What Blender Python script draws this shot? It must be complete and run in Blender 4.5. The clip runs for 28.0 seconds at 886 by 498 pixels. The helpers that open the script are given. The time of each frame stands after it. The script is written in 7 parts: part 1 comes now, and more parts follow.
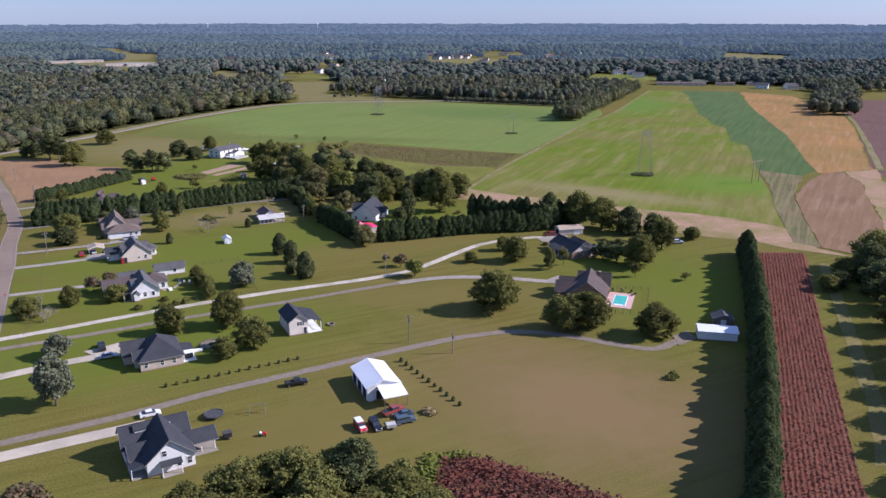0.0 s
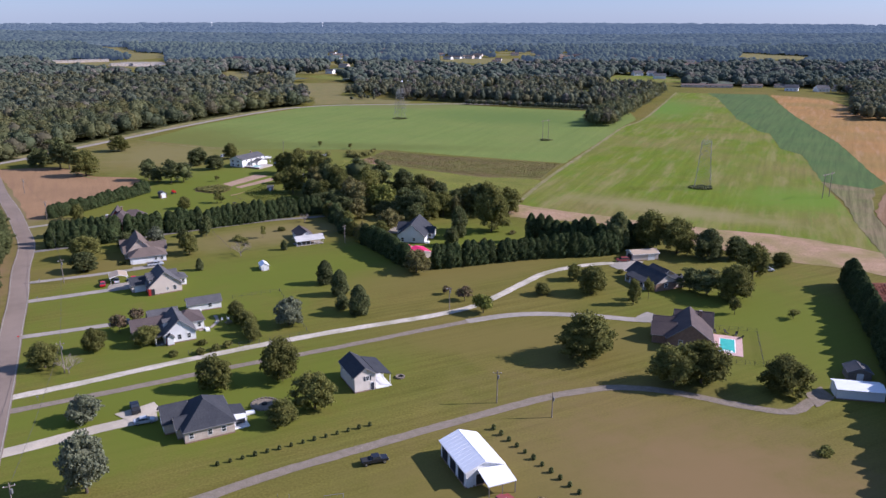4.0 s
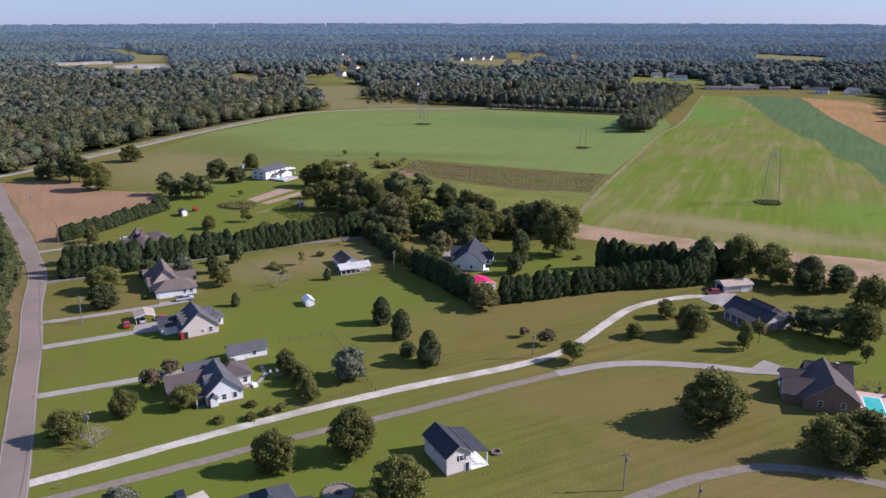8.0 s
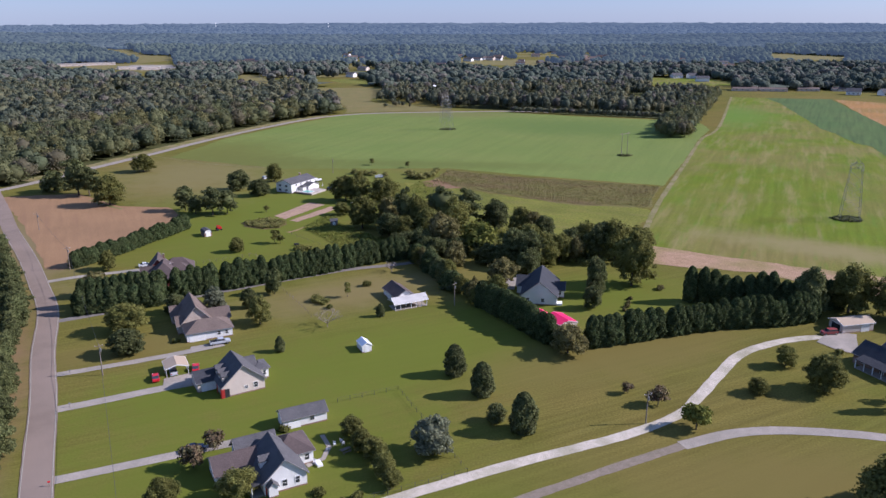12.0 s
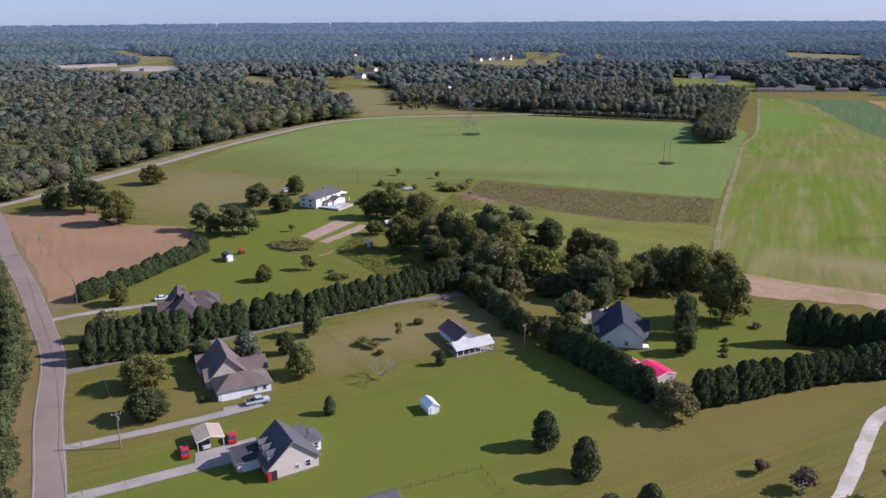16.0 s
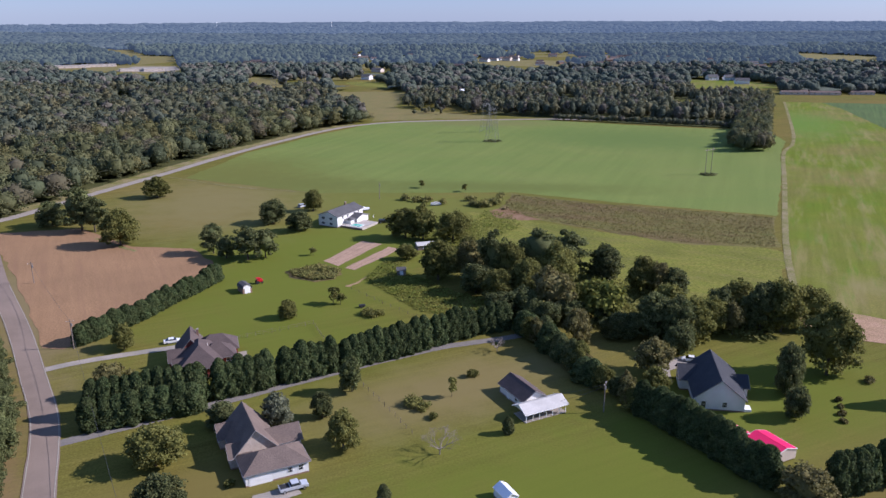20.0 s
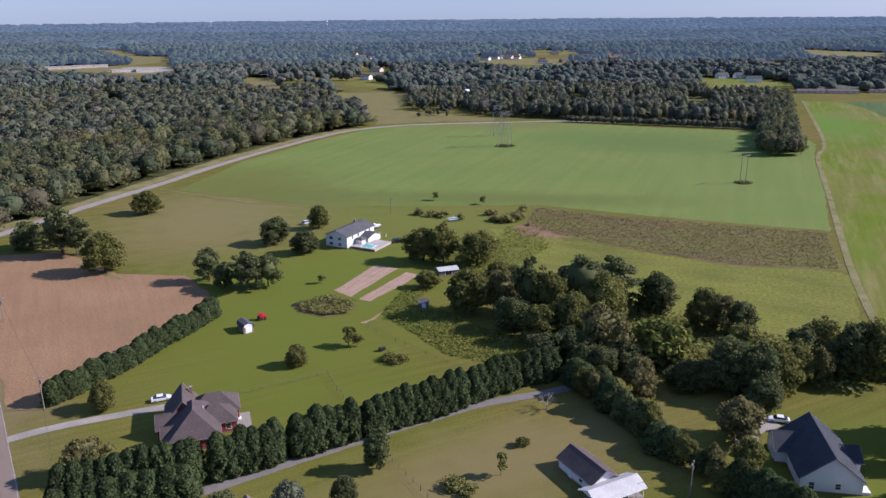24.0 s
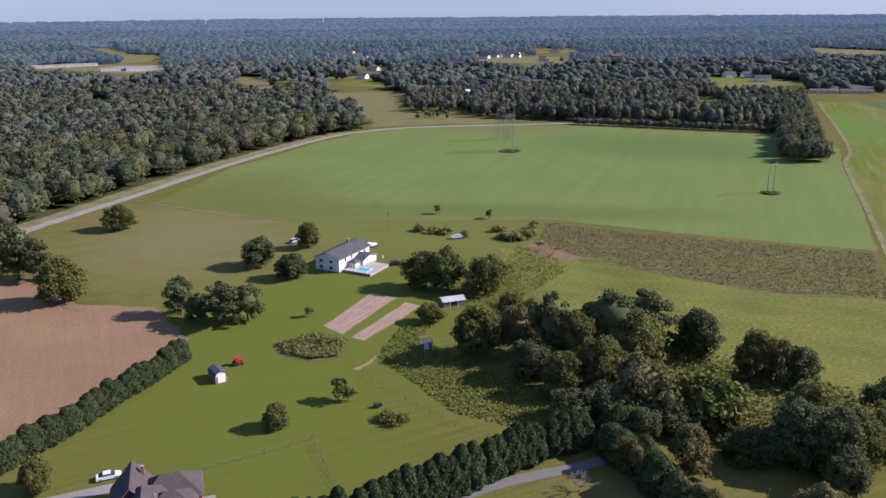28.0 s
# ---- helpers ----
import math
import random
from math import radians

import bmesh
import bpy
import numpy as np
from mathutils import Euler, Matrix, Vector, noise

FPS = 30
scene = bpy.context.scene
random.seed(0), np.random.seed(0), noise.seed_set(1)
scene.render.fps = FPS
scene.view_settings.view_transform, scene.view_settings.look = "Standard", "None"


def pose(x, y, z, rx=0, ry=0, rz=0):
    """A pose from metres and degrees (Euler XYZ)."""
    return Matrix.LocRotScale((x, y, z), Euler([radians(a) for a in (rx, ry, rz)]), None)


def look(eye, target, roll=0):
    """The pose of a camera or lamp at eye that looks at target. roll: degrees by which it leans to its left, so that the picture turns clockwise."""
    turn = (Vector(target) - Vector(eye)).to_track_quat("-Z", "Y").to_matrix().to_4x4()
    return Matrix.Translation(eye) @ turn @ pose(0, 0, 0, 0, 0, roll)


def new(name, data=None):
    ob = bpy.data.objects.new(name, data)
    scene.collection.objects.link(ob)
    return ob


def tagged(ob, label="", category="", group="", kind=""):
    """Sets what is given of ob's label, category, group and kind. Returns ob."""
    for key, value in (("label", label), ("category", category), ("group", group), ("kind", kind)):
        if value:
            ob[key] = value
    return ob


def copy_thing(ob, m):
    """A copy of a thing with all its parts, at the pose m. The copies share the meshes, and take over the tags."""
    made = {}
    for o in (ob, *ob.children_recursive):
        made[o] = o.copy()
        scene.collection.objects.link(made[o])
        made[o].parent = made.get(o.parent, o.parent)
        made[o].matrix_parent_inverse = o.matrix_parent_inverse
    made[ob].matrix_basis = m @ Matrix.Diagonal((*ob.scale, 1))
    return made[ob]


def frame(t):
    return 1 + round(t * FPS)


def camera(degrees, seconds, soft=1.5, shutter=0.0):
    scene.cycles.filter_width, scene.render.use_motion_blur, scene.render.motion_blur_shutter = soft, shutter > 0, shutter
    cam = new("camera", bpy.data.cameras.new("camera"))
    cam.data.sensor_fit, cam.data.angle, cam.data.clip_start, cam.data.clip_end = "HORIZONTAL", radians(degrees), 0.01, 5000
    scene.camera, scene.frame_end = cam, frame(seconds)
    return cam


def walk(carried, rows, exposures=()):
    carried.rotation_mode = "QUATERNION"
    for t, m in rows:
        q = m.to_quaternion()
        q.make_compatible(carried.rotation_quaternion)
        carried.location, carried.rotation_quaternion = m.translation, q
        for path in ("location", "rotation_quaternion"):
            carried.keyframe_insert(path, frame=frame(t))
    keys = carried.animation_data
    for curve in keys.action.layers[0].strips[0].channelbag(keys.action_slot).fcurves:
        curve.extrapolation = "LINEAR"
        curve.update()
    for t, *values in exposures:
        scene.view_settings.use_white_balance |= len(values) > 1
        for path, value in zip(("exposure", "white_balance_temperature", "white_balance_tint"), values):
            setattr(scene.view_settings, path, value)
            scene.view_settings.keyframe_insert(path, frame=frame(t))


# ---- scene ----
cam = camera(60.3, 28.0)
PATH = [
    (0, (10.958, -1.254, 88.345), (10.893, 0.66, 87.77), -0.0),
    (1, (5.039, 7.013, 88.385), (4.973, 8.927, 87.811), 0.0),
    (2, (-1.109, 15.806, 88.53), (-1.174, 17.72, 87.954), 0.1),
    (3, (-6.912, 24.393, 88.699), (-6.979, 26.307, 88.122), 0.1),
    (6, (-24.774, 49.895, 89.446), (-24.842, 51.808, 88.868), 0.1),
    (7, (-30.563, 58.797, 89.074), (-30.631, 60.711, 88.497), 0.0),
    (8, (-36.555, 67.616, 89.026), (-36.623, 69.53, 88.45), -0.0),
    (9, (-42.431, 76.481, 88.812), (-42.499, 78.395, 88.237), -0.0),
    (10, (-48.297, 85.462, 88.979), (-48.364, 87.376, 88.402), -0.0),
    (11, (-54.069, 94.403, 88.745), (-54.136, 96.317, 88.168), -0.1),
    (12, (-59.589, 103.069, 88.718), (-59.657, 104.983, 88.141), -0.1),
    (15, (-75.096, 129.192, 88.972), (-75.164, 131.104, 88.392), -0.2),
    (16, (-79.665, 137.764, 88.7), (-79.733, 139.678, 88.121), -0.3),
    (17, (-84.239, 146.537, 88.703), (-84.306, 148.45, 88.124), -0.2),
    (18, (-88.296, 154.94, 88.772), (-88.363, 156.854, 88.194), -0.2),
    (19, (-92.596, 163.612, 88.979), (-92.66, 165.525, 88.399), -0.2),
    (20, (-96.322, 172.146, 89.077), (-96.387, 174.059, 88.497), -0.2),
    (21, (-99.977, 180.676, 89.246), (-100.04, 182.589, 88.665), -0.3),
    (24, (-107.463, 206.741, 88.847), (-107.518, 208.653, 88.262), -0.5),
    (25, (-108.654, 215.336, 88.565), (-108.707, 217.247, 87.98), -0.5),
    (26, (-109.453, 223.711, 88.296), (-109.506, 225.623, 87.711), -0.5),
    (27, (-110.174, 232.362, 88.318), (-110.224, 234.273, 87.73), -0.5),
    (28, (-110.64, 241.018, 88.084), (-110.688, 242.928, 87.494), -0.5),
]
walk(cam, [(t, look(eye, target, roll)) for t, eye, target, roll in PATH], [(0, 0.68, 5500, 24), (28, 0.63, 5500, 24)])

# ---- light ----
SUN_ELEV, SUN_AZ = radians(32), radians(84)   # azimuth clockwise from +y
world = bpy.data.worlds.new("world")
scene.world = world
world.use_nodes = True
wn = world.node_tree
sky = wn.nodes.new("ShaderNodeTexSky")
sky.sky_type = 'NISHITA'
sky.sun_disc = False
sky.sun_elevation, sky.sun_rotation = SUN_ELEV, SUN_AZ
sky.altitude, sky.air_density, sky.dust_density, sky.ozone_density = 0, 1.0, 0.2, 4.0
hazy = wn.nodes.new("ShaderNodeMix")   # thin even haze over the clear sky
hazy.data_type = 'RGBA'
hazy.inputs[0].default_value = 0.5
hazy.inputs[7].default_value = (2.15, 3.2, 5.3, 1)
wn.links.new(sky.outputs[0], hazy.inputs[6])
wn.links.new(hazy.outputs[2], wn.nodes["Background"].inputs[0])
wn.nodes["Background"].inputs[1].default_value = 0.078
sun_data = bpy.data.lights.new("sun", "SUN")
sun_data.energy, sun_data.angle, sun_data.color = 4.8, radians(0.5), (1.0, 0.905, 0.785)
sun = new("sun", sun_data)
sun.matrix_world = look((300 * math.sin(SUN_AZ), 300 * math.cos(SUN_AZ), 300 * math.tan(SUN_ELEV)), (0, 0, 0))

# ---- materials ----
def rgb(c, k=1.0):
    return (c[0] * k, c[1] * k, c[2] * k, 1)


def material(name, c1, c2, size=2.0, fine=0.15, rough=0.85, metal=0.0, bump=0.3, rnd=0.0, island=0.0, spec=0.3, detail=0.25, c3=None, big=40.0, stretch=None, leafy=0.0):
    """Two colours mixed by noise of the given size in metres, a finer grain over it, and an optional third colour in large patches."""
    m = bpy.data.materials.new(name)
    m.use_nodes = True
    nt = m.node_tree
    N, L = nt.nodes, nt.links
    b = N["Principled BSDF"]
    b.inputs["Roughness"].default_value, b.inputs["Metallic"].default_value = rough, metal
    b.inputs["Specular IOR Level"].default_value = spec
    geo = N.new("ShaderNodeNewGeometry")
    src = geo.outputs["Position"]
    if stretch:
        mp = N.new("ShaderNodeMapping")
        mp.vector_type = 'TEXTURE'
        mp.inputs["Rotation"].default_value = (0, 0, radians(stretch[0]))
        mp.inputs["Scale"].default_value = (stretch[1], 1, 1)
        L.new(src, mp.inputs[0])
        src = mp.outputs[0]

    def noise_at(scale, depth=4.0):
        n = N.new("ShaderNodeTexNoise")
        n.inputs["Scale"].default_value, n.inputs["Detail"].default_value = 1 / scale, depth
        L.new(src, n.inputs["Vector"])
        return n

    def ramp(sock, lo, hi):
        r = N.new("ShaderNodeMapRange")
        r.inputs[1].default_value, r.inputs[2].default_value = lo, hi
        L.new(sock, r.inputs[0])
        return r.outputs[0]

    def mix(kind, fac, a, bb):
        x = N.new("ShaderNodeMix")
        x.data_type, x.blend_type = 'RGBA', kind
        for s, v in ((x.inputs[0], fac), (x.inputs[6], a), (x.inputs[7], bb)):
            if isinstance(v, (float, int)):
                s.default_value = v
            elif isinstance(v, tuple):
                s.default_value = v
            else:
                L.new(v, s)
        return x.outputs[2]

    n1, n2 = noise_at(size), noise_at(fine, 2.0)
    col = mix('MIX', ramp(n1.outputs[0], 0.32, 0.68), rgb(c1), rgb(c2))
    if c3:
        col = mix('MIX', ramp(noise_at(big, 3.0).outputs[0], 0.42, 0.66), col, rgb(c3))
    g = N.new("ShaderNodeMapRange")
    g.inputs[1].default_value, g.inputs[2].default_value, g.inputs[3].default_value, g.inputs[4].default_value = 0.25, 0.75, 1 - detail, 1 + detail
    L.new(n2.outputs[0], g.inputs[0])
    col = mix('MULTIPLY', 1.0, col, g.outputs[0])
    for amount, node, out in ((rnd, "ShaderNodeObjectInfo", "Random"), (island, None, "Random Per Island")):
        if amount:
            s = N.new(node).outputs[out] if node else geo.outputs[out]
            r = N.new("ShaderNodeMapRange")
            r.inputs[3].default_value, r.inputs[4].default_value = 1 - amount, 1 + amount
            L.new(s, r.inputs[0])
            col = mix('MULTIPLY', 1.0, col, r.outputs[0])
    L.new(col, b.inputs["Base Color"])
    if leafy:
        tr, mx = N.new("ShaderNodeBsdfTranslucent"), N.new("ShaderNodeMixShader")
        mx.inputs[0].default_value = leafy
        L.new(col, tr.inputs[0])
        L.new(b.outputs[0], mx.inputs[1])
        L.new(tr.outputs[0], mx.inputs[2])
        L.new(mx.outputs[0], N["Material Output"].inputs[0])
    if bump:
        bp = N.new("ShaderNodeBump")
        bp.inputs["Strength"].default_value, bp.inputs["Distance"].default_value = bump, fine
        L.new(n2.outputs[0], bp.inputs["Height"])
        L.new(bp.outputs[0], b.inputs["Normal"])
    return m


def row_material(name, c1, c2, pitch, angle, rough=0.9, wobble=0.6, blotch=20.0, c3=None, lines=0.07, spec=0.16):
    """Ground with parallel lines (mowing, drilling or planting rows), pitch metres apart, along the angle from +x."""
    m = material(name, c1, c2, blotch, 0.5, rough=rough, c3=c3, big=70.0, bump=0, detail=0.26, spec=spec)
    nt = m.node_tree
    N, L = nt.nodes, nt.links
    b = N["Principled BSDF"]
    old = b.inputs["Base Color"].links[0].from_socket
    geo = N.new("ShaderNodeNewGeometry")
    mp = N.new("ShaderNodeMapping")
    mp.vector_type = 'TEXTURE'
    mp.inputs["Rotation"].default_value = (0, 0, radians(angle))
    mp.inputs["Scale"].default_value = (pitch * 22, pitch * 0.9, 1000)
    L.new(geo.outputs["Position"], mp.inputs[0])
    w = N.new("ShaderNodeTexNoise")
    w.inputs["Scale"].default_value, w.inputs["Distortion"].default_value = 1.0, wobble * 0.15
    w.inputs["Detail"].default_value, w.inputs["Roughness"].default_value = 3, 0.65
    L.new(mp.outputs[0], w.inputs["Vector"])
    r = N.new("ShaderNodeMapRange")
    r.inputs[1].default_value, r.inputs[2].default_value = 0.3, 0.7
    r.inputs[3].default_value, r.inputs[4].default_value = 1 - lines * 1.6, 1 + lines * 1.6
    L.new(w.outputs[0], r.inputs[0])
    x = N.new("ShaderNodeMix")
    x.data_type, x.blend_type = 'RGBA', 'MULTIPLY'
    x.inputs[0].default_value = 1.0
    L.new(old, x.inputs[6])
    L.new(r.outputs[0], x.inputs[7])
    L.new(x.outputs[2], b.inputs["Base Color"])
    return m


M = {}
M["grass"] = row_material("grass", (0.108, 0.105, 0.020), (0.134, 0.118, 0.026), 2.2, 29, c3=(0.148, 0.117, 0.031), blotch=14, spec=0.04, lines=0.11)
M["olive"] = row_material("olive_grass", (0.146, 0.134, 0.041), (0.181, 0.143, 0.049), 2.5, 29, blotch=16)
M["beans"] = row_material("bean_crop", (0.132, 0.174, 0.041), (0.152, 0.184, 0.046), 7.0, 70, blotch=45, wobble=0.5, lines=0.045, spec=0.06)
M["hay"] = row_material("hay_field", (0.101, 0.144, 0.011), (0.131, 0.148, 0.017), 3.4, 68, blotch=20, c3=(0.166, 0.144, 0.043), lines=0.08, spec=0.05)
M["darkcrop"] = row_material("dark_crop", (0.058, 0.10, 0.022), (0.074, 0.108, 0.026), 3.2, 65, blotch=40, lines=0.13, wobble=0.4)
M["stubble"] = row_material("stubble", (0.312, 0.171, 0.062), (0.260, 0.152, 0.057), 4.0, 65, blotch=35, c3=(0.231, 0.152, 0.052), lines=0.07, spec=0.04)
M["tilled"] = row_material("tilled_soil", (0.272, 0.165, 0.087), (0.232, 0.142, 0.076), 1.8, 118, blotch=24, lines=0.03, spec=0.04)
M["plough"] = row_material("plough", (0.215, 0.135, 0.075), (0.185, 0.115, 0.064), 2.6, 62, blotch=20, lines=0.07, spec=0.04)
M["sparse_rows"] = row_material("sparse_rows", (0.180, 0.140, 0.077), (0.135, 0.131, 0.054), 2.2, 66, blotch=16, wobble=0.3, lines=0.2, spec=0.04)
M["darksoil"] = row_material("dark_soil", (0.13, 0.075, 0.062), (0.15, 0.09, 0.07), 2.0, 62, blotch=30, spec=0.04)
M["soil"] = material("pale_soil", (0.36, 0.235, 0.15), (0.285, 0.19, 0.11), 4, 0.4, detail=0.3, c3=(0.21, 0.17, 0.065), big=22, spec=0.05)
M["redsoil"] = material("red_soil", (0.20, 0.075, 0.045), (0.15, 0.06, 0.04), 1.2, 0.3, spec=0.05)
M["weeds"] = material("weed_ground", (0.165, 0.142, 0.048), (0.132, 0.13, 0.04), 3, 0.8, detail=0.3, c3=(0.15, 0.113, 0.05), big=14, stretch=(-23, 5.0), spec=0.05)
M["meadow"] = material("meadow_grass", (0.142, 0.155, 0.026), (0.178, 0.168, 0.038), 4, 0.6, detail=0.4, c3=(0.118, 0.124, 0.026), big=16, spec=0.04, stretch=(-23, 2.0))
M["asphalt"] = material("old_asphalt", (0.222, 0.172, 0.135), (0.190, 0.148, 0.116), 5, 0.12, detail=0.14, c3=(0.240, 0.186, 0.147), big=25, spec=0.05)
M["lane"] = material("lane_asphalt", (0.165, 0.15, 0.135), (0.195, 0.175, 0.15), 3, 0.15, detail=0.2, spec=0.05)
M["gravel"] = material("pale_gravel", (0.54, 0.475, 0.39), (0.42, 0.37, 0.295), 1.5, 0.12, detail=0.3, bump=0.6, spec=0.05, c3=(0.33, 0.30, 0.215), big=7)
M["stonedust"] = material("grey_gravel", (0.235, 0.19, 0.148), (0.185, 0.155, 0.112), 1.8, 0.15, detail=0.28, bump=0.6, spec=0.05)
M["concrete"] = material("concrete", (0.345, 0.30, 0.25), (0.28, 0.245, 0.205), 3, 0.2, detail=0.18, spec=0.1, c3=(0.25, 0.225, 0.185), big=9)
M["paint_line"] = material("faded_line_paint", (0.36, 0.33, 0.27), (0.27, 0.25, 0.20), 0.8, 0.1)
M["pale_concrete"] = material("pale_concrete", (0.50, 0.43, 0.33), (0.42, 0.36, 0.275), 3, 0.2, detail=0.16, spec=0.1, c3=(0.38, 0.33, 0.255), big=9)
M["garden_soil"] = row_material("garden_soil", (0.36, 0.245, 0.17), (0.30, 0.205, 0.14), 0.8, 64, blotch=5, lines=0.14, spec=0.04)
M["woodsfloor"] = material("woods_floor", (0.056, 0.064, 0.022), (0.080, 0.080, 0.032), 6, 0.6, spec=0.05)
M["leaf"] = material("leaf", (0.132, 0.136, 0.037), (0.186, 0.178, 0.051), 3, 0.3, rnd=0.25, island=0.3, bump=0, spec=0.1, leafy=0.4)
M["leaf_pale"] = material("leaf_pale", (0.15, 0.162, 0.092), (0.20, 0.21, 0.13), 3, 0.3, rnd=0.1, island=0.38, bump=0, leafy=0.4)
M["leaf_olive"] = material("leaf_olive", (0.140, 0.130, 0.043), (0.180, 0.156, 0.057), 3, 0.3, rnd=0.12, island=0.38, bump=0, leafy=0.45)
M["leaf_yellow"] = material("leaf_yellow", (0.135, 0.15, 0.03), (0.175, 0.175, 0.04), 3, 0.3, rnd=0.1, island=0.3, bump=0, leafy=0.3, spec=0.1)
M["leaf_rust"] = material("leaf_rust", (0.15, 0.095, 0.055), (0.13, 0.115, 0.05), 1.5, 0.3, rnd=0.15, island=0.3, bump=0, leafy=0.3)
M["leaf_dark"] = material("leaf_dark", (0.100, 0.116, 0.042), (0.137, 0.145, 0.055), 3, 0.3, rnd=0.2, island=0.38, bump=0, spec=0.15, leafy=0.4)
M["needle"] = material("needle", (0.063, 0.091, 0.034), (0.097, 0.118, 0.044), 2, 0.3, rnd=0.2, island=0.38, bump=0, spec=0.15, leafy=0.45)
# Second set repeats the foliage with haze painted in as extra blue.
WOODS, WOODS_HAZE_TINTED = [], []
for tint, haze_blue, kinds in (("", 1.0, WOODS), ("_behind", 1.3, WOODS_HAZE_TINTED)):
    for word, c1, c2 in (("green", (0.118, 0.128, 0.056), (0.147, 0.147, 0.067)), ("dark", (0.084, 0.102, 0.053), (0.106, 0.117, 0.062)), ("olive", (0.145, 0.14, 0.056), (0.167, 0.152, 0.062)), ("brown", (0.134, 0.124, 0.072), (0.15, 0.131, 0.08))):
        kinds.append(material("woods_" + word + tint, (c1[0], c1[1], c1[2] * haze_blue), (c2[0], c2[1], c2[2] * haze_blue), 7, 1.2, island=0.26, bump=0, spec=0.12, rough=0.8, leafy=0.4))
M["woods"] = WOODS_HAZE_TINTED[0]
# Greyer and bluer than near leaves: distance haze put into the colour.
M["woods_mid"] = material("woods_leaf_haze_tinted", (0.088, 0.106, 0.076), (0.112, 0.122, 0.088), 12, 2.5, island=0.2, bump=0.8, spec=0.1, detail=0.35, leafy=0.15, rough=0.9, c3=(0.068, 0.085, 0.064), big=160)
M["woods_mid_dark"] = material("woods_dark_haze_tinted", (0.064, 0.083, 0.063), (0.083, 0.097, 0.072), 12, 2.5, island=0.2, bump=0.8, spec=0.1, detail=0.35, leafy=0.15, rough=0.9, c3=(0.068, 0.085, 0.064), big=160)
M["woods_mid_brown"] = material("woods_brown_haze_tinted", (0.115, 0.112, 0.088), (0.132, 0.118, 0.097), 12, 2.5, island=0.2, bump=0.8, spec=0.1, detail=0.35, leafy=0.15, rough=0.9, c3=(0.068, 0.085, 0.064), big=160)
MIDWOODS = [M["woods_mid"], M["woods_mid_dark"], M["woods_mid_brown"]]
M["bark"] = material("bark", (0.11, 0.085, 0.06), (0.07, 0.055, 0.04), 0.4, 0.08)
M["twig"] = material("bare_twig", (0.30, 0.25, 0.21), (0.22, 0.18, 0.15), 0.5, 0.1, bump=0)
M["redcrop"] = material("rust_red_crop", (0.15, 0.042, 0.03), (0.105, 0.05, 0.03), 4, 0.3, island=0.4, bump=0, leafy=0.3)
M["straw"] = material("straw", (0.33, 0.26, 0.12), (0.26, 0.2, 0.09), 1, 0.1, island=0.3)
M["tuft"] = material("weed_tufts", (0.195, 0.168, 0.058), (0.16, 0.158, 0.046), 4, 0.8, island=0.15, bump=0, c3=(0.175, 0.132, 0.06), big=15, leafy=0.4, spec=0.05)
M["tuft_green"] = material("green_tufts", (0.145, 0.175, 0.032), (0.195, 0.195, 0.048), 5, 0.4, island=0.3, bump=0, leafy=0.35, spec=0.05)


def add_patches(m, patches):
    """Worn or dry patches of ground: each fades out round an ellipse (x, y, rx, ry, turn, colour) with an uneven rim."""
    nt = m.node_tree
    N, L = nt.nodes, nt.links
    b = N["Principled BSDF"]
    col = b.inputs["Base Color"].links[0].from_socket
    geo = N.new("ShaderNodeNewGeometry")
    nz = N.new("ShaderNodeTexNoise")
    nz.inputs["Scale"].default_value, nz.inputs["Detail"].default_value = 0.11, 8
    nz.inputs["Roughness"].default_value = 0.7
    L.new(geo.outputs["Position"], nz.inputs["Vector"])
    wide = N.new("ShaderNodeMath")
    wide.operation = 'MULTIPLY'
    wide.inputs[1].default_value = 1.8
    L.new(nz.outputs[0], wide.inputs[0])
    for x, y, rx, ry, turn, c in patches:
        mp = N.new("ShaderNodeMapping")
        mp.vector_type = 'TEXTURE'
        mp.inputs["Location"].default_value = (x, y, 0)
        mp.inputs["Rotation"].default_value = (0, 0, radians(turn))
        mp.inputs["Scale"].default_value = (rx, ry, 50)
        L.new(geo.outputs["Position"], mp.inputs[0])
        ln = N.new("ShaderNodeVectorMath")
        ln.operation = 'LENGTH'
        L.new(mp.outputs[0], ln.inputs[0])
        ad = N.new("ShaderNodeMath")
        ad.operation = 'ADD'
        L.new(ln.outputs["Value"], ad.inputs[0])
        L.new(wide.outputs[0], ad.inputs[1])
        r = N.new("ShaderNodeMapRange")
        r.interpolation_type = 'SMOOTHSTEP'
        r.inputs[1].default_value, r.inputs[2].default_value, r.inputs[3].default_value, r.inputs[4].default_value = 1.05, 2.55, 1.0, 0.0
        L.new(ad.outputs[0], r.inputs[0])
        x2 = N.new("ShaderNodeMix")
        x2.data_type = 'RGBA'
        half = N.new("ShaderNodeMath")
        half.operation = 'MULTIPLY'
        half.inputs[1].default_value = 0.88
        L.new(r.outputs[0], half.inputs[0])
        L.new(half.outputs[0], x2.inputs[0])
        L.new(col, x2.inputs[6])
        x2.inputs[7].default_value = rgb(c)
        col = x2.outputs[2]
    L.new(col, b.inputs["Base Color"])


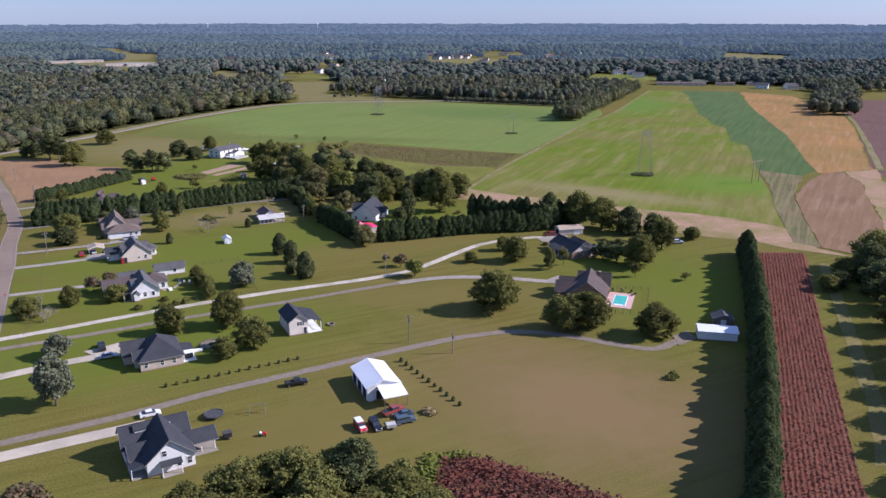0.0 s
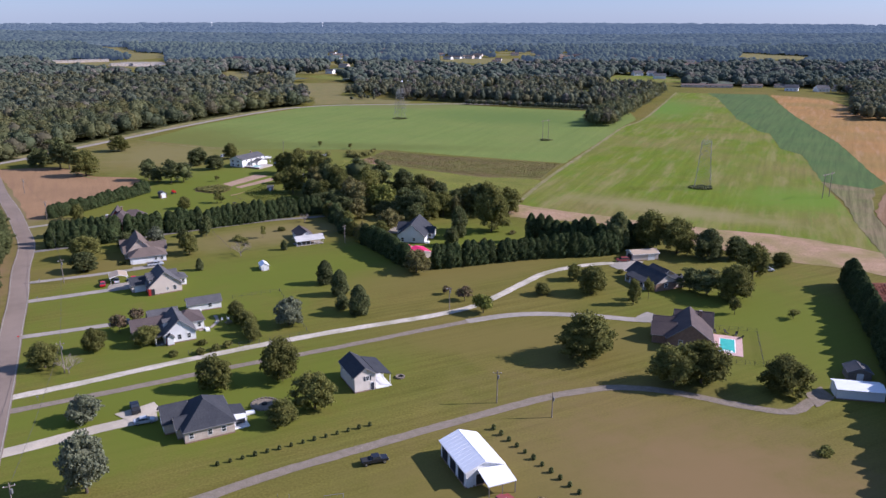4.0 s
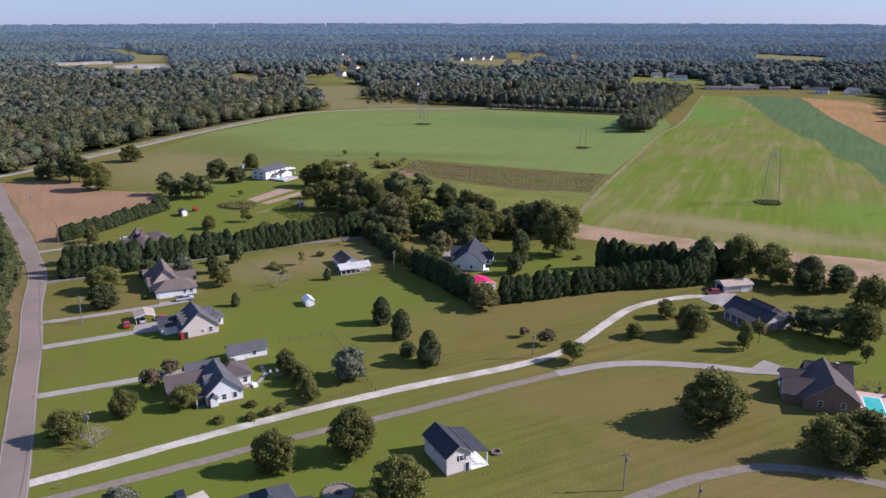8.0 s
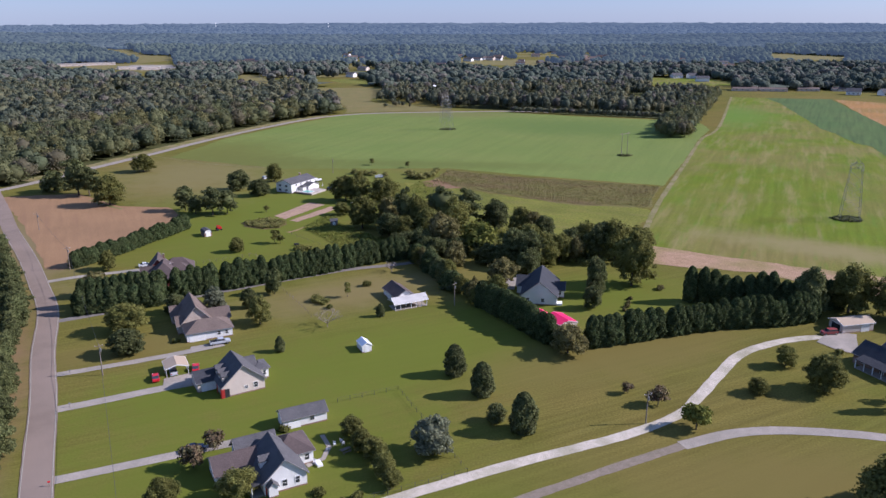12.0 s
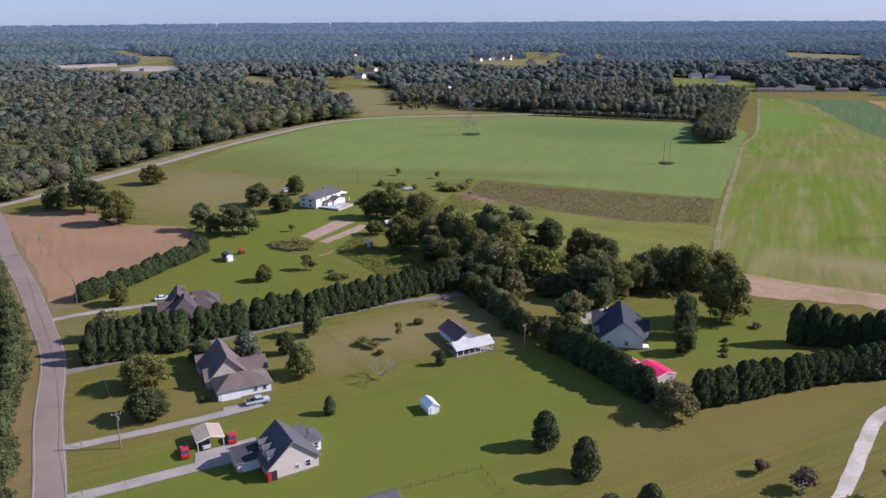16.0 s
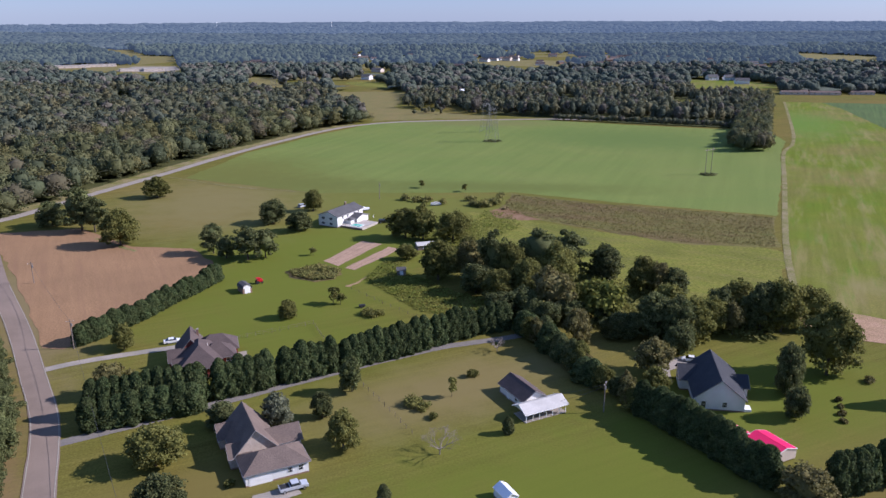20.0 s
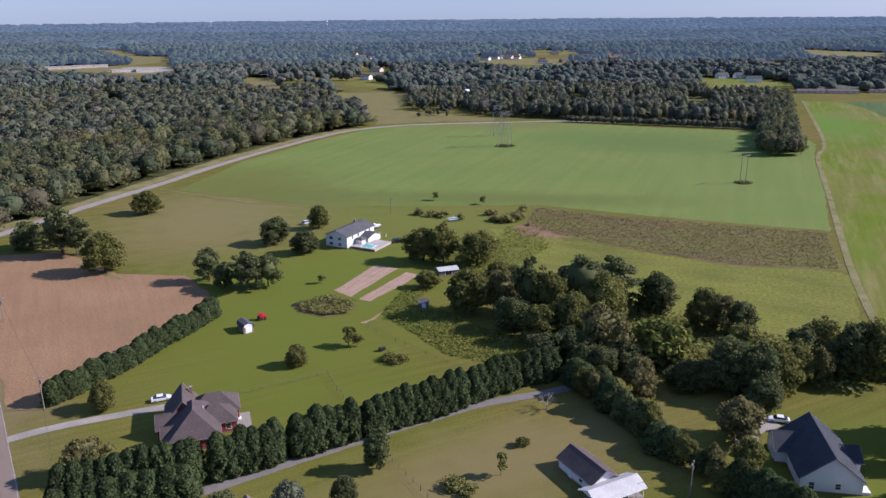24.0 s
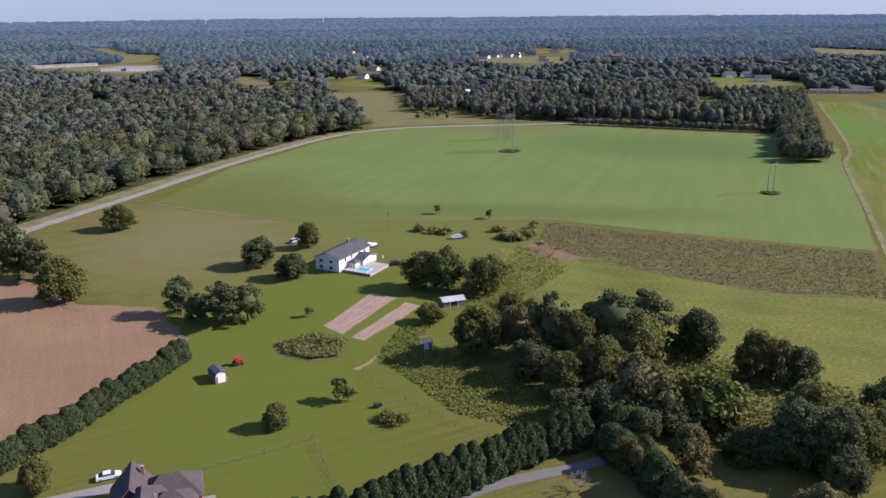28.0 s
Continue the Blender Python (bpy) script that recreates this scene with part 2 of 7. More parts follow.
def add_streaks(m, angle, along, across, lo, hi, c, most):
    """Uneven streaks of another colour along the working direction of a field."""
    nt = m.node_tree
    N, L = nt.nodes, nt.links
    b = N["Principled BSDF"]
    col = b.inputs["Base Color"].links[0].from_socket
    geo, mp, nz = N.new("ShaderNodeNewGeometry"), N.new("ShaderNodeMapping"), N.new("ShaderNodeTexNoise")
    mp.vector_type = 'TEXTURE'
    mp.inputs["Rotation"].default_value, mp.inputs["Scale"].default_value = (0, 0, radians(angle)), (along, across, 1000)
    nz.inputs["Scale"].default_value, nz.inputs["Detail"].default_value, nz.inputs["Roughness"].default_value = 1.0, 7, 0.68
    r, x2 = N.new("ShaderNodeMapRange"), N.new("ShaderNodeMix")
    x2.data_type = 'RGBA'
    r.inputs[1].default_value, r.inputs[2].default_value, r.inputs[4].default_value = lo, hi, most
    L.new(geo.outputs["Position"], mp.inputs[0])
    L.new(mp.outputs[0], nz.inputs["Vector"])
    L.new(nz.outputs[0], r.inputs[0])
    L.new(r.outputs[0], x2.inputs[0])
    L.new(col, x2.inputs[6])
    x2.inputs[7].default_value = rgb(c)
    L.new(x2.outputs[2], b.inputs["Base Color"])


add_streaks(M["hay"], 68, 70, 9, 0.50, 0.68, (0.25, 0.205, 0.09), 0.6)
add_streaks(M["hay"], 68, 40, 5, 0.55, 0.70, (0.10, 0.17, 0.02), 0.6)
add_streaks(M["beans"], 10, 60, 14, 0.52, 0.72, (0.15, 0.17, 0.05), 0.5)
add_streaks(M["stubble"], 65, 60, 5, 0.52, 0.70, (0.36, 0.23, 0.13), 0.7)
add_streaks(M["plough"], 62, 50, 4, 0.52, 0.66, (0.30, 0.20, 0.135), 0.6)
add_streaks(M["weeds"], -23, 26, 4, 0.50, 0.66, (0.10, 0.085, 0.03), 0.7)
add_streaks(M["tilled"], 118, 70, 3, 0.52, 0.66, (0.22, 0.13, 0.075), 0.6)
add_streaks(M["grass"], 29, 30, 3, 0.50, 0.75, (0.14, 0.125, 0.04), 0.35)
add_streaks(M["meadow"], -23, 30, 6, 0.52, 0.68, (0.19, 0.165, 0.055), 0.6)
add_streaks(M["redsoil"], 70, 20, 2, 0.5, 0.7, (0.23, 0.12, 0.075), 0.5)
GREEN, OLIVE, TAN, DRY = (0.112, 0.133, 0.018), (0.148, 0.119, 0.034), (0.17, 0.122, 0.05), (0.195, 0.13, 0.06)
add_patches(M["grass"], [(-150, 470, 46, 46, 0, (0.118, 0.142, 0.02)), (-130, 545, 80, 34, -10, (0.132, 0.146, 0.03)), (-90, 200, 60, 20, 30, (0.112, 0.132, 0.018)), (-108, 242, 48, 34, 28, GREEN), (-80, 296, 62, 28, 28, GREEN), (-165, 415, 44, 80, 20, GREEN), (-78, 188, 46, 22, 30, GREEN), (-15, 345, 40, 24, 10, GREEN), (-130, 275, 24, 14, 28, GREEN), (85, 250, 40, 50, 0, GREEN),
                         (36, 166, 50, 36, -40, TAN), (40, 165, 24, 18, -30, DRY), (-15, 300, 40, 16, 25, OLIVE), (-100, 345, 38, 15, 30, (0.179, 0.143, 0.057)), (-225, 545, 45, 60, 20, (0.179, 0.151, 0.059)), (-20, 150, 30, 22, 25, OLIVE),
                         (-155, 297, 28, 9, 28, OLIVE), (10, 238, 50, 14, 0, OLIVE), (-240, 400, 14, 60, 35, (0.190, 0.146, 0.074)), (-185, 283, 9, 60, 27, (0.202, 0.134, 0.074))])
add_patches(M["hay"], [(160, 425, 34, 26, 10, (0.115, 0.185, 0.02)), (85, 400, 50, 12, -30, (0.22, 0.185, 0.08)), (190, 850, 40, 90, -20, (0.105, 0.18, 0.025))])
M["scrub"] = material("scrub_leaf", (0.215, 0.19, 0.062), (0.165, 0.168, 0.052), 3, 0.3, island=0.35, bump=0, leafy=0.3, spec=0.05)
M["track"] = material("worn_track", (0.25, 0.205, 0.115), (0.185, 0.165, 0.07), 3, 0.4, detail=0.3, c3=(0.145, 0.145, 0.042), big=9, spec=0.05)
M["paleroad"] = material("pale_road", (0.30, 0.265, 0.225), (0.255, 0.225, 0.19), 5, 0.2, detail=0.14, spec=0.05)
add_patches(M["beans"], [(-235, 620, 50, 60, 20, (0.125, 0.13, 0.03)), (-190, 590, 60, 24, -20, (0.12, 0.128, 0.03)), (-90, 585, 90, 14, -5, (0.115, 0.135, 0.032)), (-80, 850, 60, 20, 0, (0.15, 0.15, 0.05)), (30, 760, 80, 50, -20, (0.105, 0.15, 0.036))])

# ---- mesh helpers ----
rng = np.random.default_rng(7)


def fast_mesh(name, V, Q):
    """A mesh from an array of corners and an array of quads."""
    me = bpy.data.meshes.new(name)
    V, Q = np.asarray(V, np.float32), np.asarray(Q, np.int32)
    me.vertices.add(len(V))
    me.vertices.foreach_set("co", V.ravel())
    me.loops.add(Q.size)
    me.loops.foreach_set("vertex_index", Q.ravel())
    me.polygons.add(len(Q))
    me.polygons.foreach_set("loop_start", np.arange(0, Q.size, Q.shape[1], dtype=np.int32))
    me.update(calc_edges=True)
    me.validate()
    return me


def put_mesh(name, me, mat, parent=None, label="", m=None):
    if mat and not me.materials:
        me.materials.append(mat)
    ob = new(name, me)
    if parent:
        ob.parent = parent
    if m is not None:
        ob.matrix_basis = m
    return tagged(ob, label)


def bm_mesh(name, bm, mat):
    me = bpy.data.meshes.new(name)
    bmesh.ops.recalc_face_normals(bm, faces=bm.faces)
    bm.to_mesh(me)
    bm.free()
    if mat:
        me.materials.append(mat)
    return me


def part(name, bm, mat, parent, label="", m=None):
    return put_mesh(name, bm_mesh(name, bm, mat), None, parent, label, m)


def add_box(bm, x0, x1, y0, y1, z0, z1, bevel=0.0):
    vs = [bm.verts.new((x, y, z)) for z in (z0, z1) for y in (y0, y1) for x in (x0, x1)]
    fs = [bm.faces.new([vs[i] for i in f]) for f in ((0, 2, 3, 1), (4, 5, 7, 6), (0, 1, 5, 4), (2, 6, 7, 3), (0, 4, 6, 2), (1, 3, 7, 5))]
    if bevel:
        es = list({e for f in fs for e in f.edges})
        bmesh.ops.bevel(bm, geom=es, offset=bevel, segments=1, affect='EDGES')


def box(x0, x1, y0, y1, z0, z1, bevel=0.0):
    bm = bmesh.new()
    add_box(bm, x0, x1, y0, y1, z0, z1, bevel)
    return bm


def add_tube(bm, a, b, r0, r1=None, n=6):
    a, b = Vector(a), Vector(b)
    q = (b - a).to_track_quat("Z", "Y")
    r1 = r0 if r1 is None else r1
    rings = []
    for p, r in ((a, r0), (b, r1)):
        rings.append([bm.verts.new(p + q @ Vector((r * math.cos(2 * math.pi * i / n), r * math.sin(2 * math.pi * i / n), 0))) for i in range(n)])
    for i in range(n):
        j = (i + 1) % n
        bm.faces.new((rings[0][i], rings[0][j], rings[1][j], rings[1][i]))
    bm.faces.new(rings[0][::-1])
    bm.faces.new(rings[1])


def tube(a, b, r0, r1=None, n=6):
    bm = bmesh.new()
    add_tube(bm, a, b, r0, r1, n)
    return bm


def prism(profile, axis, lo, hi):
    """A closed outline of (u, z) pairs pushed along 'x' or 'y' from lo to hi."""
    bm = bmesh.new()
    ends = []
    for s in (lo, hi):
        ends.append([bm.verts.new((s, u, z) if axis == 'x' else (u, s, z)) for u, z in profile])
    n = len(profile)
    for i in range(n):
        j = (i + 1) % n
        bm.faces.new((ends[0][i], ends[0][j], ends[1][j], ends[1][i]))
    bm.faces.new(ends[0])
    bm.faces.new(ends[1])
    return bm


def smooth_line(pts, step=3.0):
    """Points along a smooth line through the given ones."""
    P = [Vector((*p, 0)) for p in pts]
    P = [2 * P[0] - P[1]] + P + [2 * P[-1] - P[-2]]
    out = []
    for i in range(1, len(P) - 2):
        a, b, c, d = P[i - 1:i + 3]
        n = max(2, int((c - b).length / step))
        for k in range(n):
            t = k / n
            out.append(0.5 * (2 * b + (c - a) * t + (2 * a - 5 * b + 4 * c - d) * t * t + (3 * b - a - 3 * c + d) * t ** 3))
    out.append(P[-2])
    return out


def ground_z(x, y):
    """The land: level near by, raised towards the horizon to fit the camera's view."""
    d = np.hypot(x, y)
    t = np.clip((d - 1500) / 3400, 0, 1)
    return 56 * t ** 1.4


def strip(name, pts, width, z, mat, label, rough_edge=0.15, kind="structure"):
    line = smooth_line(pts)
    V, Q = [], []
    for i, p in enumerate(line):
        d = (line[min(i + 1, len(line) - 1)] - line[max(i - 1, 0)]).normalized()
        n = Vector((-d.y, d.x, 0))
        w = width(i / (len(line) - 1)) if callable(width) else width
        for k, s in enumerate((-1, -0.5, 0.5, 1)):
            e = random.uniform(-rough_edge, rough_edge) if abs(s) == 1 else 0
            q = p + n * (s * w / 2 + e)
            V.append((q.x, q.y, z + (0.02 if abs(s) < 1 else 0) + float(ground_z(q.x, q.y))))
        if i:
            a = 4 * (i - 1)
            Q += [(a + k, a + k + 1, a + k + 5, a + k + 4) for k in range(3)]
    ob = put_mesh(name, fast_mesh(name, V, Q), mat)
    return tagged(ob, label, name.rstrip("_0123456789").replace("_", " "), kind=kind)


def sheet(name, pts, z, mat, label, jitter=0.8, step=5.0, thick=0.0, category="field"):
    """A field or yard: its outline resampled and made uneven."""
    out = []
    for i, a in enumerate(pts):
        a, b = Vector((*a, 0)), Vector((*pts[(i + 1) % len(pts)], 0))
        n = max(1, int((b - a).length / step))
        for k in range(n):
            p = a.lerp(b, k / n)
            out.append(p + Vector((random.uniform(-1, 1), random.uniform(-1, 1), 0)) * jitter + noise.noise_vector(p * 0.03) * jitter * 2)
    bm = bmesh.new()
    vs = [bm.verts.new((p.x, p.y, z + float(ground_z(p.x, p.y)))) for p in out]
    f = bm.faces.new(vs)
    f.normal_update()
    if f.normal.z < 0:
        f.normal_flip()
    bmesh.ops.triangulate(bm, faces=[f])
    me = bpy.data.meshes.new(name)
    bm.to_mesh(me)
    bm.free()
    return tagged(put_mesh(name, me, mat), label, category, kind="structure")


# ---- ground ----
def build_ground():
    rad = np.concatenate([np.linspace(0, 1500, 26), np.linspace(1620, 4950, 30)])
    na = 120
    V = [(0, 0, 0)]
    for r in rad[1:]:
        for k in range(na):
            a = 2 * math.pi * k / na
            x, y = r * math.cos(a), r * math.sin(a)
            V.append((x, y, float(ground_z(x, y))))
    F = [(0, 1 + k, 1 + (k + 1) % na) for k in range(na)]
    for i in range(len(rad) - 2):
        a, b = 1 + i * na, 1 + (i + 1) * na
        F += [(a + k, b + k, b + (k + 1) % na, a + (k + 1) % na) for k in range(na)]
    me = bpy.data.meshes.new("ground")
    me.from_pydata(V, [], F)
    return tagged(put_mesh("ground", me, M["grass"]), "level olive-green mown grass land reaching the horizon", "ground", kind="structure")


build_ground()
sheet("field_1", [(-262, 605), (-175, 567), (-72, 570), (-30, 552), (11, 536), (48, 523), (79, 597), (114, 690), (140, 748), (146, 802), (45, 838), (-25, 870), (-110, 868), (-182, 845), (-215, 780), (-250, 690)], 0.05, M["beans"], "smooth pale green bean field", 0.5)
sheet("field_2", [(10, 406), (17, 427), (28, 461), (46, 508), (77, 588), (119, 697), (140, 735), (170, 810), (248, 1026), (285, 1019), (280, 964), (250, 823), (235, 757), (234, 728), (227, 678), (231, 663), (210, 586), (215, 564), (204, 522), (189, 470), (179, 432), (165, 379), (155, 344), (152, 329), (134, 346), (111, 357), (99, 361), (46, 385), (32, 393)], 0.062, M["hay"], "bright green hay field with straw-coloured patches", 0.5)
sheet("field_3", [(285, 1019), (354, 1005), (309, 825), (283, 707), (266, 624), (243, 540), (228, 487), (222, 466), (208, 450), (189, 470), (204, 522), (215, 564), (210, 586), (231, 663), (227, 678), (234, 728), (235, 757), (250, 823), (280, 964)], 0.08, M["darkcrop"], "dark green row crop beside the hay", 0.5)
sheet("field_4", [(357, 1003), (402, 954), (381, 776), (342, 671), (303, 575), (268, 492), (262, 473), (237, 463), (222, 457), (228, 487), (243, 540), (266, 624), (283, 707), (309, 825)], 0.07, M["stubble"], "tan stubble field with bare soil tracks", 0.8)
sheet("field_5", [(435, 905), (700, 900), (600, 480), (255, 446), (264, 478), (304, 575), (359, 709), (383, 776)], 0.05, M["darksoil"], "dark reddish ploughed field", 1.0)
sheet("field_6", [(-304, 484), (-268, 494), (-234, 466), (-208, 464), (-188, 440), (-186, 428), (-193, 402), (-199, 388), (-209, 366), (-216, 366), (-254, 420)], 0.05, M["tilled"], "pinkish-brown tilled field beside the road", 0.8)
sheet("field_8", [(-74, 566), (-35, 547), (11, 533), (46, 521), (29, 470), (11, 473), (-8, 476), (-35, 492), (-65, 514), (-82, 530)], 0.056, M["weeds"], "brown weedy strip of fallow land", 1.2)
sheet("field_9", [(-70, 509), (-18, 484), (26, 470), (26, 455), (14, 424), (7, 404), (-18, 398), (-40, 400), (-58, 420), (-66, 445), (-90, 480), (-95, 530)], 0.04, M["meadow"], "rough yellow-green meadow", 2)
sheet("bare_soil_1", [(8, 408), (32, 394), (46, 386), (99, 362), (111, 358), (134, 347), (152, 330), (155, 307), (153, 299), (160, 287), (153, 289), (141, 297), (132, 306), (123, 310), (108, 316), (96, 324), (45, 371), (31, 375), (4, 382)], 0.09, M["soil"], "bare pale soil headland", 1.0, category="bare soil")
sheet("bare_soil_2", [(163, 290), (178, 299), (200, 340), (210, 367), (221, 399), (236, 437), (238, 462), (264, 474), (244, 422), (237, 395), (222, 350), (198, 300), (176, 282)], 0.12, M["soil"], "bare pinkish soil track beside the ploughed plot", 1.0, category="bare soil")
sheet("pasture", [(-268, 1150), (-178, 1145), (-176, 1075), (-172, 967), (-140, 943), (-80, 900), (-83, 880), (-118, 880), (-183, 862), (-198, 925), (-215, 993), (-250, 1060)], 0.05, M["olive"], "pale olive pasture between woods", 3)
sheet("garden_bed_1", [(-151.5, 449), (-140, 477), (-131.5, 472), (-144.5, 443)], 0.06, M["garden_soil"], "pinkish tilled vegetable bed", 0.3, category="garden bed")
sheet("garden_bed_2", [(-142, 441), (-128, 468), (-123, 465), (-138, 438.5)], 0.06, M["garden_soil"], "narrow tilled vegetable bed", 0.3, category="garden bed")

# ---- roads and drives ----
road = strip("road_1", [(-75, 90), (-117, 176), (-134, 210), (-148.5, 238.4), (-163.3, 267.6), (-177.3, 293), (-193, 324.7), (-210, 350), (-231, 380), (-259, 417), (-290, 461), (-316, 497), (-360, 560)], 6.4, 0.10, M["asphalt"], "worn greyish-pink two-lane country road", 0.1)
strip("road_edge_line_1", [(-72.4, 91.2), (-114.4, 177.2), (-131.4, 211.2), (-145.9, 239.6), (-160.7, 268.8), (-174.7, 294.2), (-190.4, 325.9), (-207.4, 351.5), (-228.4, 381.5), (-256.4, 418.5)], 0.16, 0.128, M["paint_line"], "faded white edge line of the road", 0.02)
strip("road_edge_line_2", [(-77.6, 88.8), (-119.6, 174.8), (-136.6, 208.8), (-151.1, 237.2), (-165.9, 266.4), (-179.9, 291.8), (-195.6, 323.5), (-212.6, 348.5), (-233.6, 378.5), (-261.6, 415.5)], 0.16, 0.128, M["paint_line"], "faded white edge line of the road", 0.02)
strip("road_2", [(-345, 440), (-313, 505), (-304, 532), (-292, 574), (-278, 619), (-258, 690), (-236, 751), (-212, 806), (-188, 838), (-160, 856), (-120, 866), (-60, 874), (-20, 878), (30, 868)], 6.2, 0.10, M["paleroad"], "pale country road along the woods", 0.15)
strip("driveway_1", [(-129, 194), (-111, 205.7), (-91, 219), (-67.8, 233), (-47.7, 243.7), (-25.6, 254.3), (-11.1, 263.8), (-3.6, 272.7), (7.2, 288.2), (16.4, 299.6), (29.3, 307.8), (42, 311.5), (47, 308)], 3.0, 0.065, M["gravel"], "pale gravel driveway curving across the grass", 0.15)
strip("driveway_2", [(-125, 188), (-98.2, 203), (-77.3, 215.4), (-53.4, 228), (-33.4, 239.5), (-13, 251)], 2.5, 0.065, M["stonedust"], "thin grey gravel track", 0.15)
strip("driveway_3", [(-13, 251), (0.3, 256.6), (12.6, 258.1), (27.4, 256.8), (37.1, 254.6), (43, 254)], 3.4, 0.065, M["concrete"], "pale concrete driveway", 0.05)
strip("driveway_4", [(-101, 136), (-70.7, 154), (-49.1, 169.1), (-23.6, 184.8), (3, 200.5), (15, 206), (26.6, 208.5), (39.7, 206), (54.8, 199.5), (63.9, 197.5), (72, 204)], 2.9, 0.065, M["stonedust"], "grey gravel farm track", 0.15)
strip("driveway_5", [(-94, 133), (-76, 143.5), (-62, 151.5)], 4.4, 0.065, M["pale_concrete"], "pale concrete driveway", 0.05)
strip("driveway_6", [(-118, 169), (-109.6, 174), (-95.3, 184), (-85, 189.5)], 4.0, 0.065, M["pale_concrete"], "pale concrete driveway", 0.05)
strip("driveway_7", [(-144, 233), (-130.2, 239.5), (-115.8, 246.6), (-104, 252)], 3.0, 0.065, M["concrete"], "old concrete driveway", 0.08)
strip("driveway_8", [(-158.5, 261.5), (-143.8, 269.6), (-133, 275.6), (-124, 279.5)], 3.4, 0.065, M["concrete"], "old concrete driveway", 0.08)
strip("driveway_9", [(-168, 280), (-152.4, 287.7), (-140, 294.5), (-130, 301)], 2.8, 0.065, M["concrete"], "narrow concrete driveway", 0.08)
strip("driveway_10", [(-211, 351), (-200.8, 358.2), (-183.1, 366.4), (-172, 371)], 3.0, 0.065, M["concrete"], "grey concrete driveway", 0.08)
strip("driveway_11", [(-188, 315.5), (-165.7, 329.7), (-141.6, 346.2), (-122.2, 359), (-103.7, 370), (-88, 376), (-79, 380)], 3.0, 0.065, M["lane"], "dark asphalt lane beside a cypress screen", 0.12)
sheet("parking_pad_1", [(-138, 299), (-130.5, 303), (-128.5, 300), (-137, 294.5)], 0.13, M["concrete"], "concrete parking pad", 0.1, 2, category="parking pad")
sheet("parking_pad_2", [(-95.5, 190), (-88.5, 196.5), (-85.5, 192.5), (-89, 186)], 0.13, M["pale_concrete"], "concrete parking pad", 0.1, 2, category="parking pad")
sheet("parking_pad_3", [(-136, 273), (-124, 281), (-127, 286), (-138, 279)], 0.13, M["concrete"], "concrete parking pad", 0.1, 2, category="parking pad")
sheet("parking_pad_4", [(37, 252.5), (45, 252), (48.5, 256), (44, 261), (40, 257)], 0.14, M["concrete"], "concrete parking pad", 0.1, 2, category="parking pad")
sheet("parking_pad_5", [(40, 308), (47, 316), (54, 314), (48, 300), (44, 302)], 0.13, M["concrete"], "concrete parking pad", 0.1, 2, category="parking pad")
sheet("parking_pad_6", [(71, 200), (77.5, 205), (76.5, 211), (71, 207)], 0.13, M["stonedust"], "gravel apron before a shed", 0.2, 2, category="parking pad")
sheet("woods_floor", [(-314, 512), (-296, 590), (-262, 700), (-200, 862), (-330, 1300), (-1600, 1300), (-1100, 480), (-520, 430)], 0.03, M["woodsfloor"], "dark olive woodland floor along the road", 3, 20, category="woodland floor")
sheet("road_verge", [(-310, 524), (-298, 560), (-284, 612), (-264, 684), (-242, 748), (-218, 802), (-194, 836), (-200, 850), (-226, 805), (-250, 750), (-273, 686), (-293, 614), (-307, 562), (-318, 526)], 0.07, M["track"], "pale dirt verge between road and woods", 0.8, category="verge")
sheet("parking_pad_8", [(-50, 351), (-44, 350), (-43, 357), (-36, 361), (-38, 366), (-46, 361)], 0.08, M["concrete"], "pale concrete yard beside the dark-roofed house", 0.1, 2, category="parking pad")
sheet("field_12", [(184, 399), (201, 428), (222, 456), (237, 462), (235, 437), (221, 400), (210, 368), (200, 341), (178, 300), (163, 291), (154, 299), (163, 334), (171, 362)], 0.16, M["plough"], "brown freshly worked soil plot", 0.8)
sheet("field_13", [(189, 469), (208, 449), (203, 437), (197, 428), (183, 399), (171, 362), (163, 334), (154, 299), (146, 307), (155, 344), (165, 379), (178, 420)], 0.14, M["sparse_rows"], "sparse grey-green planted rows on bare soil", 0.5)
sheet("track_edge", [(144, 279), (147, 278), (134, 236), (122, 199), (111, 165), (101, 140), (96, 140), (107, 166), (118, 200), (130, 237)], 0.05, M["olive"], "worn grassy wheel track beside the red crop", 0.3, category="track")
sheet("gravel_track", [(262, 470), (300, 562), (358, 706), (381, 774), (384.5, 773), (361, 705), (304, 561), (266, 469)], 0.14, M["track"], "pale dirt track between fields", 0.3, category="track")
strip("field_edge_track", [(6, 396), (12, 411), (17.5, 428), (28.5, 461), (46, 508), (77, 588), (119, 697), (140, 735), (170, 810), (248, 1027)], 2.6, 0.115, M["track"], "pale dirt track between two fields", 0.12)
sheet("woods_floor", [(-60, 900), (-20, 884), (45, 850), (150, 812), (235, 1030), (222, 1140), (-100, 1140), (-100, 1000)], 0.03, M["woodsfloor"], "dark olive floor of the wood behind the bean field", 2, 20, category="woodland floor")
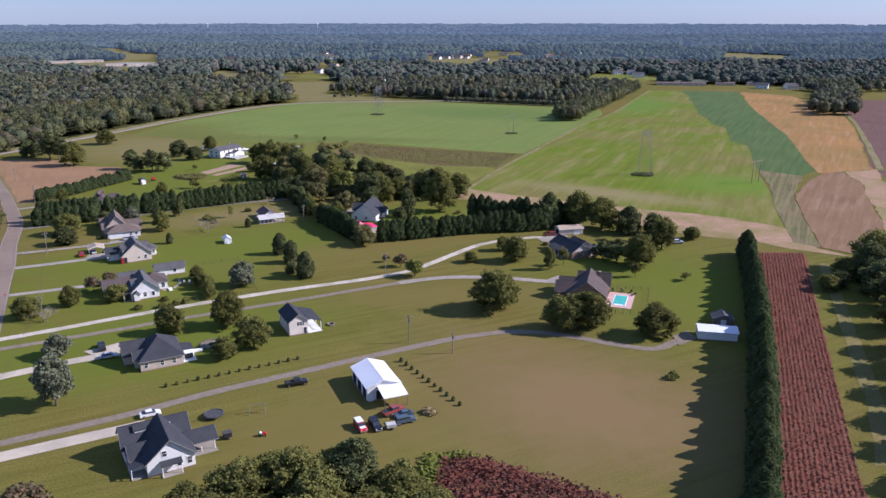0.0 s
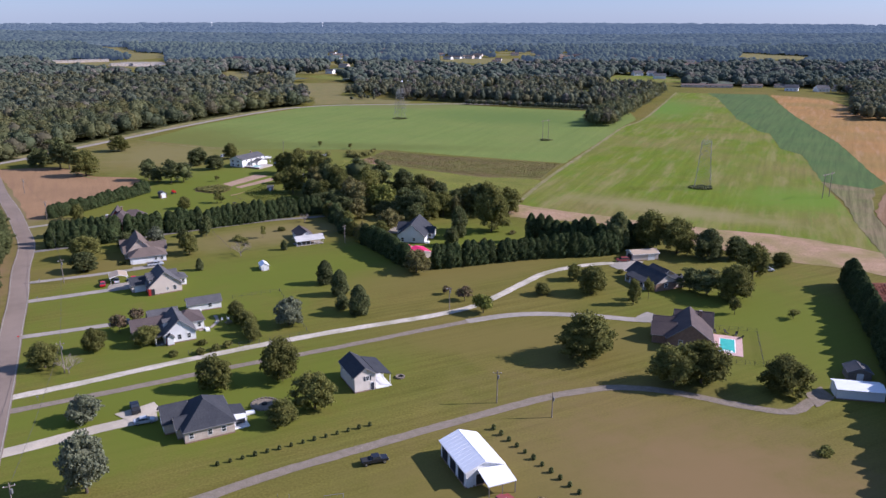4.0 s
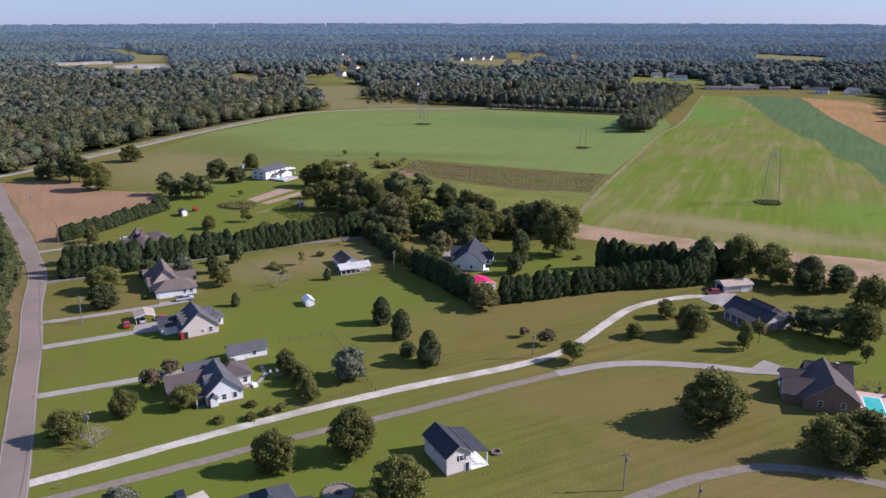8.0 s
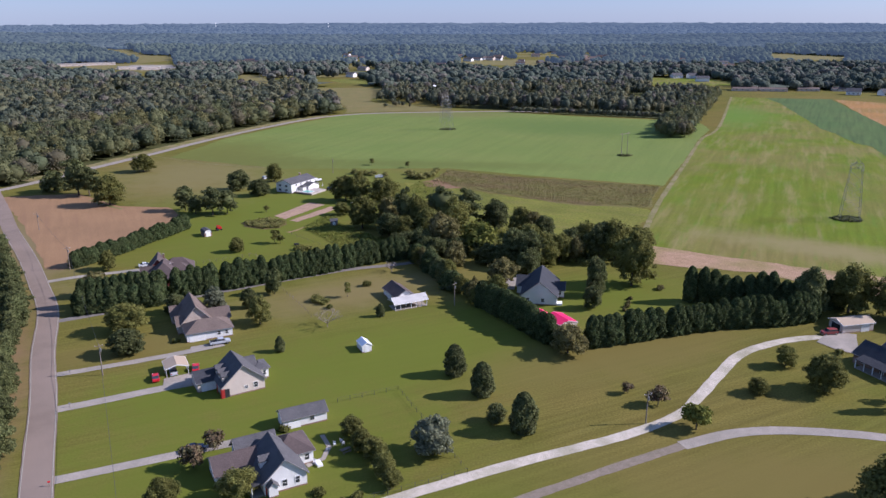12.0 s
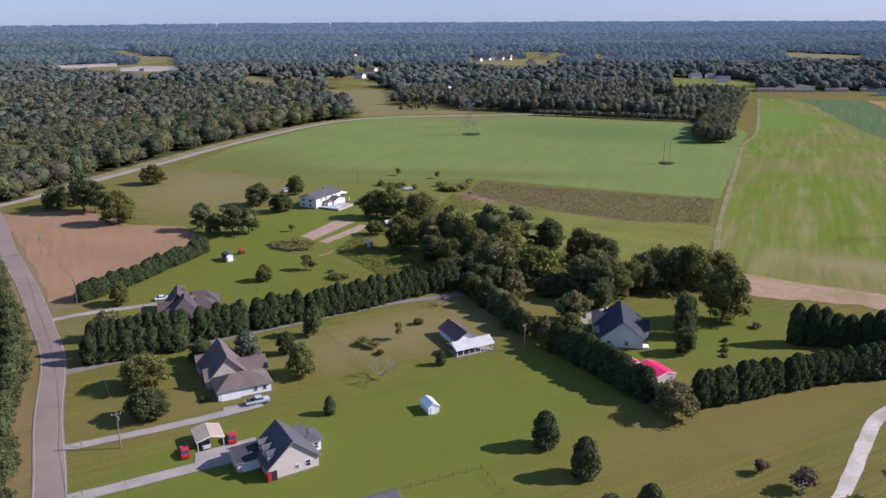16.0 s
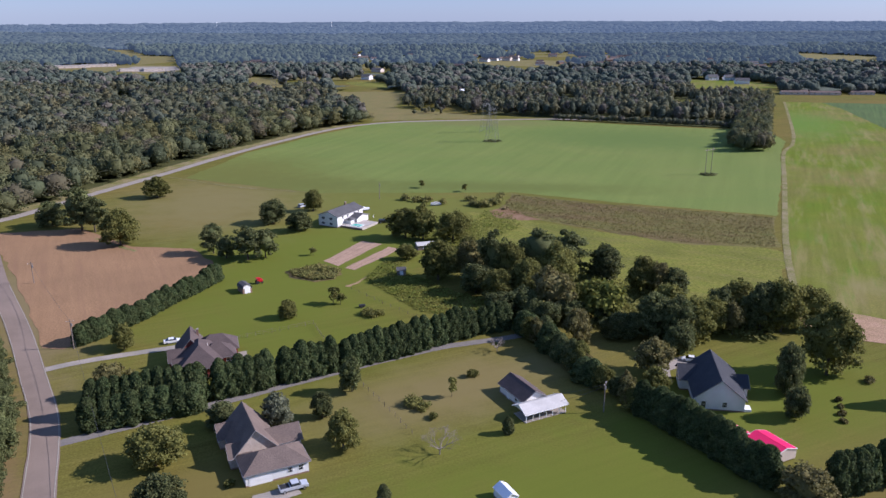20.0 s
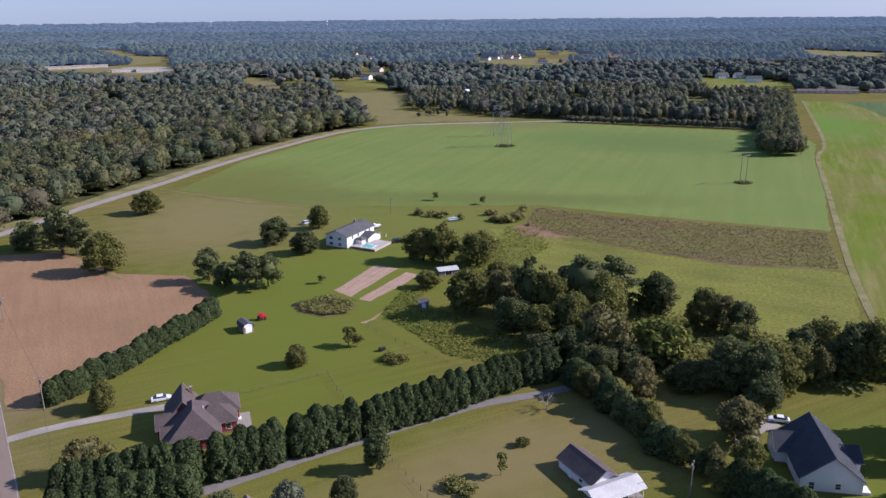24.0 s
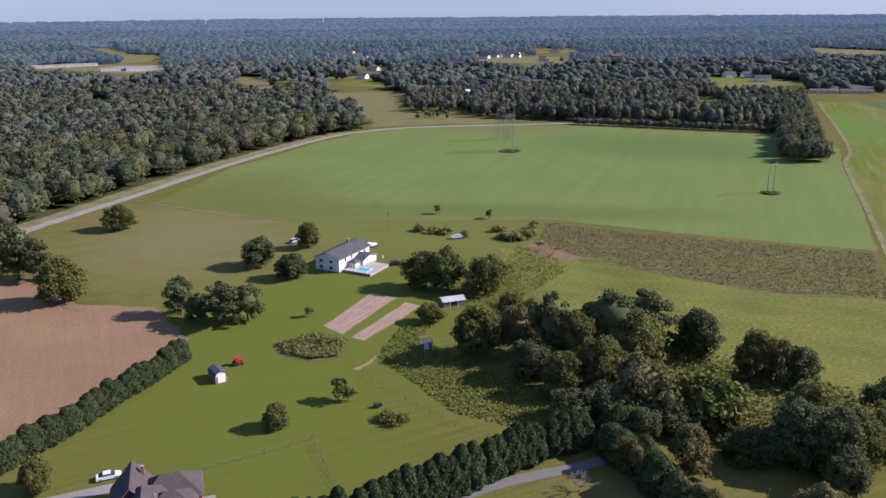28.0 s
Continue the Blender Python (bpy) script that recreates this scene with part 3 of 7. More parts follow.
CLEARINGS = [("hay", "bright green clearing among woods", [(226, 1345), (280, 1342), (330, 1257), (308, 1200), (263, 1190), (192, 1200)]),
             ("hay", "small green clearing among woods", [(132, 1056), (153, 1043), (120, 916), (97, 917)]),
             ("meadow", "small pale clearing behind the bean field", [(3, 1075), (31, 1085), (20, 1020), (-2, 1000)]),
             ("meadow", "pale open strip in distant woods", [(-276, 1296), (-253, 1314), (-214, 1281), (-205, 1206), (-252, 1232)]),
             ("hay", "small yellow-green gap in the woods", [(-528, 1098), (-508, 1103), (-466, 1006), (-484, 1006)]),
             ("olive", "pale open strip through distant woods", [(-1656, 3127), (-1570, 3234), (-1088, 2390), (-866, 2010), (-764, 1945), (-712, 1809), (-746, 1690), (-872, 1968), (-1220, 2465)]),
             ("olive", "pale open ground round distant buildings", [(-870, 1552), (-870, 1686), (-734, 1690), (-655, 1665), (-598, 1530), (-637, 1465), (-697, 1498), (-796, 1560)]),
             ("olive", "open green ground round distant houses", [(-84, 1898), (-11, 1911), (98, 1810), (66, 1632), (-24, 1675), (-87, 1717)]),
             ("olive", "open green ground in distant woods", [(682, 2095), (797, 1916), (742, 1810), (604, 1850)]),
             ("olive", "narrow mown strip in distant woods", [(-450, 1402), (-404, 1376), (-345, 1219), (-358, 1200), (-414, 1290)])]
chance = random.Random(11)
for k in range(10):   # mown strips that show as pale lines between far woods
    cx, cy, wx, wy = chance.uniform(-520, 760), chance.uniform(1350, 2500), chance.uniform(35, 95), chance.uniform(25, 45)
    CLEARINGS.append(("olive", "mown strip of open land in far woods", [(cx - wx, cy - wy), (cx + wx, cy - wy * 0.6), (cx + wx * 0.9, cy + wy), (cx - wx * 0.8, cy + wy * 0.8)]))
for k, (cover, says, line) in enumerate(CLEARINGS):
    sheet("clearing_%d" % (k + 1), line, 0.05, M[cover], says, 3, 20)
sheet("bare_soil_3", [(-86, 528), (-80, 536), (-74, 531), (-70, 521), (-62, 514), (-72, 511), (-83, 515)], 0.075, M["plough"], "bare reddish soil beside a brush heap", 0.8, 3, category="bare soil")
sheet("brush_ground", [(-163, 436), (-151.7, 445), (-141.8, 437), (-143, 427), (-150.6, 425), (-160, 429)], 0.06, M["weeds"], "brown ground under low scrub", 0.8, 3, category="rough ground")
strip("field_path_1", [(-254, 478), (-241.7, 468.5), (-229, 460)], 1.5, 0.085, M["track"], "pale worn strip at the corner of the tilled field", 0.4)
strip("field_path_2", [(-272, 608), (-256, 599.4), (-238, 588), (-220.5, 579.7), (-201.6, 574.2), (-180.3, 568.5)], 1.1, 0.085, M["track"], "thin pale worn path beside the bean field", 0.5)

# ---- trees ----
def leaf_quads(C, Nrm, size, aspect=1.0, tilt=0.6):
    """Small leaf clumps: one slightly bent card for each centre, facing about along its normal."""
    n = len(C)
    nr = Nrm + rng.normal(0, tilt, (n, 3))
    nr /= np.linalg.norm(nr, axis=1, keepdims=True) + 1e-9
    h = rng.normal(0, 1, (n, 3))
    u = np.cross(nr, h)
    u /= np.linalg.norm(u, axis=1, keepdims=True) + 1e-9
    v = np.cross(nr, u)
    s = (size * rng.uniform(0.65, 1.35, n))[:, None] * 0.5
    V = np.stack([C - u * s - v * s * aspect, C + u * s - v * s * aspect * 0.7, C + u * s * 0.8 + v * s * aspect, C - u * s * 1.1 + v * s * aspect * 0.8], 1)
    return V.reshape(-1, 3), np.arange(4 * n).reshape(n, 4)


def blob(c, r, flat=0.8, rough=0.25):
    """A lumpy core added inside a clump of leaves to block light: 24 quads."""
    g = [-1, 0, 1]
    V, Q, seen = [], [], {}
    for ax in range(3):
        for s in (-1, 1):
            for i in range(2):
                for j in range(2):
                    q = []
                    for a, b in ((i, j), (i + 1, j), (i + 1, j + 1), (i, j + 1)):
                        p = [0, 0, 0]
                        p[ax], p[(ax + 1) % 3], p[(ax + 2) % 3] = s, g[a], g[b]
                        p = tuple(p)
                        if p not in seen:
                            seen[p] = len(V)
                            d = np.array(p, float)
                            d /= np.linalg.norm(d)
                            V.append(c + d * r * rng.uniform(1 - rough, 1 + rough) * np.array((1, 1, flat)))
                        q.append(seen[p])
                    Q.append(q if s > 0 else q[::-1])
    return np.array(V), np.array(Q)


def joined(pieces):
    Vs, Qs, o = [], [], 0
    for V, Q in pieces:
        Vs.append(V)
        Qs.append(np.asarray(Q) + o)
        o += len(V)
    return np.concatenate(Vs), np.concatenate(Qs)


def sphere_dirs(n, low=-0.5):
    d = rng.normal(0, 1, (4 * n + 20, 3))
    d /= np.linalg.norm(d, axis=1, keepdims=True)
    return d[d[:, 2] > low][:n]


def lobed_crown(h, r, base, lobes, per, size, lobe_r=0.36, flat=0.8, cores=True, core=0.6, tilt=0.85):
    """A crown of overlapping leafy sprays of uneven size round a lopsided ellipsoid from height base to h."""
    cz, hz = (h + base) / 2, (h - base) / 2
    out = []
    ph = rng.uniform(0, 6.28, 4)
    for d in sphere_dirs(lobes, -0.97):
        k = rng.uniform(0.45, 0.95) if lobes > 30 else rng.uniform(0.4, 0.80)
        az = math.atan2(d[1], d[0])
        k *= 1 + 0.13 * math.sin(2 * az + ph[0]) + 0.09 * math.sin(3 * az + 2 * d[2] + ph[1])
        if d[2] < 0:   # the lower crown stays broad down to the ground
            wide = max(1.0, 0.86 / (math.hypot(d[0], d[1]) + 1e-6))
            d = d * np.array((wide, wide, 1.0))
        s = rng.uniform(0.5, 1.3)
        lr = r * lobe_r * s
        top = 1.0 - 0.25 * max(0, d[2])
        c = np.array((d[0] * r * k * top, d[1] * r * k * top, cz + d[2] * hz * (1 - lobe_r * 0.8) * rng.uniform(0.66, 1.06)))
        dd = sphere_dirs(max(6, int(per * (0.35 + 0.65 * s * s))), -0.55)
        C = c + dd * lr * (0.62 + 0.62 * rng.uniform(0, 1, (len(dd), 1)) ** 0.7) * np.array((1, 1, flat))
        out.append(leaf_quads(C, dd + np.array((0, 0, 0.25)), size, 1.0, tilt))
        if cores and s > 0.8:
            out.append(blob(c, lr * core, flat))
    if cores:
        out.append(blob(np.array((0, 0, cz)), min(r * 0.62, hz * 0.66), hz / r, 0.15))
    return joined(out)


def trunk_mesh(h, r, mat, limbs=4, spread=2.0, name="trunk"):
    bm = bmesh.new()
    pts = [(0, 0, -0.15), (random.uniform(-.1, .1), random.uniform(-.1, .1), h * 0.3), (random.uniform(-.3, .3), random.uniform(-.3, .3), h * 0.62)]
    add_tube(bm, pts[0], pts[1], r * 1.25, r * 0.85, 7)
    add_tube(bm, pts[1], pts[2], r * 0.85, r * 0.4, 6)
    for i in range(limbs):
        a = 2 * math.pi * (i + random.random() * 0.6) / limbs
        z = h * random.uniform(0.26, 0.5)
        add_tube(bm, (0, 0, z), (math.cos(a) * spread, math.sin(a) * spread, z + h * random.uniform(0.12, 0.28)), r * 0.45, r * 0.12, 5)
    return bm_mesh(name, bm, mat)


def make_tree(kind, h, r):
    """One tree of the kind, at the origin. Returns its Empty."""
    root = new("tree")
    if kind == "oak":
        V, Q = lobed_crown(h, r, -h * 0.03, 120, 72, 0.36, 0.23)
        mat, tm = M["leaf"], trunk_mesh(h, 0.3, M["bark"], 5, r * 0.55)
    elif kind == "dark":
        V, Q = lobed_crown(h, r, -h * 0.04, 112, 72, 0.36, 0.23)
        mat, tm = M["leaf_dark"], trunk_mesh(h, 0.3, M["bark"], 4, r * 0.5)
    elif kind == "tall":
        V, Q = lobed_crown(h, r, h * 0.0, 130, 72, 0.40, 0.21)
        mat, tm = M["leaf"], trunk_mesh(h, 0.32, M["bark"], 6, r * 0.6)
    elif kind == "pale":
        V, Q = lobed_crown(h, r, h * 0.02, 105, 64, 0.34, 0.23)
        mat, tm = M["leaf_pale"], trunk_mesh(h, 0.25, M["bark"], 4, r * 0.5)
    elif kind == "olive":
        V, Q = lobed_crown(h, r, h * 0.02, 66, 60, 0.36, 0.25)
        mat, tm = M["leaf_olive"], trunk_mesh(h, 0.2, M["bark"], 6, r * 0.6)
    elif kind == "yel":
        V, Q = lobed_crown(h, r, h * 0.10, 26, 60, 0.42, 0.38)
        mat, tm = M["leaf_yellow"], trunk_mesh(h, 0.15, M["bark"], 4, r * 0.5)
    elif kind == "red":
        V, Q = lobed_crown(h, r, h * 0.22, 24, 46, 0.34, 0.34)
        mat, tm = M["leaf_rust"], trunk_mesh(h, 0.1, M["bark"], 6, r * 0.6)
    elif kind == "pine":
        V, Q = lobed_crown(h, r, h * 0.02, 54, 80, 0.40, 0.26, 0.6)
        mat, tm = M["leaf_dark"], trunk_mesh(h, 0.24, M["bark"], 6, r * 0.5)
    elif kind == "small":
        V, Q = lobed_crown(h, r, h * 0.2, 16, 44, 0.34, 0.4, cores=False)
        mat, tm = M["leaf"], trunk_mesh(h, 0.09, M["bark"], 5, r * 0.6)
    elif kind == "cone":
        V, Q = cone_crown(h, r, 0.02, 3200)
        mat, tm = M["leaf_dark"], trunk_mesh(h, 0.14, M["bark"], 0)
    elif kind == "cypress":
        V, Q = cone_crown(h, r, 0.0, 3400, 0.55)
        mat, tm = M["needle"], trunk_mesh(h, 0.16, M["bark"], 0)
    elif kind == "spire":
        V, Q = cone_crown(h, r, 0.0, 4200, 0.8)
        mat, tm = M["needle"], trunk_mesh(h, 0.2, M["bark"], 0)
    put_mesh("trunk", tm, None, root)
    put_mesh("crown", fast_mesh("crown", V, Q), mat, root)
    return root


def cone_crown(h, r, base, n, blunt=0.62):
    """A dense upright crown: widest low down, narrowing to the tip, with upswept sprays."""
    z = rng.uniform(0, 1, n) ** 1.15
    prof = lambda t: r * np.clip(np.minimum(1, 0.72 + t * 1.6), 0, 1) * np.clip(1 - t ** 3.2, 0, 1) ** blunt
    a = rng.uniform(0, 2 * math.pi, n)
    lump = 1 + 0.10 * np.sin(a * 3 + z * 9 + rng.uniform(0, 6)) + 0.10 * np.sin(a * 5 - z * 17)
    rr = prof(z) * lump * rng.uniform(0.86, 1.06, n)
    C = np.stack([np.cos(a) * rr, np.sin(a) * rr, h * (base + (1 - base) * z)], 1)
    nr = np.stack([np.cos(a), np.sin(a), np.full(n, 0.35)], 1)
    out = [leaf_quads(C, nr, 0.29, 1.7, 0.55)]
    rings, seg = 8, 9
    V, Q = [], []
    for i in range(rings):
        t = i / (rings - 1) * 0.96
        for k in range(seg):
            b = 2 * math.pi * k / seg
            q = float(prof(np.array(t))) * 0.86 * rng.uniform(0.85, 1.08)
            V.append((math.cos(b) * q, math.sin(b) * q, h * (base + t * (1 - base))))
            if i:
                Q.append(((i - 1) * seg + k, (i - 1) * seg + (k + 1) % seg, i * seg + (k + 1) % seg, i * seg + k))
    out.append((np.array(V), np.array(Q)))
    return joined(out)


def bare_tree(h, r):
    """A leafless spreading tree of fine grey twigs."""
    root = new("tree")
    bm = bmesh.new()

    def grow(p, d, length, rad, depth):
        q = p + d * length
        add_tube(bm, p, q, rad, rad * 0.6, 4)
        if depth:
            for _ in range(3 if depth > 1 else 4):
                e = (d + Vector((random.uniform(-1, 1), random.uniform(-1, 1), random.uniform(-0.3, 0.5))) * 0.8).normalized()
                grow(q, e, length * random.uniform(0.6, 0.85), rad * 0.55, depth - 1)
    put_mesh("trunk", bm_mesh("trunk", tube((0, 0, -0.1), (0, 0, h * 0.25), 0.14, 0.1), M["twig"]), None, root)
    for i in range(5):
        a = 2 * math.pi * i / 5
        grow(Vector((0, 0, h * 0.22)), Vector((math.cos(a) * 0.8, math.sin(a) * 0.8, 0.7)).normalized(), r * 0.42, 0.12, 4)
    put_mesh("crown", bm_mesh("crown", bm, M["twig"]), None, root)
    return root


SIZE = {"oak": (12, 5.5), "dark": (12, 5.2), "tall": (16, 6.5), "pale": (9, 4), "olive": (9, 4.5), "yel": (6.5, 3.2), "red": (5, 2.6), "pine": (13, 5), "small": (5, 2), "cone": (8.5, 2.6), "cypress": (9, 2.5), "spire": (15, 3.2)}
COUNT = {"oak": 5, "dark": 3, "tall": 3, "pale": 2, "olive": 3, "yel": 1, "red": 2, "pine": 3, "small": 2, "cone": 3, "cypress": 5, "spire": 4}
LABEL = {"oak": "broad green oak standing on mown grass", "dark": "dark dense broadleaf tree with a full crown", "tall": "tall woodland tree with a rounded green crown", "pale": "silvery-green full-crowned lawn tree",
         "olive": "ragged olive-green tree with uneven foliage", "yel": "young yellow-green round tree beside a driveway", "red": "small crape myrtle with rusty brown foliage", "pine": "dark pine with clumped needles", "small": "small young lawn tree with thin foliage",
         "cone": "dark upright evergreen on the lawn", "cypress": "dark green dense screening cypress", "spire": "tall dark cypress with a pointed top"}
PROTO = {}


def plant(kind, x, y, h, r, group="", label=""):
    """A tree of the kind at (x, y): the first of each variety is built, the rest are copies of it."""
    k = random.randrange(COUNT[kind])
    H, R = SIZE[kind]
    m = Matrix.Translation((x, y, float(ground_z(x, y)))) @ Matrix.Rotation(random.uniform(0, 6.28), 4, 'Z') @ Matrix.Diagonal((r / R, r / R * random.uniform(0.93, 1.07), h / H, 1))
    if (kind, k) not in PROTO:
        ob = PROTO[kind, k] = make_tree(kind, H, R)
        ob.matrix_basis = m
    else:
        src = PROTO[kind, k]
        keep, src.scale = src.scale.copy(), (1, 1, 1)
        ob = copy_thing(src, m)
        src.scale = keep
    ob.name = {"cypress": "cypress", "spire": "cypress", "pine": "pine_tree"}.get(kind, "tree")
    return tagged(ob, label or LABEL[kind], "tree", group)


def row(kind, pts, gap, h, r, group, label="", skip=(), gaps=()):
    """Trees in a line through the points, gap metres apart."""
    line = smooth_line(pts, 0.5)
    run, k = 0.0, 0
    for a, b in zip(line, line[1:]):
        run += (b - a).length
        if run >= gap:
            run -= gap
            k += 1
            if k in skip or any(abs(b.x - g) < 1.3 for g in gaps):
                continue
            s = random.uniform(0.85, 1.12)
            plant(kind, b.x + random.uniform(-.3, .3), b.y + random.uniform(-.3, .3), h * s, r * random.uniform(0.92, 1.1), group, label)


# yard trees: kind, x, y, height, radius
for t in [("oak", -161, 309, 9.8, 5.6), ("dark", -154, 294, 8.2, 4.6), ("oak", -125, 214, 7.7, 4.1), ("oak", -117, 225, 7.3, 2.9), ("red", -116, 239, 5.4, 2.8), ("red", -114, 246, 4.4, 2.6), ("oak", -104, 229.5, 6.3, 3.6),
          ("cone", -112, 297, 4.6, 1.4), ("dark", -152, 325, 6.6, 3.8), ("pale", -139, 325, 9.4, 3.4), ("dark", -130, 330, 7.6, 2.5), ("oak", -123, 317, 9.6, 3.8), ("dark", -125, 343, 10.2, 2.8), ("small", -100, 341, 5.4, 1.5)]:
    plant(*t)
for t in [("cone", -87, 324, 4.2, 1.2), ("dark", 47, 330, 16, 5.5), ("oak", 60, 332, 16.5, 7), ("oak", 70, 326, 15.5, 6.7), ("dark", 80, 319, 12.5, 6), ("dark", 91, 319, 10, 4.9), ("oak", 89, 296, 14, 5.8),
          ("pine", 68, 279, 9.6, 5.5), ("oak", 75, 273, 13, 6.2), ("pine", 63, 282, 9, 4), ("small", 71, 260, 5.4, 2.2), ("oak", 105, 311, 5.6, 3.8), ("small", 88, 257, 3.6, 1.8), ("oak", 25, 292, 6.4, 2.9), ("oak", 29, 278, 10.2, 5.3)]:
    plant(*t)
for t in [("oak", 12, 276, 4.5, 2.7), ("yel", -8, 258, 6.6, 3.3), ("red", -14, 269, 5, 2.6), ("red", -20, 275, 3.1, 1.6), ("tall", 41, 268, 9.6, 2.1), ("small", 47, 273, 8.4, 1.8), ("oak", 19.5, 226, 13.6, 7.6), ("oak", 24, 233, 10, 3),
          ("oak", 40, 211, 11.5, 6), ("oak", 47, 212, 12.5, 6.5), ("oak", 66, 207, 10.4, 5.6), ("oak", -61, 210, 12, 4.8), ("oak", -76, 204, 9.8, 4), ("oak", -49, 195, 10.2, 4.8), ("oak", -55, 187, 6.6, 3.4)]:
    plant(*t)
for t in [("pale", -101, 187, 7, 3.6), ("pale", -87, 159.5, 14, 4.5), ("pale", -67, 246, 9.4, 4.2), ("oak", -85, 252, 5.6, 2.8), ("oak", -82, 247, 5.2, 2.6), ("oak", -79, 243, 5.8, 2.8), ("oak", -76.5, 238, 5.4, 2.6), ("oak", -74.5, 234, 4.2, 2.3),
          ("cone", -63, 284, 8.5, 2.7), ("cone", -56, 273, 8.8, 2.7), ("cone", -47, 256, 9.6, 3), ("dark", -53, 260, 5, 2.5)]:
    plant(*t)
for t in [("tall", -3, 355.5, 20.5, 7.2), ("dark", -17, 345, 15, 3.8), ("dark", -20, 333, 8.6, 3.2), ("dark", -18, 345, 6.6, 3), ("oak", -239, 468.5, 16, 7.6), ("pine", -266, 490.5, 22, 8.6), ("pine", -259, 488, 17, 6.0), ("dark", -283, 498, 12.3, 6.6), ("oak", -258, 555, 11.6, 6.6),
          ("pine", -197, 458, 14, 4.7), ("pine", -181, 450, 14.5, 6.5), ("pine", -190, 452, 10, 4), ("pine", -175, 453, 13, 4.8), ("dark", -185, 505, 12, 6.3), ("dark", -170, 492, 10, 5.6), ("oak", -171, 528, 11, 4.6)]:
    plant(*t)
for t in [("olive", -183.9, 339, 9.5, 4.6), ("oak", -152, 391, 6.5, 3), ("small", -140, 404, 5.8, 2.7), ("small", -137.5, 403, 4, 1.8), ("oak", -193, 367, 8.1, 3.2), ("small", -98, 572, 4.2, 1.9), ("small", -122, 581, 4.3, 2.2), ("small", -157, 456, 3.4, 1.6), ("oak", -120, 452, 6.5, 4)]:
    plant(*t)
# the wood between the meadow and the lane
for t in [("tall", -122.7, 481.7, 14.2, 6.6), ("tall", -115.1, 479.6, 16.0, 5.0), ("oak", -102.5, 476.3, 14.2, 6.0), ("oak", -106.8, 428.0, 15.9, 5.8), ("olive", -96.1, 431.8, 14.6, 4.1), ("pine", -87.1, 426.2, 20.5, 4.3), ("tall", -81.4, 419.5, 18.0, 5.1), ("pine", -71.1, 426.3, 21.5, 8.0), ("pine", -61.2, 433.5, 18.5, 7.0), ("tall", -66.0, 420.0, 17.0, 6.5),
          ("dark", -93.5, 415.1, 11.5, 5.0), ("tall", -86.0, 407.0, 12.0, 5.4), ("oak", -76.9, 409.1, 15.0, 5.6), ("olive", -70.1, 397.0, 16.0, 6.8)]:
    plant(t[0], t[1], t[2], t[3], t[4] * 1.12, "trees of the wood")
for t in [("dark", -48.2, 429.5, 13.7, 6.0), ("yel", -55.7, 393.6, 12.8, 6.6), ("oak", -37.7, 414.2, 14.2, 5.0), ("olive", -33.0, 413.4, 13.0, 4.0), ("dark", -28.0, 412.0, 11.7, 4.2), ("olive", -64.6, 375.8, 10.0, 4.0), ("cone", -73.9, 375.1, 7.9, 2.5), ("cone", -77.0, 386.7, 8.3, 2.5), ("dark", -42.1, 378.4, 15.5, 4.9),
          ("dark", -37.0, 374.5, 15.5, 5.2), ("tall", -36.1, 387.8, 14.4, 5.4), ("dark", -52.9, 378.2, 8.2, 4.2), ("dark", -48.4, 378.3, 8.8, 3.9), ("oak", -31.5, 376.5, 14.0, 4.7), ("dark", -38.0, 367.2, 9.6, 3.9)]:
    plant(t[0], t[1], t[2], t[3], t[4] * 1.12, "trees of the wood")
for t in [("oak", -13.7, 393.7, 13.7, 5.4), ("dark", -9.4, 385.4, 16.5, 5.0), ("oak", -3.8, 384.0, 17.0, 5.6), ("olive", -18.7, 381.6, 10.7, 3.0), ("dark", -19.5, 391.2, 12.0, 4.4), ("olive", -47.9, 355.5, 10.6, 4.5), ("oak", -50.2, 342.9, 8.1, 3.0), ("dark", -54.2, 390.0, 8.6, 3.7), ("dark", -64.5, 389.8, 8.1, 4.4), ("dark", -78.9, 394.1, 10.4, 5.0),
          ("dark", -86.4, 394.0, 8.4, 4.8), ("dark", -72.5, 386.4, 8.8, 4.3), ("oak", -25.0, 382.5, 12.0, 4.4), ("tall", 6.0, 388.0, 14.0, 5.4), ("oak", -96.0, 452.0, 10.0, 4.2), ("dark", -91.0, 441.0, 12.0, 4.6)]:
    plant(t[0], t[1], t[2], t[3], t[4] * 1.12, "trees of the wood")
# trees below the first view, and beyond the red crop
for t in [("oak", -22, 125, 11, 6), ("dark", -10.5, 127.5, 11.5, 6), ("oak", -1.5, 122, 10, 5.6), ("oak", -16, 118, 11, 6), ("oak", -31, 121.5, 10, 6), ("oak", -39, 115, 9, 5.6), ("oak", 4.5, 116.5, 8.5, 5.2), ("oak", -6, 113, 10, 6), ("oak", -27, 127, 8.5, 5), ("oak", -33, 112, 9, 6), ("oak", 6, 108, 9, 5.5), ("oak", -15, 130, 8, 4.5), ("oak", -19, 110, 10, 6),
          ("oak", -25, 110, 9.5, 5.5), ("red", -71, 117, 7, 4.5), ("oak", -47, 110, 8, 4.6), ("red", -78, 112, 7, 4.2), ("oak", -13, 106, 10, 5)]:
    plant(*t)
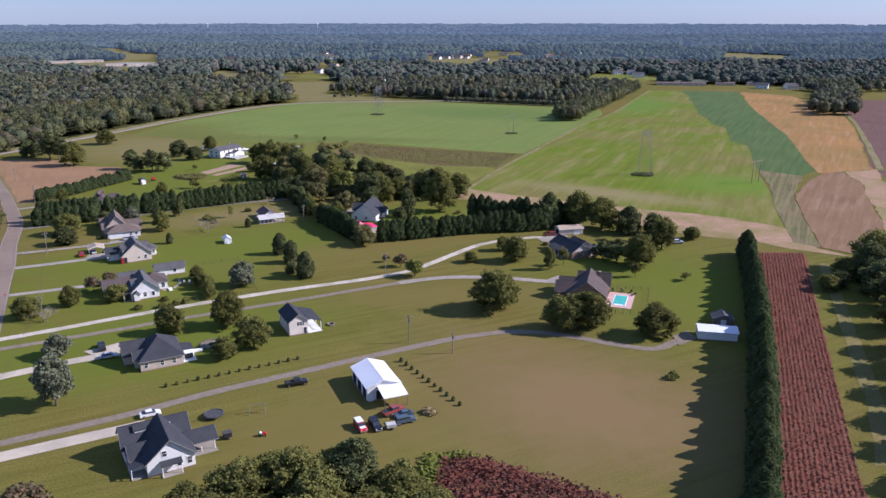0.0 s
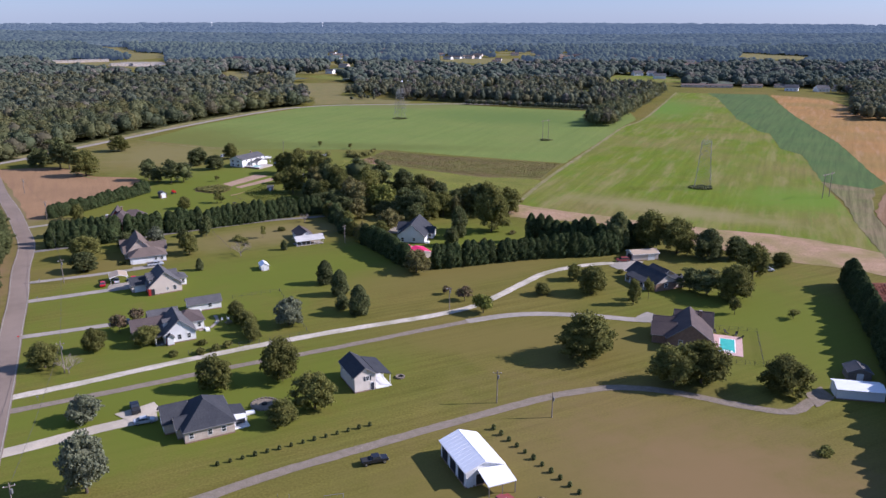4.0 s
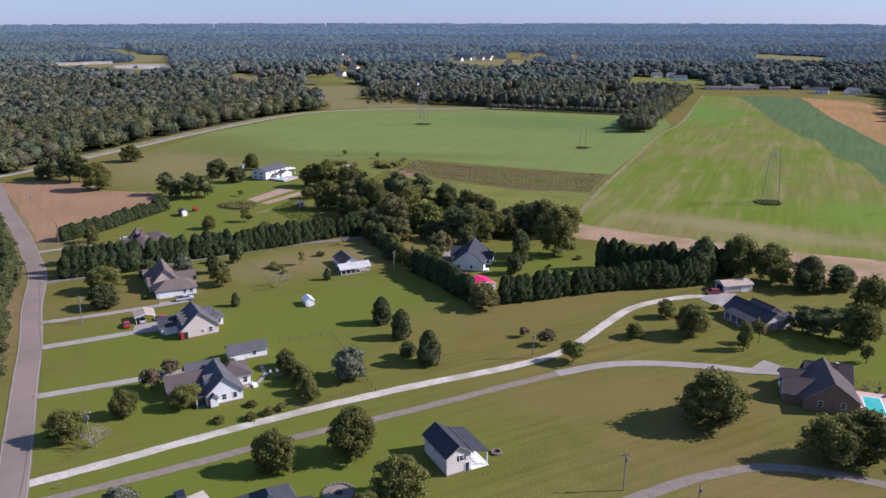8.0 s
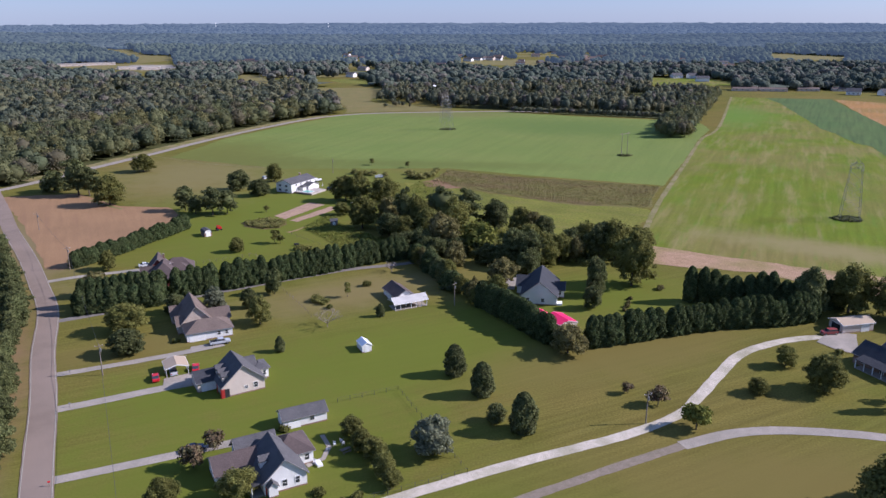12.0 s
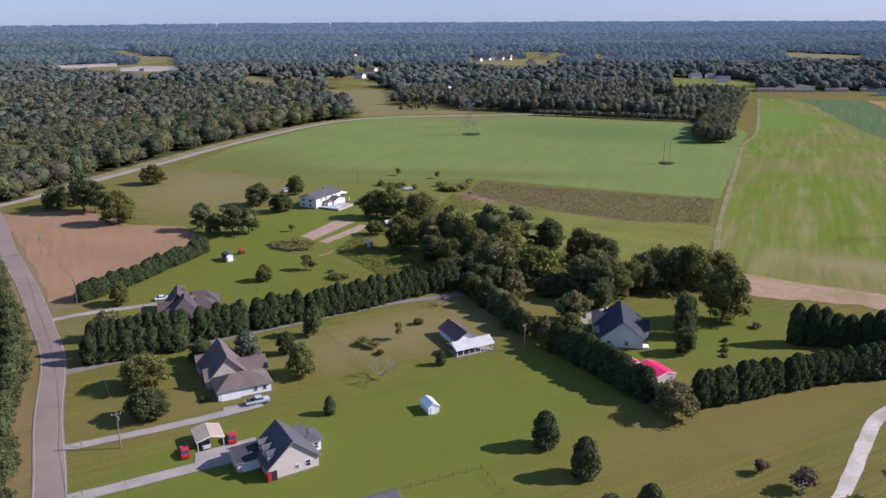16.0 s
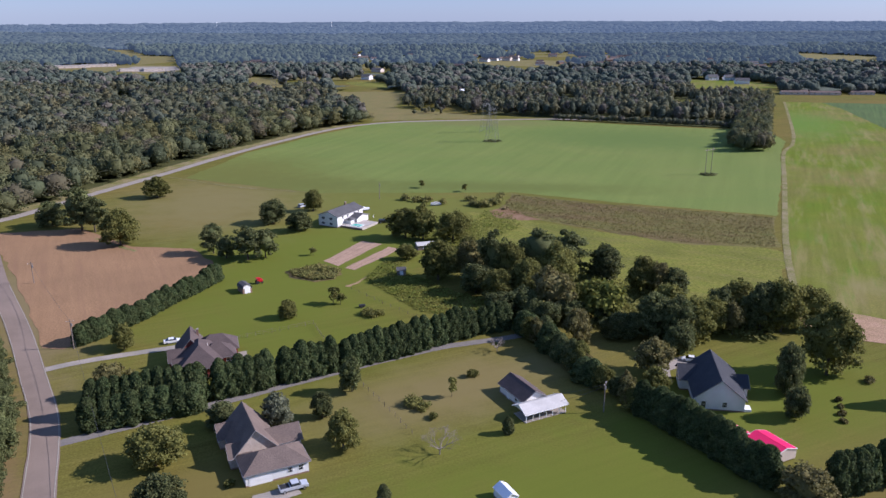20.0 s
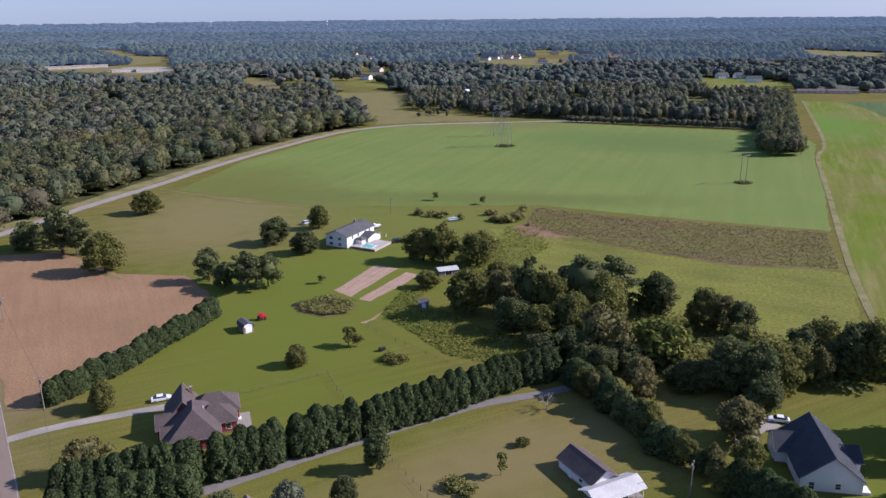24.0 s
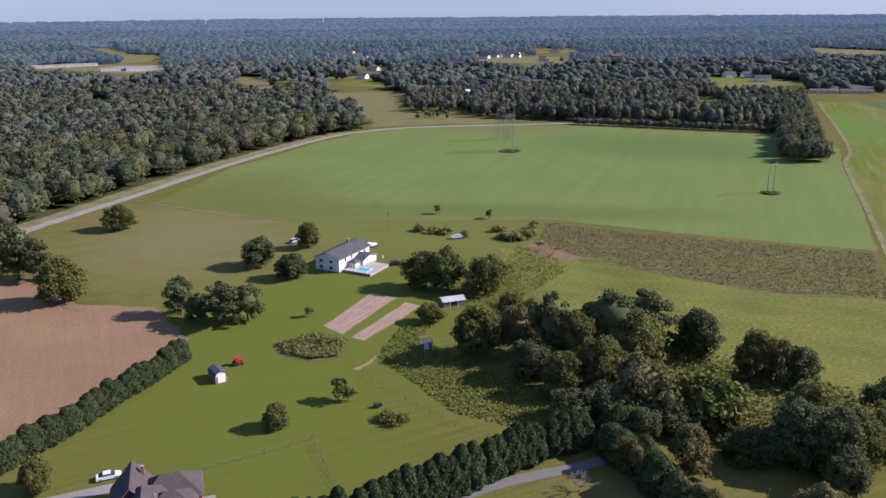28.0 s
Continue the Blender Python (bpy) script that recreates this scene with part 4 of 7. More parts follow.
for t in [("oak", 146, 262, 8, 5.5), ("dark", 152, 258, 15, 7.5), ("oak", 161, 270, 16, 9), ("dark", 150, 244, 14, 7), ("oak", 160, 248, 15, 8), ("dark", 146, 230, 13, 6.5), ("oak", 140, 214, 14, 6.5), ("dark", 134, 198, 13, 6), ("oak", 130, 186, 13, 6), ("dark", 125, 172, 14, 6), ("oak", 119, 158, 13, 6), ("dark", 115, 146, 14, 6), ("oak", 110, 132, 13, 6), ("oak", 165, 222, 15, 8), ("dark", 139, 252, 6.5, 4.2), ("oak", 134, 248, 6, 3.6)]:
    plant(*t, "trees beyond the red crop")
ROADSIDE = [(-148.5, 238.4), (-163.3, 267.6), (-177.3, 293), (-193, 324.7), (-210, 350), (-231, 380), (-250, 405)]
side = smooth_line(ROADSIDE, 1.0)
for k in range(0, len(side) - 2, 6):
    d = (side[k + 1] - side[k]).normalized()
    n = Vector((-d.y, d.x, 0))
    for off, kind in ((random.uniform(8.0, 9.6), "pine" if k % 4 else "dark"), (random.uniform(14, 19), "oak" if k % 3 else "dark")):
        p = side[k] + n * off
        plant(kind, p.x, p.y, random.uniform(7, 11), random.uniform(2.8, 4.2), "roadside trees")
# screens of cypress
row("cypress", [(-185, 327.3), (-172, 333.3), (-157, 339.3), (-144.5, 346.8), (-128.5, 356.6), (-113.5, 365.8), (-95, 379.3), (-84, 384.8)], 2.35, 9.6, 2.35, "cypress screen along the lane", gaps=(-158.5, -145.5, -130, -107, -94))
row("cypress", [(-184.5, 321.5), (-172, 327.5), (-160, 332.5)], 3.2, 7.6, 2.6, "cypress screen along the lane")
row("cypress", [(-208, 367), (-198, 387), (-193, 402), (-188.5, 414), (-185, 426)], 2.3, 6.4, 2.1, "cypress screen beside the tilled field")
row("cypress", [(-57, 336), (-47, 322.5), (-41, 312), (-35, 304)], 2.6, 8.6, 2.6, "cypress screen turning along the lawn")
line = smooth_line([(-80, 381), (-66.5, 354), (-55.5, 333)], 1.0)
for k in range(0, len(line), 3):
    kind = random.choice(("cypress", "dark", "cypress", "oak", "olive", "cone"))
    plant(kind, line[k].x + random.uniform(-1.6, 1.6), line[k].y + random.uniform(-1.2, 1.2), random.uniform(5.5, 9.5), random.uniform(2.2, 3.4), "mixed hedge of cypress and broadleaf trees")
row("cypress", [(-27, 302), (-11.5, 308), (5.4, 314.6), (18.8, 318.6), (37.7, 322), (47, 326)], 2.4, 9.0, 2.35, "cypress screen turning along the lawn", skip=(5, 11))
row("cypress", [(9, 340.5), (20, 339.5), (30, 338), (45, 334), (60, 336)], 3.6, 10.8, 2.5, "second row of tall cypress")
row("spire", [(120.5, 291), (107, 244), (97, 211), (87.5, 182), (76.5, 151), (68, 128), (60, 104)], 2.7, 10.4, 3.0, "tall cypress row beside the red crop", "tall dark cypress in a long dense row")
plant("olive", -32, 298.5, 9, 5.2, "", "straggly olive-green tree at the end of the cypress screen")
for x, y, h, r in ((-117, 211, 4.8, 3.4), (-102, 315, 5, 4.2), (-88, 368, 4.4, 2.6)):
    ob = bare_tree(h, r)
    ob.matrix_basis = pose(x, y, 0)
    tagged(ob, "leafless grey spreading tree on the lawn", "tree")


# ---- shrubs and rough growth ----
def shrub(x, y, r, h, mat, label):
    V, Q = lobed_crown(h, r, -h * 0.15, 12, 46, 0.3, 0.45, 0.8)
    ob = put_mesh("shrub", fast_mesh("shrub", V, Q), mat, m=pose(x, y, 0))
    return tagged(ob, label, "shrub", "garden shrubs")


for x, y, r, h in [(-93.8, 222.5, 1.5, 1.4), (-86.5, 224.5, 1.5, 1.7), (-83.5, 226.8, 1.4, 1.6), (-80.8, 229, 1.6, 2), (-88.5, 230.5, 1.5, 1.3), (-104, 330.5, 1.2, 1.2), (-95, 352, 1.6, 2), (-109, 336.5, 2.6, 1.8), (-106.5, 334.5, 2.2, 1.6),
                   (-101, 254.5, 1.4, 1.4), (-143.5, 302.5, 1.0, 1.1), (64, 179.5, 1.6, 1.5), (-98, 258, 1.2, 1.3), (43, 300, 1.3, 1.2), (-127.5, 395, 2.4, 1.8), (-124.5, 393, 2.6, 2)]:
    shrub(x, y, r, h, M["leaf"], "rounded green garden shrub on grass")
for x, y, r, h in [(-9.9, 331, 0.9, 1.0), (-8.8, 334.4, 0.9, 1.1), (-7.6, 337.8, 0.8, 0.9), (-6.3, 341.3, 0.9, 1.0), (6.4, 351.6, 1.6, 1.2)]:
    shrub(x, y, r, h, M["leaf_olive"], "small olive bush in a row on the lawn")
for x, y, r, h in [(-128.3, 551.5, 2.6, 3.0), (-122, 549, 3.0, 2.8), (-116.8, 547, 2.8, 3.2), (-109, 543, 2.4, 3.0), (-94.8, 551, 3.0, 4.0), (-93, 540, 3.4, 2.6), (-89.5, 538, 4.2, 3.6), (-85.5, 541, 4.4, 4.2), (-82, 545, 3.4, 3.6), (-79.4, 555, 3.2, 3.6), (-149, 436, 2.2, 1.5), (-156, 433, 2, 1.3)]:
    shrub(x, y, r, h, M["scrub"], "low tangled brown-green scrub")


def tufts(name, pts, n, size, h, mat, label, category, zj=0.2):
    """Many upright tufts scattered inside an outline, as one mass."""
    P = np.array(pts, float)
    lo, hi = P.min(0), P.max(0)
    keep = np.zeros((0, 2))
    while len(keep) < n:
        c = rng.uniform(lo, hi, (n * 2, 2))
        ins = np.zeros(len(c), bool)
        for i in range(len(P)):
            a, b = P[i], P[(i + 1) % len(P)]
            cross = ((a[1] > c[:, 1]) != (b[1] > c[:, 1])) & (c[:, 0] < (b[0] - a[0]) * (c[:, 1] - a[1]) / (b[1] - a[1] + 1e-9) + a[0])
            ins ^= cross
        keep = np.concatenate([keep, c[ins]])
    keep = keep[:n]
    C = np.column_stack([keep, h * rng.uniform(0.35, 1 + zj, n)])
    nr = np.column_stack([rng.normal(0, 1, (n, 2)), np.full(n, 2.2 if h > 0.3 else 9.0)])
    V, Q = leaf_quads(C, nr, size, 1.0, 0.3)
    return tagged(put_mesh(name, fast_mesh(name, V, Q), mat), label, category, kind="stuff")


tufts("weeds", [(-73, 565), (-35, 546), (11, 532), (45, 520), (28, 471), (11, 474), (-8, 477), (-35, 493), (-65, 515), (-81, 530)], 15000, 0.36, 0.35, M["tuft"], "tangled brown weeds of the fallow strip", "weeds")
tufts("undergrowth", [(-133, 428), (-112, 398), (-84, 384), (-70, 400), (-100, 415), (-122, 440), (-118, 452), (-128, 450)], 7500, 0.42, 0.5, M["tuft_green"], "overgrown weeds and brush at the wood's edge", "undergrowth")
tufts("undergrowth", [(-100, 470), (-40, 425), (0, 395), (-10, 375), (-60, 385), (-80, 415), (-100, 440)], 9000, 0.6, 1.6, M["leaf"], "dense undergrowth of bushes below the wood", "undergrowth")
tufts("scrub_patch", [(-162, 436), (-151.7, 444), (-142.5, 437), (-143.5, 428), (-150.6, 426), (-159, 430)], 3600, 0.4, 0.95, M["scrub"], "low brown-green tangle of scrub on the lawn", "scrub")
tufts("undergrowth", [(-118, 486), (-96, 500), (-88, 530), (-76, 522), (-72, 500), (-92, 470), (-108, 460)], 3200, 0.42, 0.9, M["tuft_green"], "yellow-green weeds round the shed under the trees", "undergrowth")
for k in range(15):
    f = k / 14
    ax, ay = 126.5 + 16.5 * f, 291.6
    bx, by = 71.5 + 15.8 * f, 127.0
    n = 620
    s = (np.arange(n) + rng.uniform(0, 1, n)) / n
    C = np.column_stack([ax + (bx - ax) * s + rng.normal(0, 0.10, n), ay + (by - ay) * s, rng.uniform(0.05, 0.42, n)])
    V, Q = leaf_quads(C, np.tile((0.5, 0, 1.0), (n, 1)), 0.36, 1.0, 0.4)
    tagged(put_mesh("crop_row", fast_mesh("crop_row", V, Q), M["redcrop"]), "rust-red drying row of crop plants", "crop row", "red crop rows", "stuff")
sheet("field_10", [(125.5, 292.5), (144.5, 292.5), (128, 245), (109.5, 191), (96, 152), (87.5, 126), (70, 126), (99, 206)], 0.06, M["redsoil"], "reddish soil under the rows of the red crop", 0.3)
sheet("field_11", [(6, 139), (14, 140), (27, 134), (42, 126), (60, 100), (20, 95), (4, 118)], 0.06, M["redsoil"], "reddish soil under drying maize", 0.6)
tufts("dry_maize", [(6, 138), (14, 139), (27, 133), (42, 125), (60, 100), (20, 95), (4, 118)], 6500, 0.55, 1.5, M["redcrop"], "drying rust-brown maize", "maize")
tufts("maize_edge", [(2, 140), (10, 142), (14, 140), (6, 138), (4, 128), (1, 130)], 420, 0.6, 0.9, M["tuft_green"], "green weeds at the edge of the maize", "weeds")


# ---- woods ----
def wood_mass(name, spots, variants, mats, label, smooth=False):
    """Trees of a wood as masses, one for each kind of foliage: variants are crown shapes, spots rows of x, y, height, radius."""
    spots = np.asarray(spots, float)
    mats = mats if isinstance(mats, list) else [mats]
    kind = rng.choice(len(mats), len(spots), p=[0.46, 0.24, 0.18, 0.12][:len(mats)] if len(mats) == 4 else None)
    which = rng.integers(0, len(variants), len(spots))
    for j, mat in enumerate(mats):
        Vs, Qs, o = [], [], 0
        for k, (V0, Q0) in enumerate(variants):
            S = spots[(which == k) & (kind == j)]
            if not len(S):
                continue
            a = rng.uniform(0, 6.28, len(S))
            ca, sa = np.cos(a)[:, None], np.sin(a)[:, None]
            X = (V0[None, :, 0] * ca - V0[None, :, 1] * sa) * S[:, 3:4] + S[:, 0:1]
            Y = (V0[None, :, 0] * sa + V0[None, :, 1] * ca) * S[:, 3:4] + S[:, 1:2]
            Z = V0[None, :, 2] * S[:, 2:3] + ground_z(S[:, 0], S[:, 1])[:, None]
            Vs.append(np.stack([X, Y, Z], -1).reshape(-1, 3))
            Qs.append((Q0[None] + (np.arange(len(S)) * len(V0))[:, None, None]).reshape(-1, 4) + o)
            o += len(Vs[-1])
        me = fast_mesh(name, np.concatenate(Vs), np.concatenate(Qs))
        if smooth:
            me.polygons.foreach_set("use_smooth", np.ones(len(me.polygons), bool))
        ob = tagged(put_mesh(name, me, mat), label, "woods", kind="stuff")
    return ob


def fine_crown(lobes, per, size):
    """A woodland crown with small leaves round one inner core, brought to unit height and radius."""
    V, Q = joined([lobed_crown(13.0, 6.0, 1.0, lobes, per, size, 0.27, 0.9, False, tilt=0.62), blob(np.array((0, 0, 6.8)), 4.1, 1.15, 0.2)])
    return V / np.array((6.0, 6.0, 13.0)), Q


def lump(c, r, flat):
    """A smooth lumpy dome: six faces of three by three quads."""
    V, Q, seen = [], [], {}
    ph = rng.uniform(0, 6.28, 3)
    for ax in range(3):
        for s in (-1, 1):
            for i in range(3):
                for j in range(3):
                    q = []
                    for a, b in ((i, j), (i + 1, j), (i + 1, j + 1), (i, j + 1)):
                        p = [0, 0, 0]
                        p[ax], p[(ax + 1) % 3], p[(ax + 2) % 3] = 3 * s, 2 * a - 3, 2 * b - 3
                        p = tuple(p)
                        if p not in seen:
                            seen[p] = len(V)
                            d = np.array(p, float)
                            d /= np.linalg.norm(d)
                            w = 1 + 0.13 * math.sin(3 * d[0] + ph[0]) + 0.13 * math.sin(4 * d[1] + ph[1]) + 0.1 * rng.uniform(-1, 1)
                            V.append(np.array(c) + d * r * w * np.array((1, 1, flat)))
                        q.append(seen[p])
                    Q.append(q if s > 0 else q[::-1])
    return np.array(V), np.array(Q)


def dome_crown(lobes, loose):
    """A distant crown of unit height and radius: rounded masses with a few loose sprays over them."""
    out = [lump((0, 0, 0.55), 0.72, 0.62)]
    for d in sphere_dirs(lobes, 0.0):
        out.append(lump((d[0] * 0.5, d[1] * 0.5, 0.55 + 0.27 * d[2]), rng.uniform(0.3, 0.46), 0.55))
    if loose:
        dd = sphere_dirs(loose, -0.1)
        out.append(leaf_quads(np.array((0, 0, 0.55)) + dd * np.array((0.86, 0.86, 0.47)), dd, 0.2, 0.6, 0.7))
    return joined(out)


def inside(P, x, y):
    ins = False
    for i in range(len(P)):
        a, b = P[i], P[(i + 1) % len(P)]
        if (a[1] > y) != (b[1] > y) and x < (b[0] - a[0]) * (y - a[1]) / (b[1] - a[1]) + a[0]:
            ins = not ins
    return ins


NEAR_WOOD = [(-313, 512), (-307, 558), (-293, 610), (-279, 660), (-256, 735), (-232, 790), (-190, 850), (-200, 915), (-224, 985), (-260, 1060), (-290, 1140), (-700, 1140), (-560, 760), (-470, 600), (-400, 500), (-350, 470)]
FRONT = [(-313, 505), (-190, 860), (-300, 860), (-420, 640), (-440, 500), (-350, 460)]
OPEN = [line for cover, says, line in CLEARINGS] + [[(-268, 1155), (-178, 1145), (-172, 967), (-80, 900), (-83, 876), (-183, 858), (-198, 925), (-215, 993), (-250, 1060)],
        [(235, 1000), (420, 950), (455, 1105), (250, 1130)], [(380, 700), (470, 480), (720, 480), (800, 900), (430, 900)], [(-420, 1260), (-330, 1260), (-330, 1300), (-420, 1310)]]


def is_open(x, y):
    """On a clearing, or on its camera side, kept treeless so it stays in view."""
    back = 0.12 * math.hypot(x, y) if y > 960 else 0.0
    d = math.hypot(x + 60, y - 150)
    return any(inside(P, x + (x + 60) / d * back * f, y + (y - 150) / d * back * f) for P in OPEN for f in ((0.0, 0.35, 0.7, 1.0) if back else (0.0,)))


FAR_HOMES = []
for k in range(60):
    hx, hy = random.uniform(-560, 620), random.uniform(1180, 2150)
    if k % 3 and hy < 1500:
        hy += 500
    FAR_HOMES.append((hx, hy))
FAR_HOMES += [(-75 + 12.5 * k + random.uniform(-4, 4), 1735 + random.uniform(-40, 130) - 3 * k) for k in range(1, 14, 4)]


# Trees go mostly on the camera's side, so each house shows from there.
def near_home(x, y):
    return any(abs(x - hx) < 20 and -75 < y - hy < 14 for hx, hy in FAR_HOMES)


near_v = [fine_crown(20, 12, 1.15) for _ in range(8)]
fine_v = [fine_crown(36, 18, 0.7) for _ in range(10)]
spots, front = [], []
y = 470.0
while y < 1140:
    x = -720.0
    gap = 9.6 if y < 800 else 11.0
    while x < -190:
        px, py = x + random.uniform(-3.4, 3.4), y + random.uniform(-3.4, 3.4)
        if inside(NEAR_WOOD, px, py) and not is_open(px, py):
            near = inside(FRONT, px, py)
            (front if near else spots).append((px, py, random.uniform(10.5, 18), random.uniform(6.0, 9.4) if random.random() < 0.8 else random.uniform(3.6, 5.4)))
        x += gap
    y += gap
wood_mass("woods_along_road", front, fine_v, WOODS, "dense mixed green and olive woods along the road")
wood_mass("woods_near_road", spots, near_v, WOODS_HAZE_TINTED, "dense mixed green woods behind the road")
# belt of trees between the fields and the trees behind the bean field
spots = []
belt = []
for k in range(330):
    f = random.random()
    belt.append((110 + 126 * f ** 1.05 - random.uniform(0, 26) * (1 - 0.3 * f), 700 + 335 * f, random.uniform(10, 15), random.uniform(3.4, 5.6)))
wood_mass("tree_belt", belt, fine_v, WOODS, "belt of mixed green trees between two fields")
for k in range(104):
    f = k / 103
    spots.append((-18 + 160 * f + random.uniform(-2, 2), 874 - 58 * f + random.uniform(-1.5, 1.5), random.uniform(4.5, 7), random.uniform(2.6, 3.8)))
for k in range(1350):
    px, py = random.uniform(-100, 225), random.uniform(840, 1140)
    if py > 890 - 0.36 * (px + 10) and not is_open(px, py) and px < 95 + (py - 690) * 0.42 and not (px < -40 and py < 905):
        spots.append((px, py, random.uniform(9, 17), random.uniform(4, 6.5)))
for k in range(170):
    px, py = random.uniform(-168, -95), random.uniform(960, 1140)
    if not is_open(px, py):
        spots.append((px, py, random.uniform(7, 14), random.uniform(3.4, 6)))
for k in range(26):
    spots.append((random.uniform(-150, -70), random.uniform(905, 965), random.uniform(3, 7), random.uniform(1.8, 3.4)))
for k in range(190):
    f = random.random()
    spots.append((350 + 150 * f + random.uniform(-10, 34), 752 + 330 * f, random.uniform(11, 17), random.uniform(4.5, 7.5)))
for k in range(260):
    spots.append((random.uniform(450, 860), random.uniform(1000, 1150), random.uniform(11, 16), random.uniform(5, 8)))
wood_mass("woods_behind_fields", spots, near_v, WOODS_HAZE_TINTED, "mixed green trees behind the open fields")
mid_v = [dome_crown(2, 8) for _ in range(7)]
plain_v = [dome_crown(1, 0) for _ in range(6)]
spots, spots_far = [], []
for k in range(11500):
    f = random.random()
    py = 1100 + 1250 * f ** 0.8
    px = random.uniform(-0.72, 0.72) * (py - 100) + 0.0
    if py < 1140 and -700 < px < -290:
        continue
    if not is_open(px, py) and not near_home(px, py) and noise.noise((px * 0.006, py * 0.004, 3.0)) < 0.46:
        (spots if py < 1600 else spots_far).append((px, py, random.uniform(10, 16), random.uniform(7, 11)))
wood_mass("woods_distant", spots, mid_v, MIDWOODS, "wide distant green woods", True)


def canopy(name, ok, x0, x1, y0, y1, step, z, mat, label, category="woods", kind="stuff"):
    """A lumpy sheet added below a wood's crowns to cover the dark gaps between them."""
    xs, ys = np.arange(x0, x1, step), np.arange(y0, y1, step)
    V, Q, seen = [], [], {}
    good = {(i, j): ok(x, y) for i, x in enumerate(xs) for j, y in enumerate(ys)}
    for i in range(len(xs) - 1):
        for j in range(len(ys) - 1):
            c = ((i, j), (i + 1, j), (i + 1, j + 1), (i, j + 1))
            if all(good[k] for k in c):
                q = []
                for k in c:
                    if k not in seen:
                        seen[k] = len(V)
                        px, py = xs[k[0]] + random.uniform(-.3, .3) * step, ys[k[1]] + random.uniform(-.3, .3) * step
                        V.append((px, py, float(ground_z(px, py)) + z * random.uniform(0.6, 1.35)))
                    q.append(seen[k])
                Q.append(q)
    ob = put_mesh(name, fast_mesh(name, np.array(V), np.array(Q)), mat)
    return tagged(ob, label, category, kind=kind)


canopy("woods_understorey", lambda x, y: inside(NEAR_WOOD, x, y) and not is_open(x, y), -720, -190, 470, 1140, 7.0, 6.0, M["woods"], "lumpy sheet covering dark gaps in the woods along the road")
canopy("woods_understorey", lambda x, y: abs(x) < 0.72 * y and not is_open(x, y) and not near_home(x, y) and not (y < 1150 and x < 250), -1150, 1150, 1110, 1610, 14.0, 4.4, M["woods_mid"], "lumpy sheet covering dark gaps in the distant woods")

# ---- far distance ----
def haze_glow_material(name, c1, c2, glow):
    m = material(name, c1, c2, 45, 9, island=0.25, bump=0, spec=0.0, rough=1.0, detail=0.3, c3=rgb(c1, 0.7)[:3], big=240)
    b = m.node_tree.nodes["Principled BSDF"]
    # Haze painted in: an even blue glow over the woods' own colour.
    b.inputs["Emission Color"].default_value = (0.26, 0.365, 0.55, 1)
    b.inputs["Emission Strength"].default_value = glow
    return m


M["distance"] = haze_glow_material("haze_glow_woods", (0.045, 0.058, 0.042), (0.062, 0.07, 0.05), 0.15)
M["distance_far"] = haze_glow_material("haze_glow_far_woods", (0.045, 0.056, 0.05), (0.058, 0.066, 0.055), 0.215)
M["distance_near"] = haze_glow_material("thin_haze_glow_woods", (0.05, 0.063, 0.038), (0.066, 0.076, 0.044), 0.105)
near_far = wood_mass("backdrop_0", spots_far, plain_v, M["distance_near"], "green woods far beyond the fields, haze put on as glow", True)
near_far["kind"], near_far["category"] = "structure", "backdrop"
far_v = [blob(np.array((0, 0, 0.4)), 1.0, 0.45, 0.12) for _ in range(6)]
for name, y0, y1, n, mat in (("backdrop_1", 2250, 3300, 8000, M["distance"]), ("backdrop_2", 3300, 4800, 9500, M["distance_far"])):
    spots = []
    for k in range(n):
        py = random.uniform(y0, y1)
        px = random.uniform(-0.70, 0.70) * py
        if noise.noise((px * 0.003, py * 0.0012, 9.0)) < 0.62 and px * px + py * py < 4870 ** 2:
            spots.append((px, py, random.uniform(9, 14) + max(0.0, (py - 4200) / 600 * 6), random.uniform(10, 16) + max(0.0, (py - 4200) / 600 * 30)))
    far = wood_mass(name, spots, far_v, mat, "far woods with blue-grey haze put on as glow", True)
    far["kind"], far["category"] = "structure", "backdrop"
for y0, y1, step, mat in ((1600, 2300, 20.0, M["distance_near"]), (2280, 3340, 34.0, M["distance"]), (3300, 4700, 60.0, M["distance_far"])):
    canopy("backdrop_4", lambda x, y: abs(x) < 0.71 * y and math.hypot(x, y) < 4830 and not is_open(x, y) and not (y < 2300 and near_home(x, y)), -0.72 * y1, 0.72 * y1, y0, y1, step, 4.6, mat, "gap-filling sheet among far woods, haze put on as glow", "backdrop", "structure")

# ---- building materials ----
M["white"] = material("white_siding", (0.74, 0.73, 0.70), (0.66, 0.65, 0.62), 3, 0.15, rough=0.6, detail=0.06)
M["cream"] = material("cream_siding", (0.70, 0.62, 0.54), (0.62, 0.55, 0.48), 3, 0.15, rough=0.7, detail=0.06)
M["trim"] = material("white_trim", (0.80, 0.79, 0.77), (0.74, 0.73, 0.70), 1, 0.1, rough=0.5, detail=0.04, bump=0)
M["beige"] = material("beige_siding", (0.58, 0.50, 0.42), (0.52, 0.44, 0.37), 3, 0.15, rough=0.7, detail=0.06)
M["palebrick"] = material("pale_brick", (0.50, 0.42, 0.34), (0.42, 0.34, 0.27), 0.7, 0.1, rough=0.85, detail=0.15)
M["redbrick"] = material("red_brick", (0.26, 0.055, 0.045), (0.2, 0.05, 0.04), 0.7, 0.1, rough=0.85, detail=0.2)
M["brownbrick"] = material("brown_brick", (0.27, 0.17, 0.12), (0.2, 0.13, 0.095), 0.7, 0.1, rough=0.85, detail=0.2)
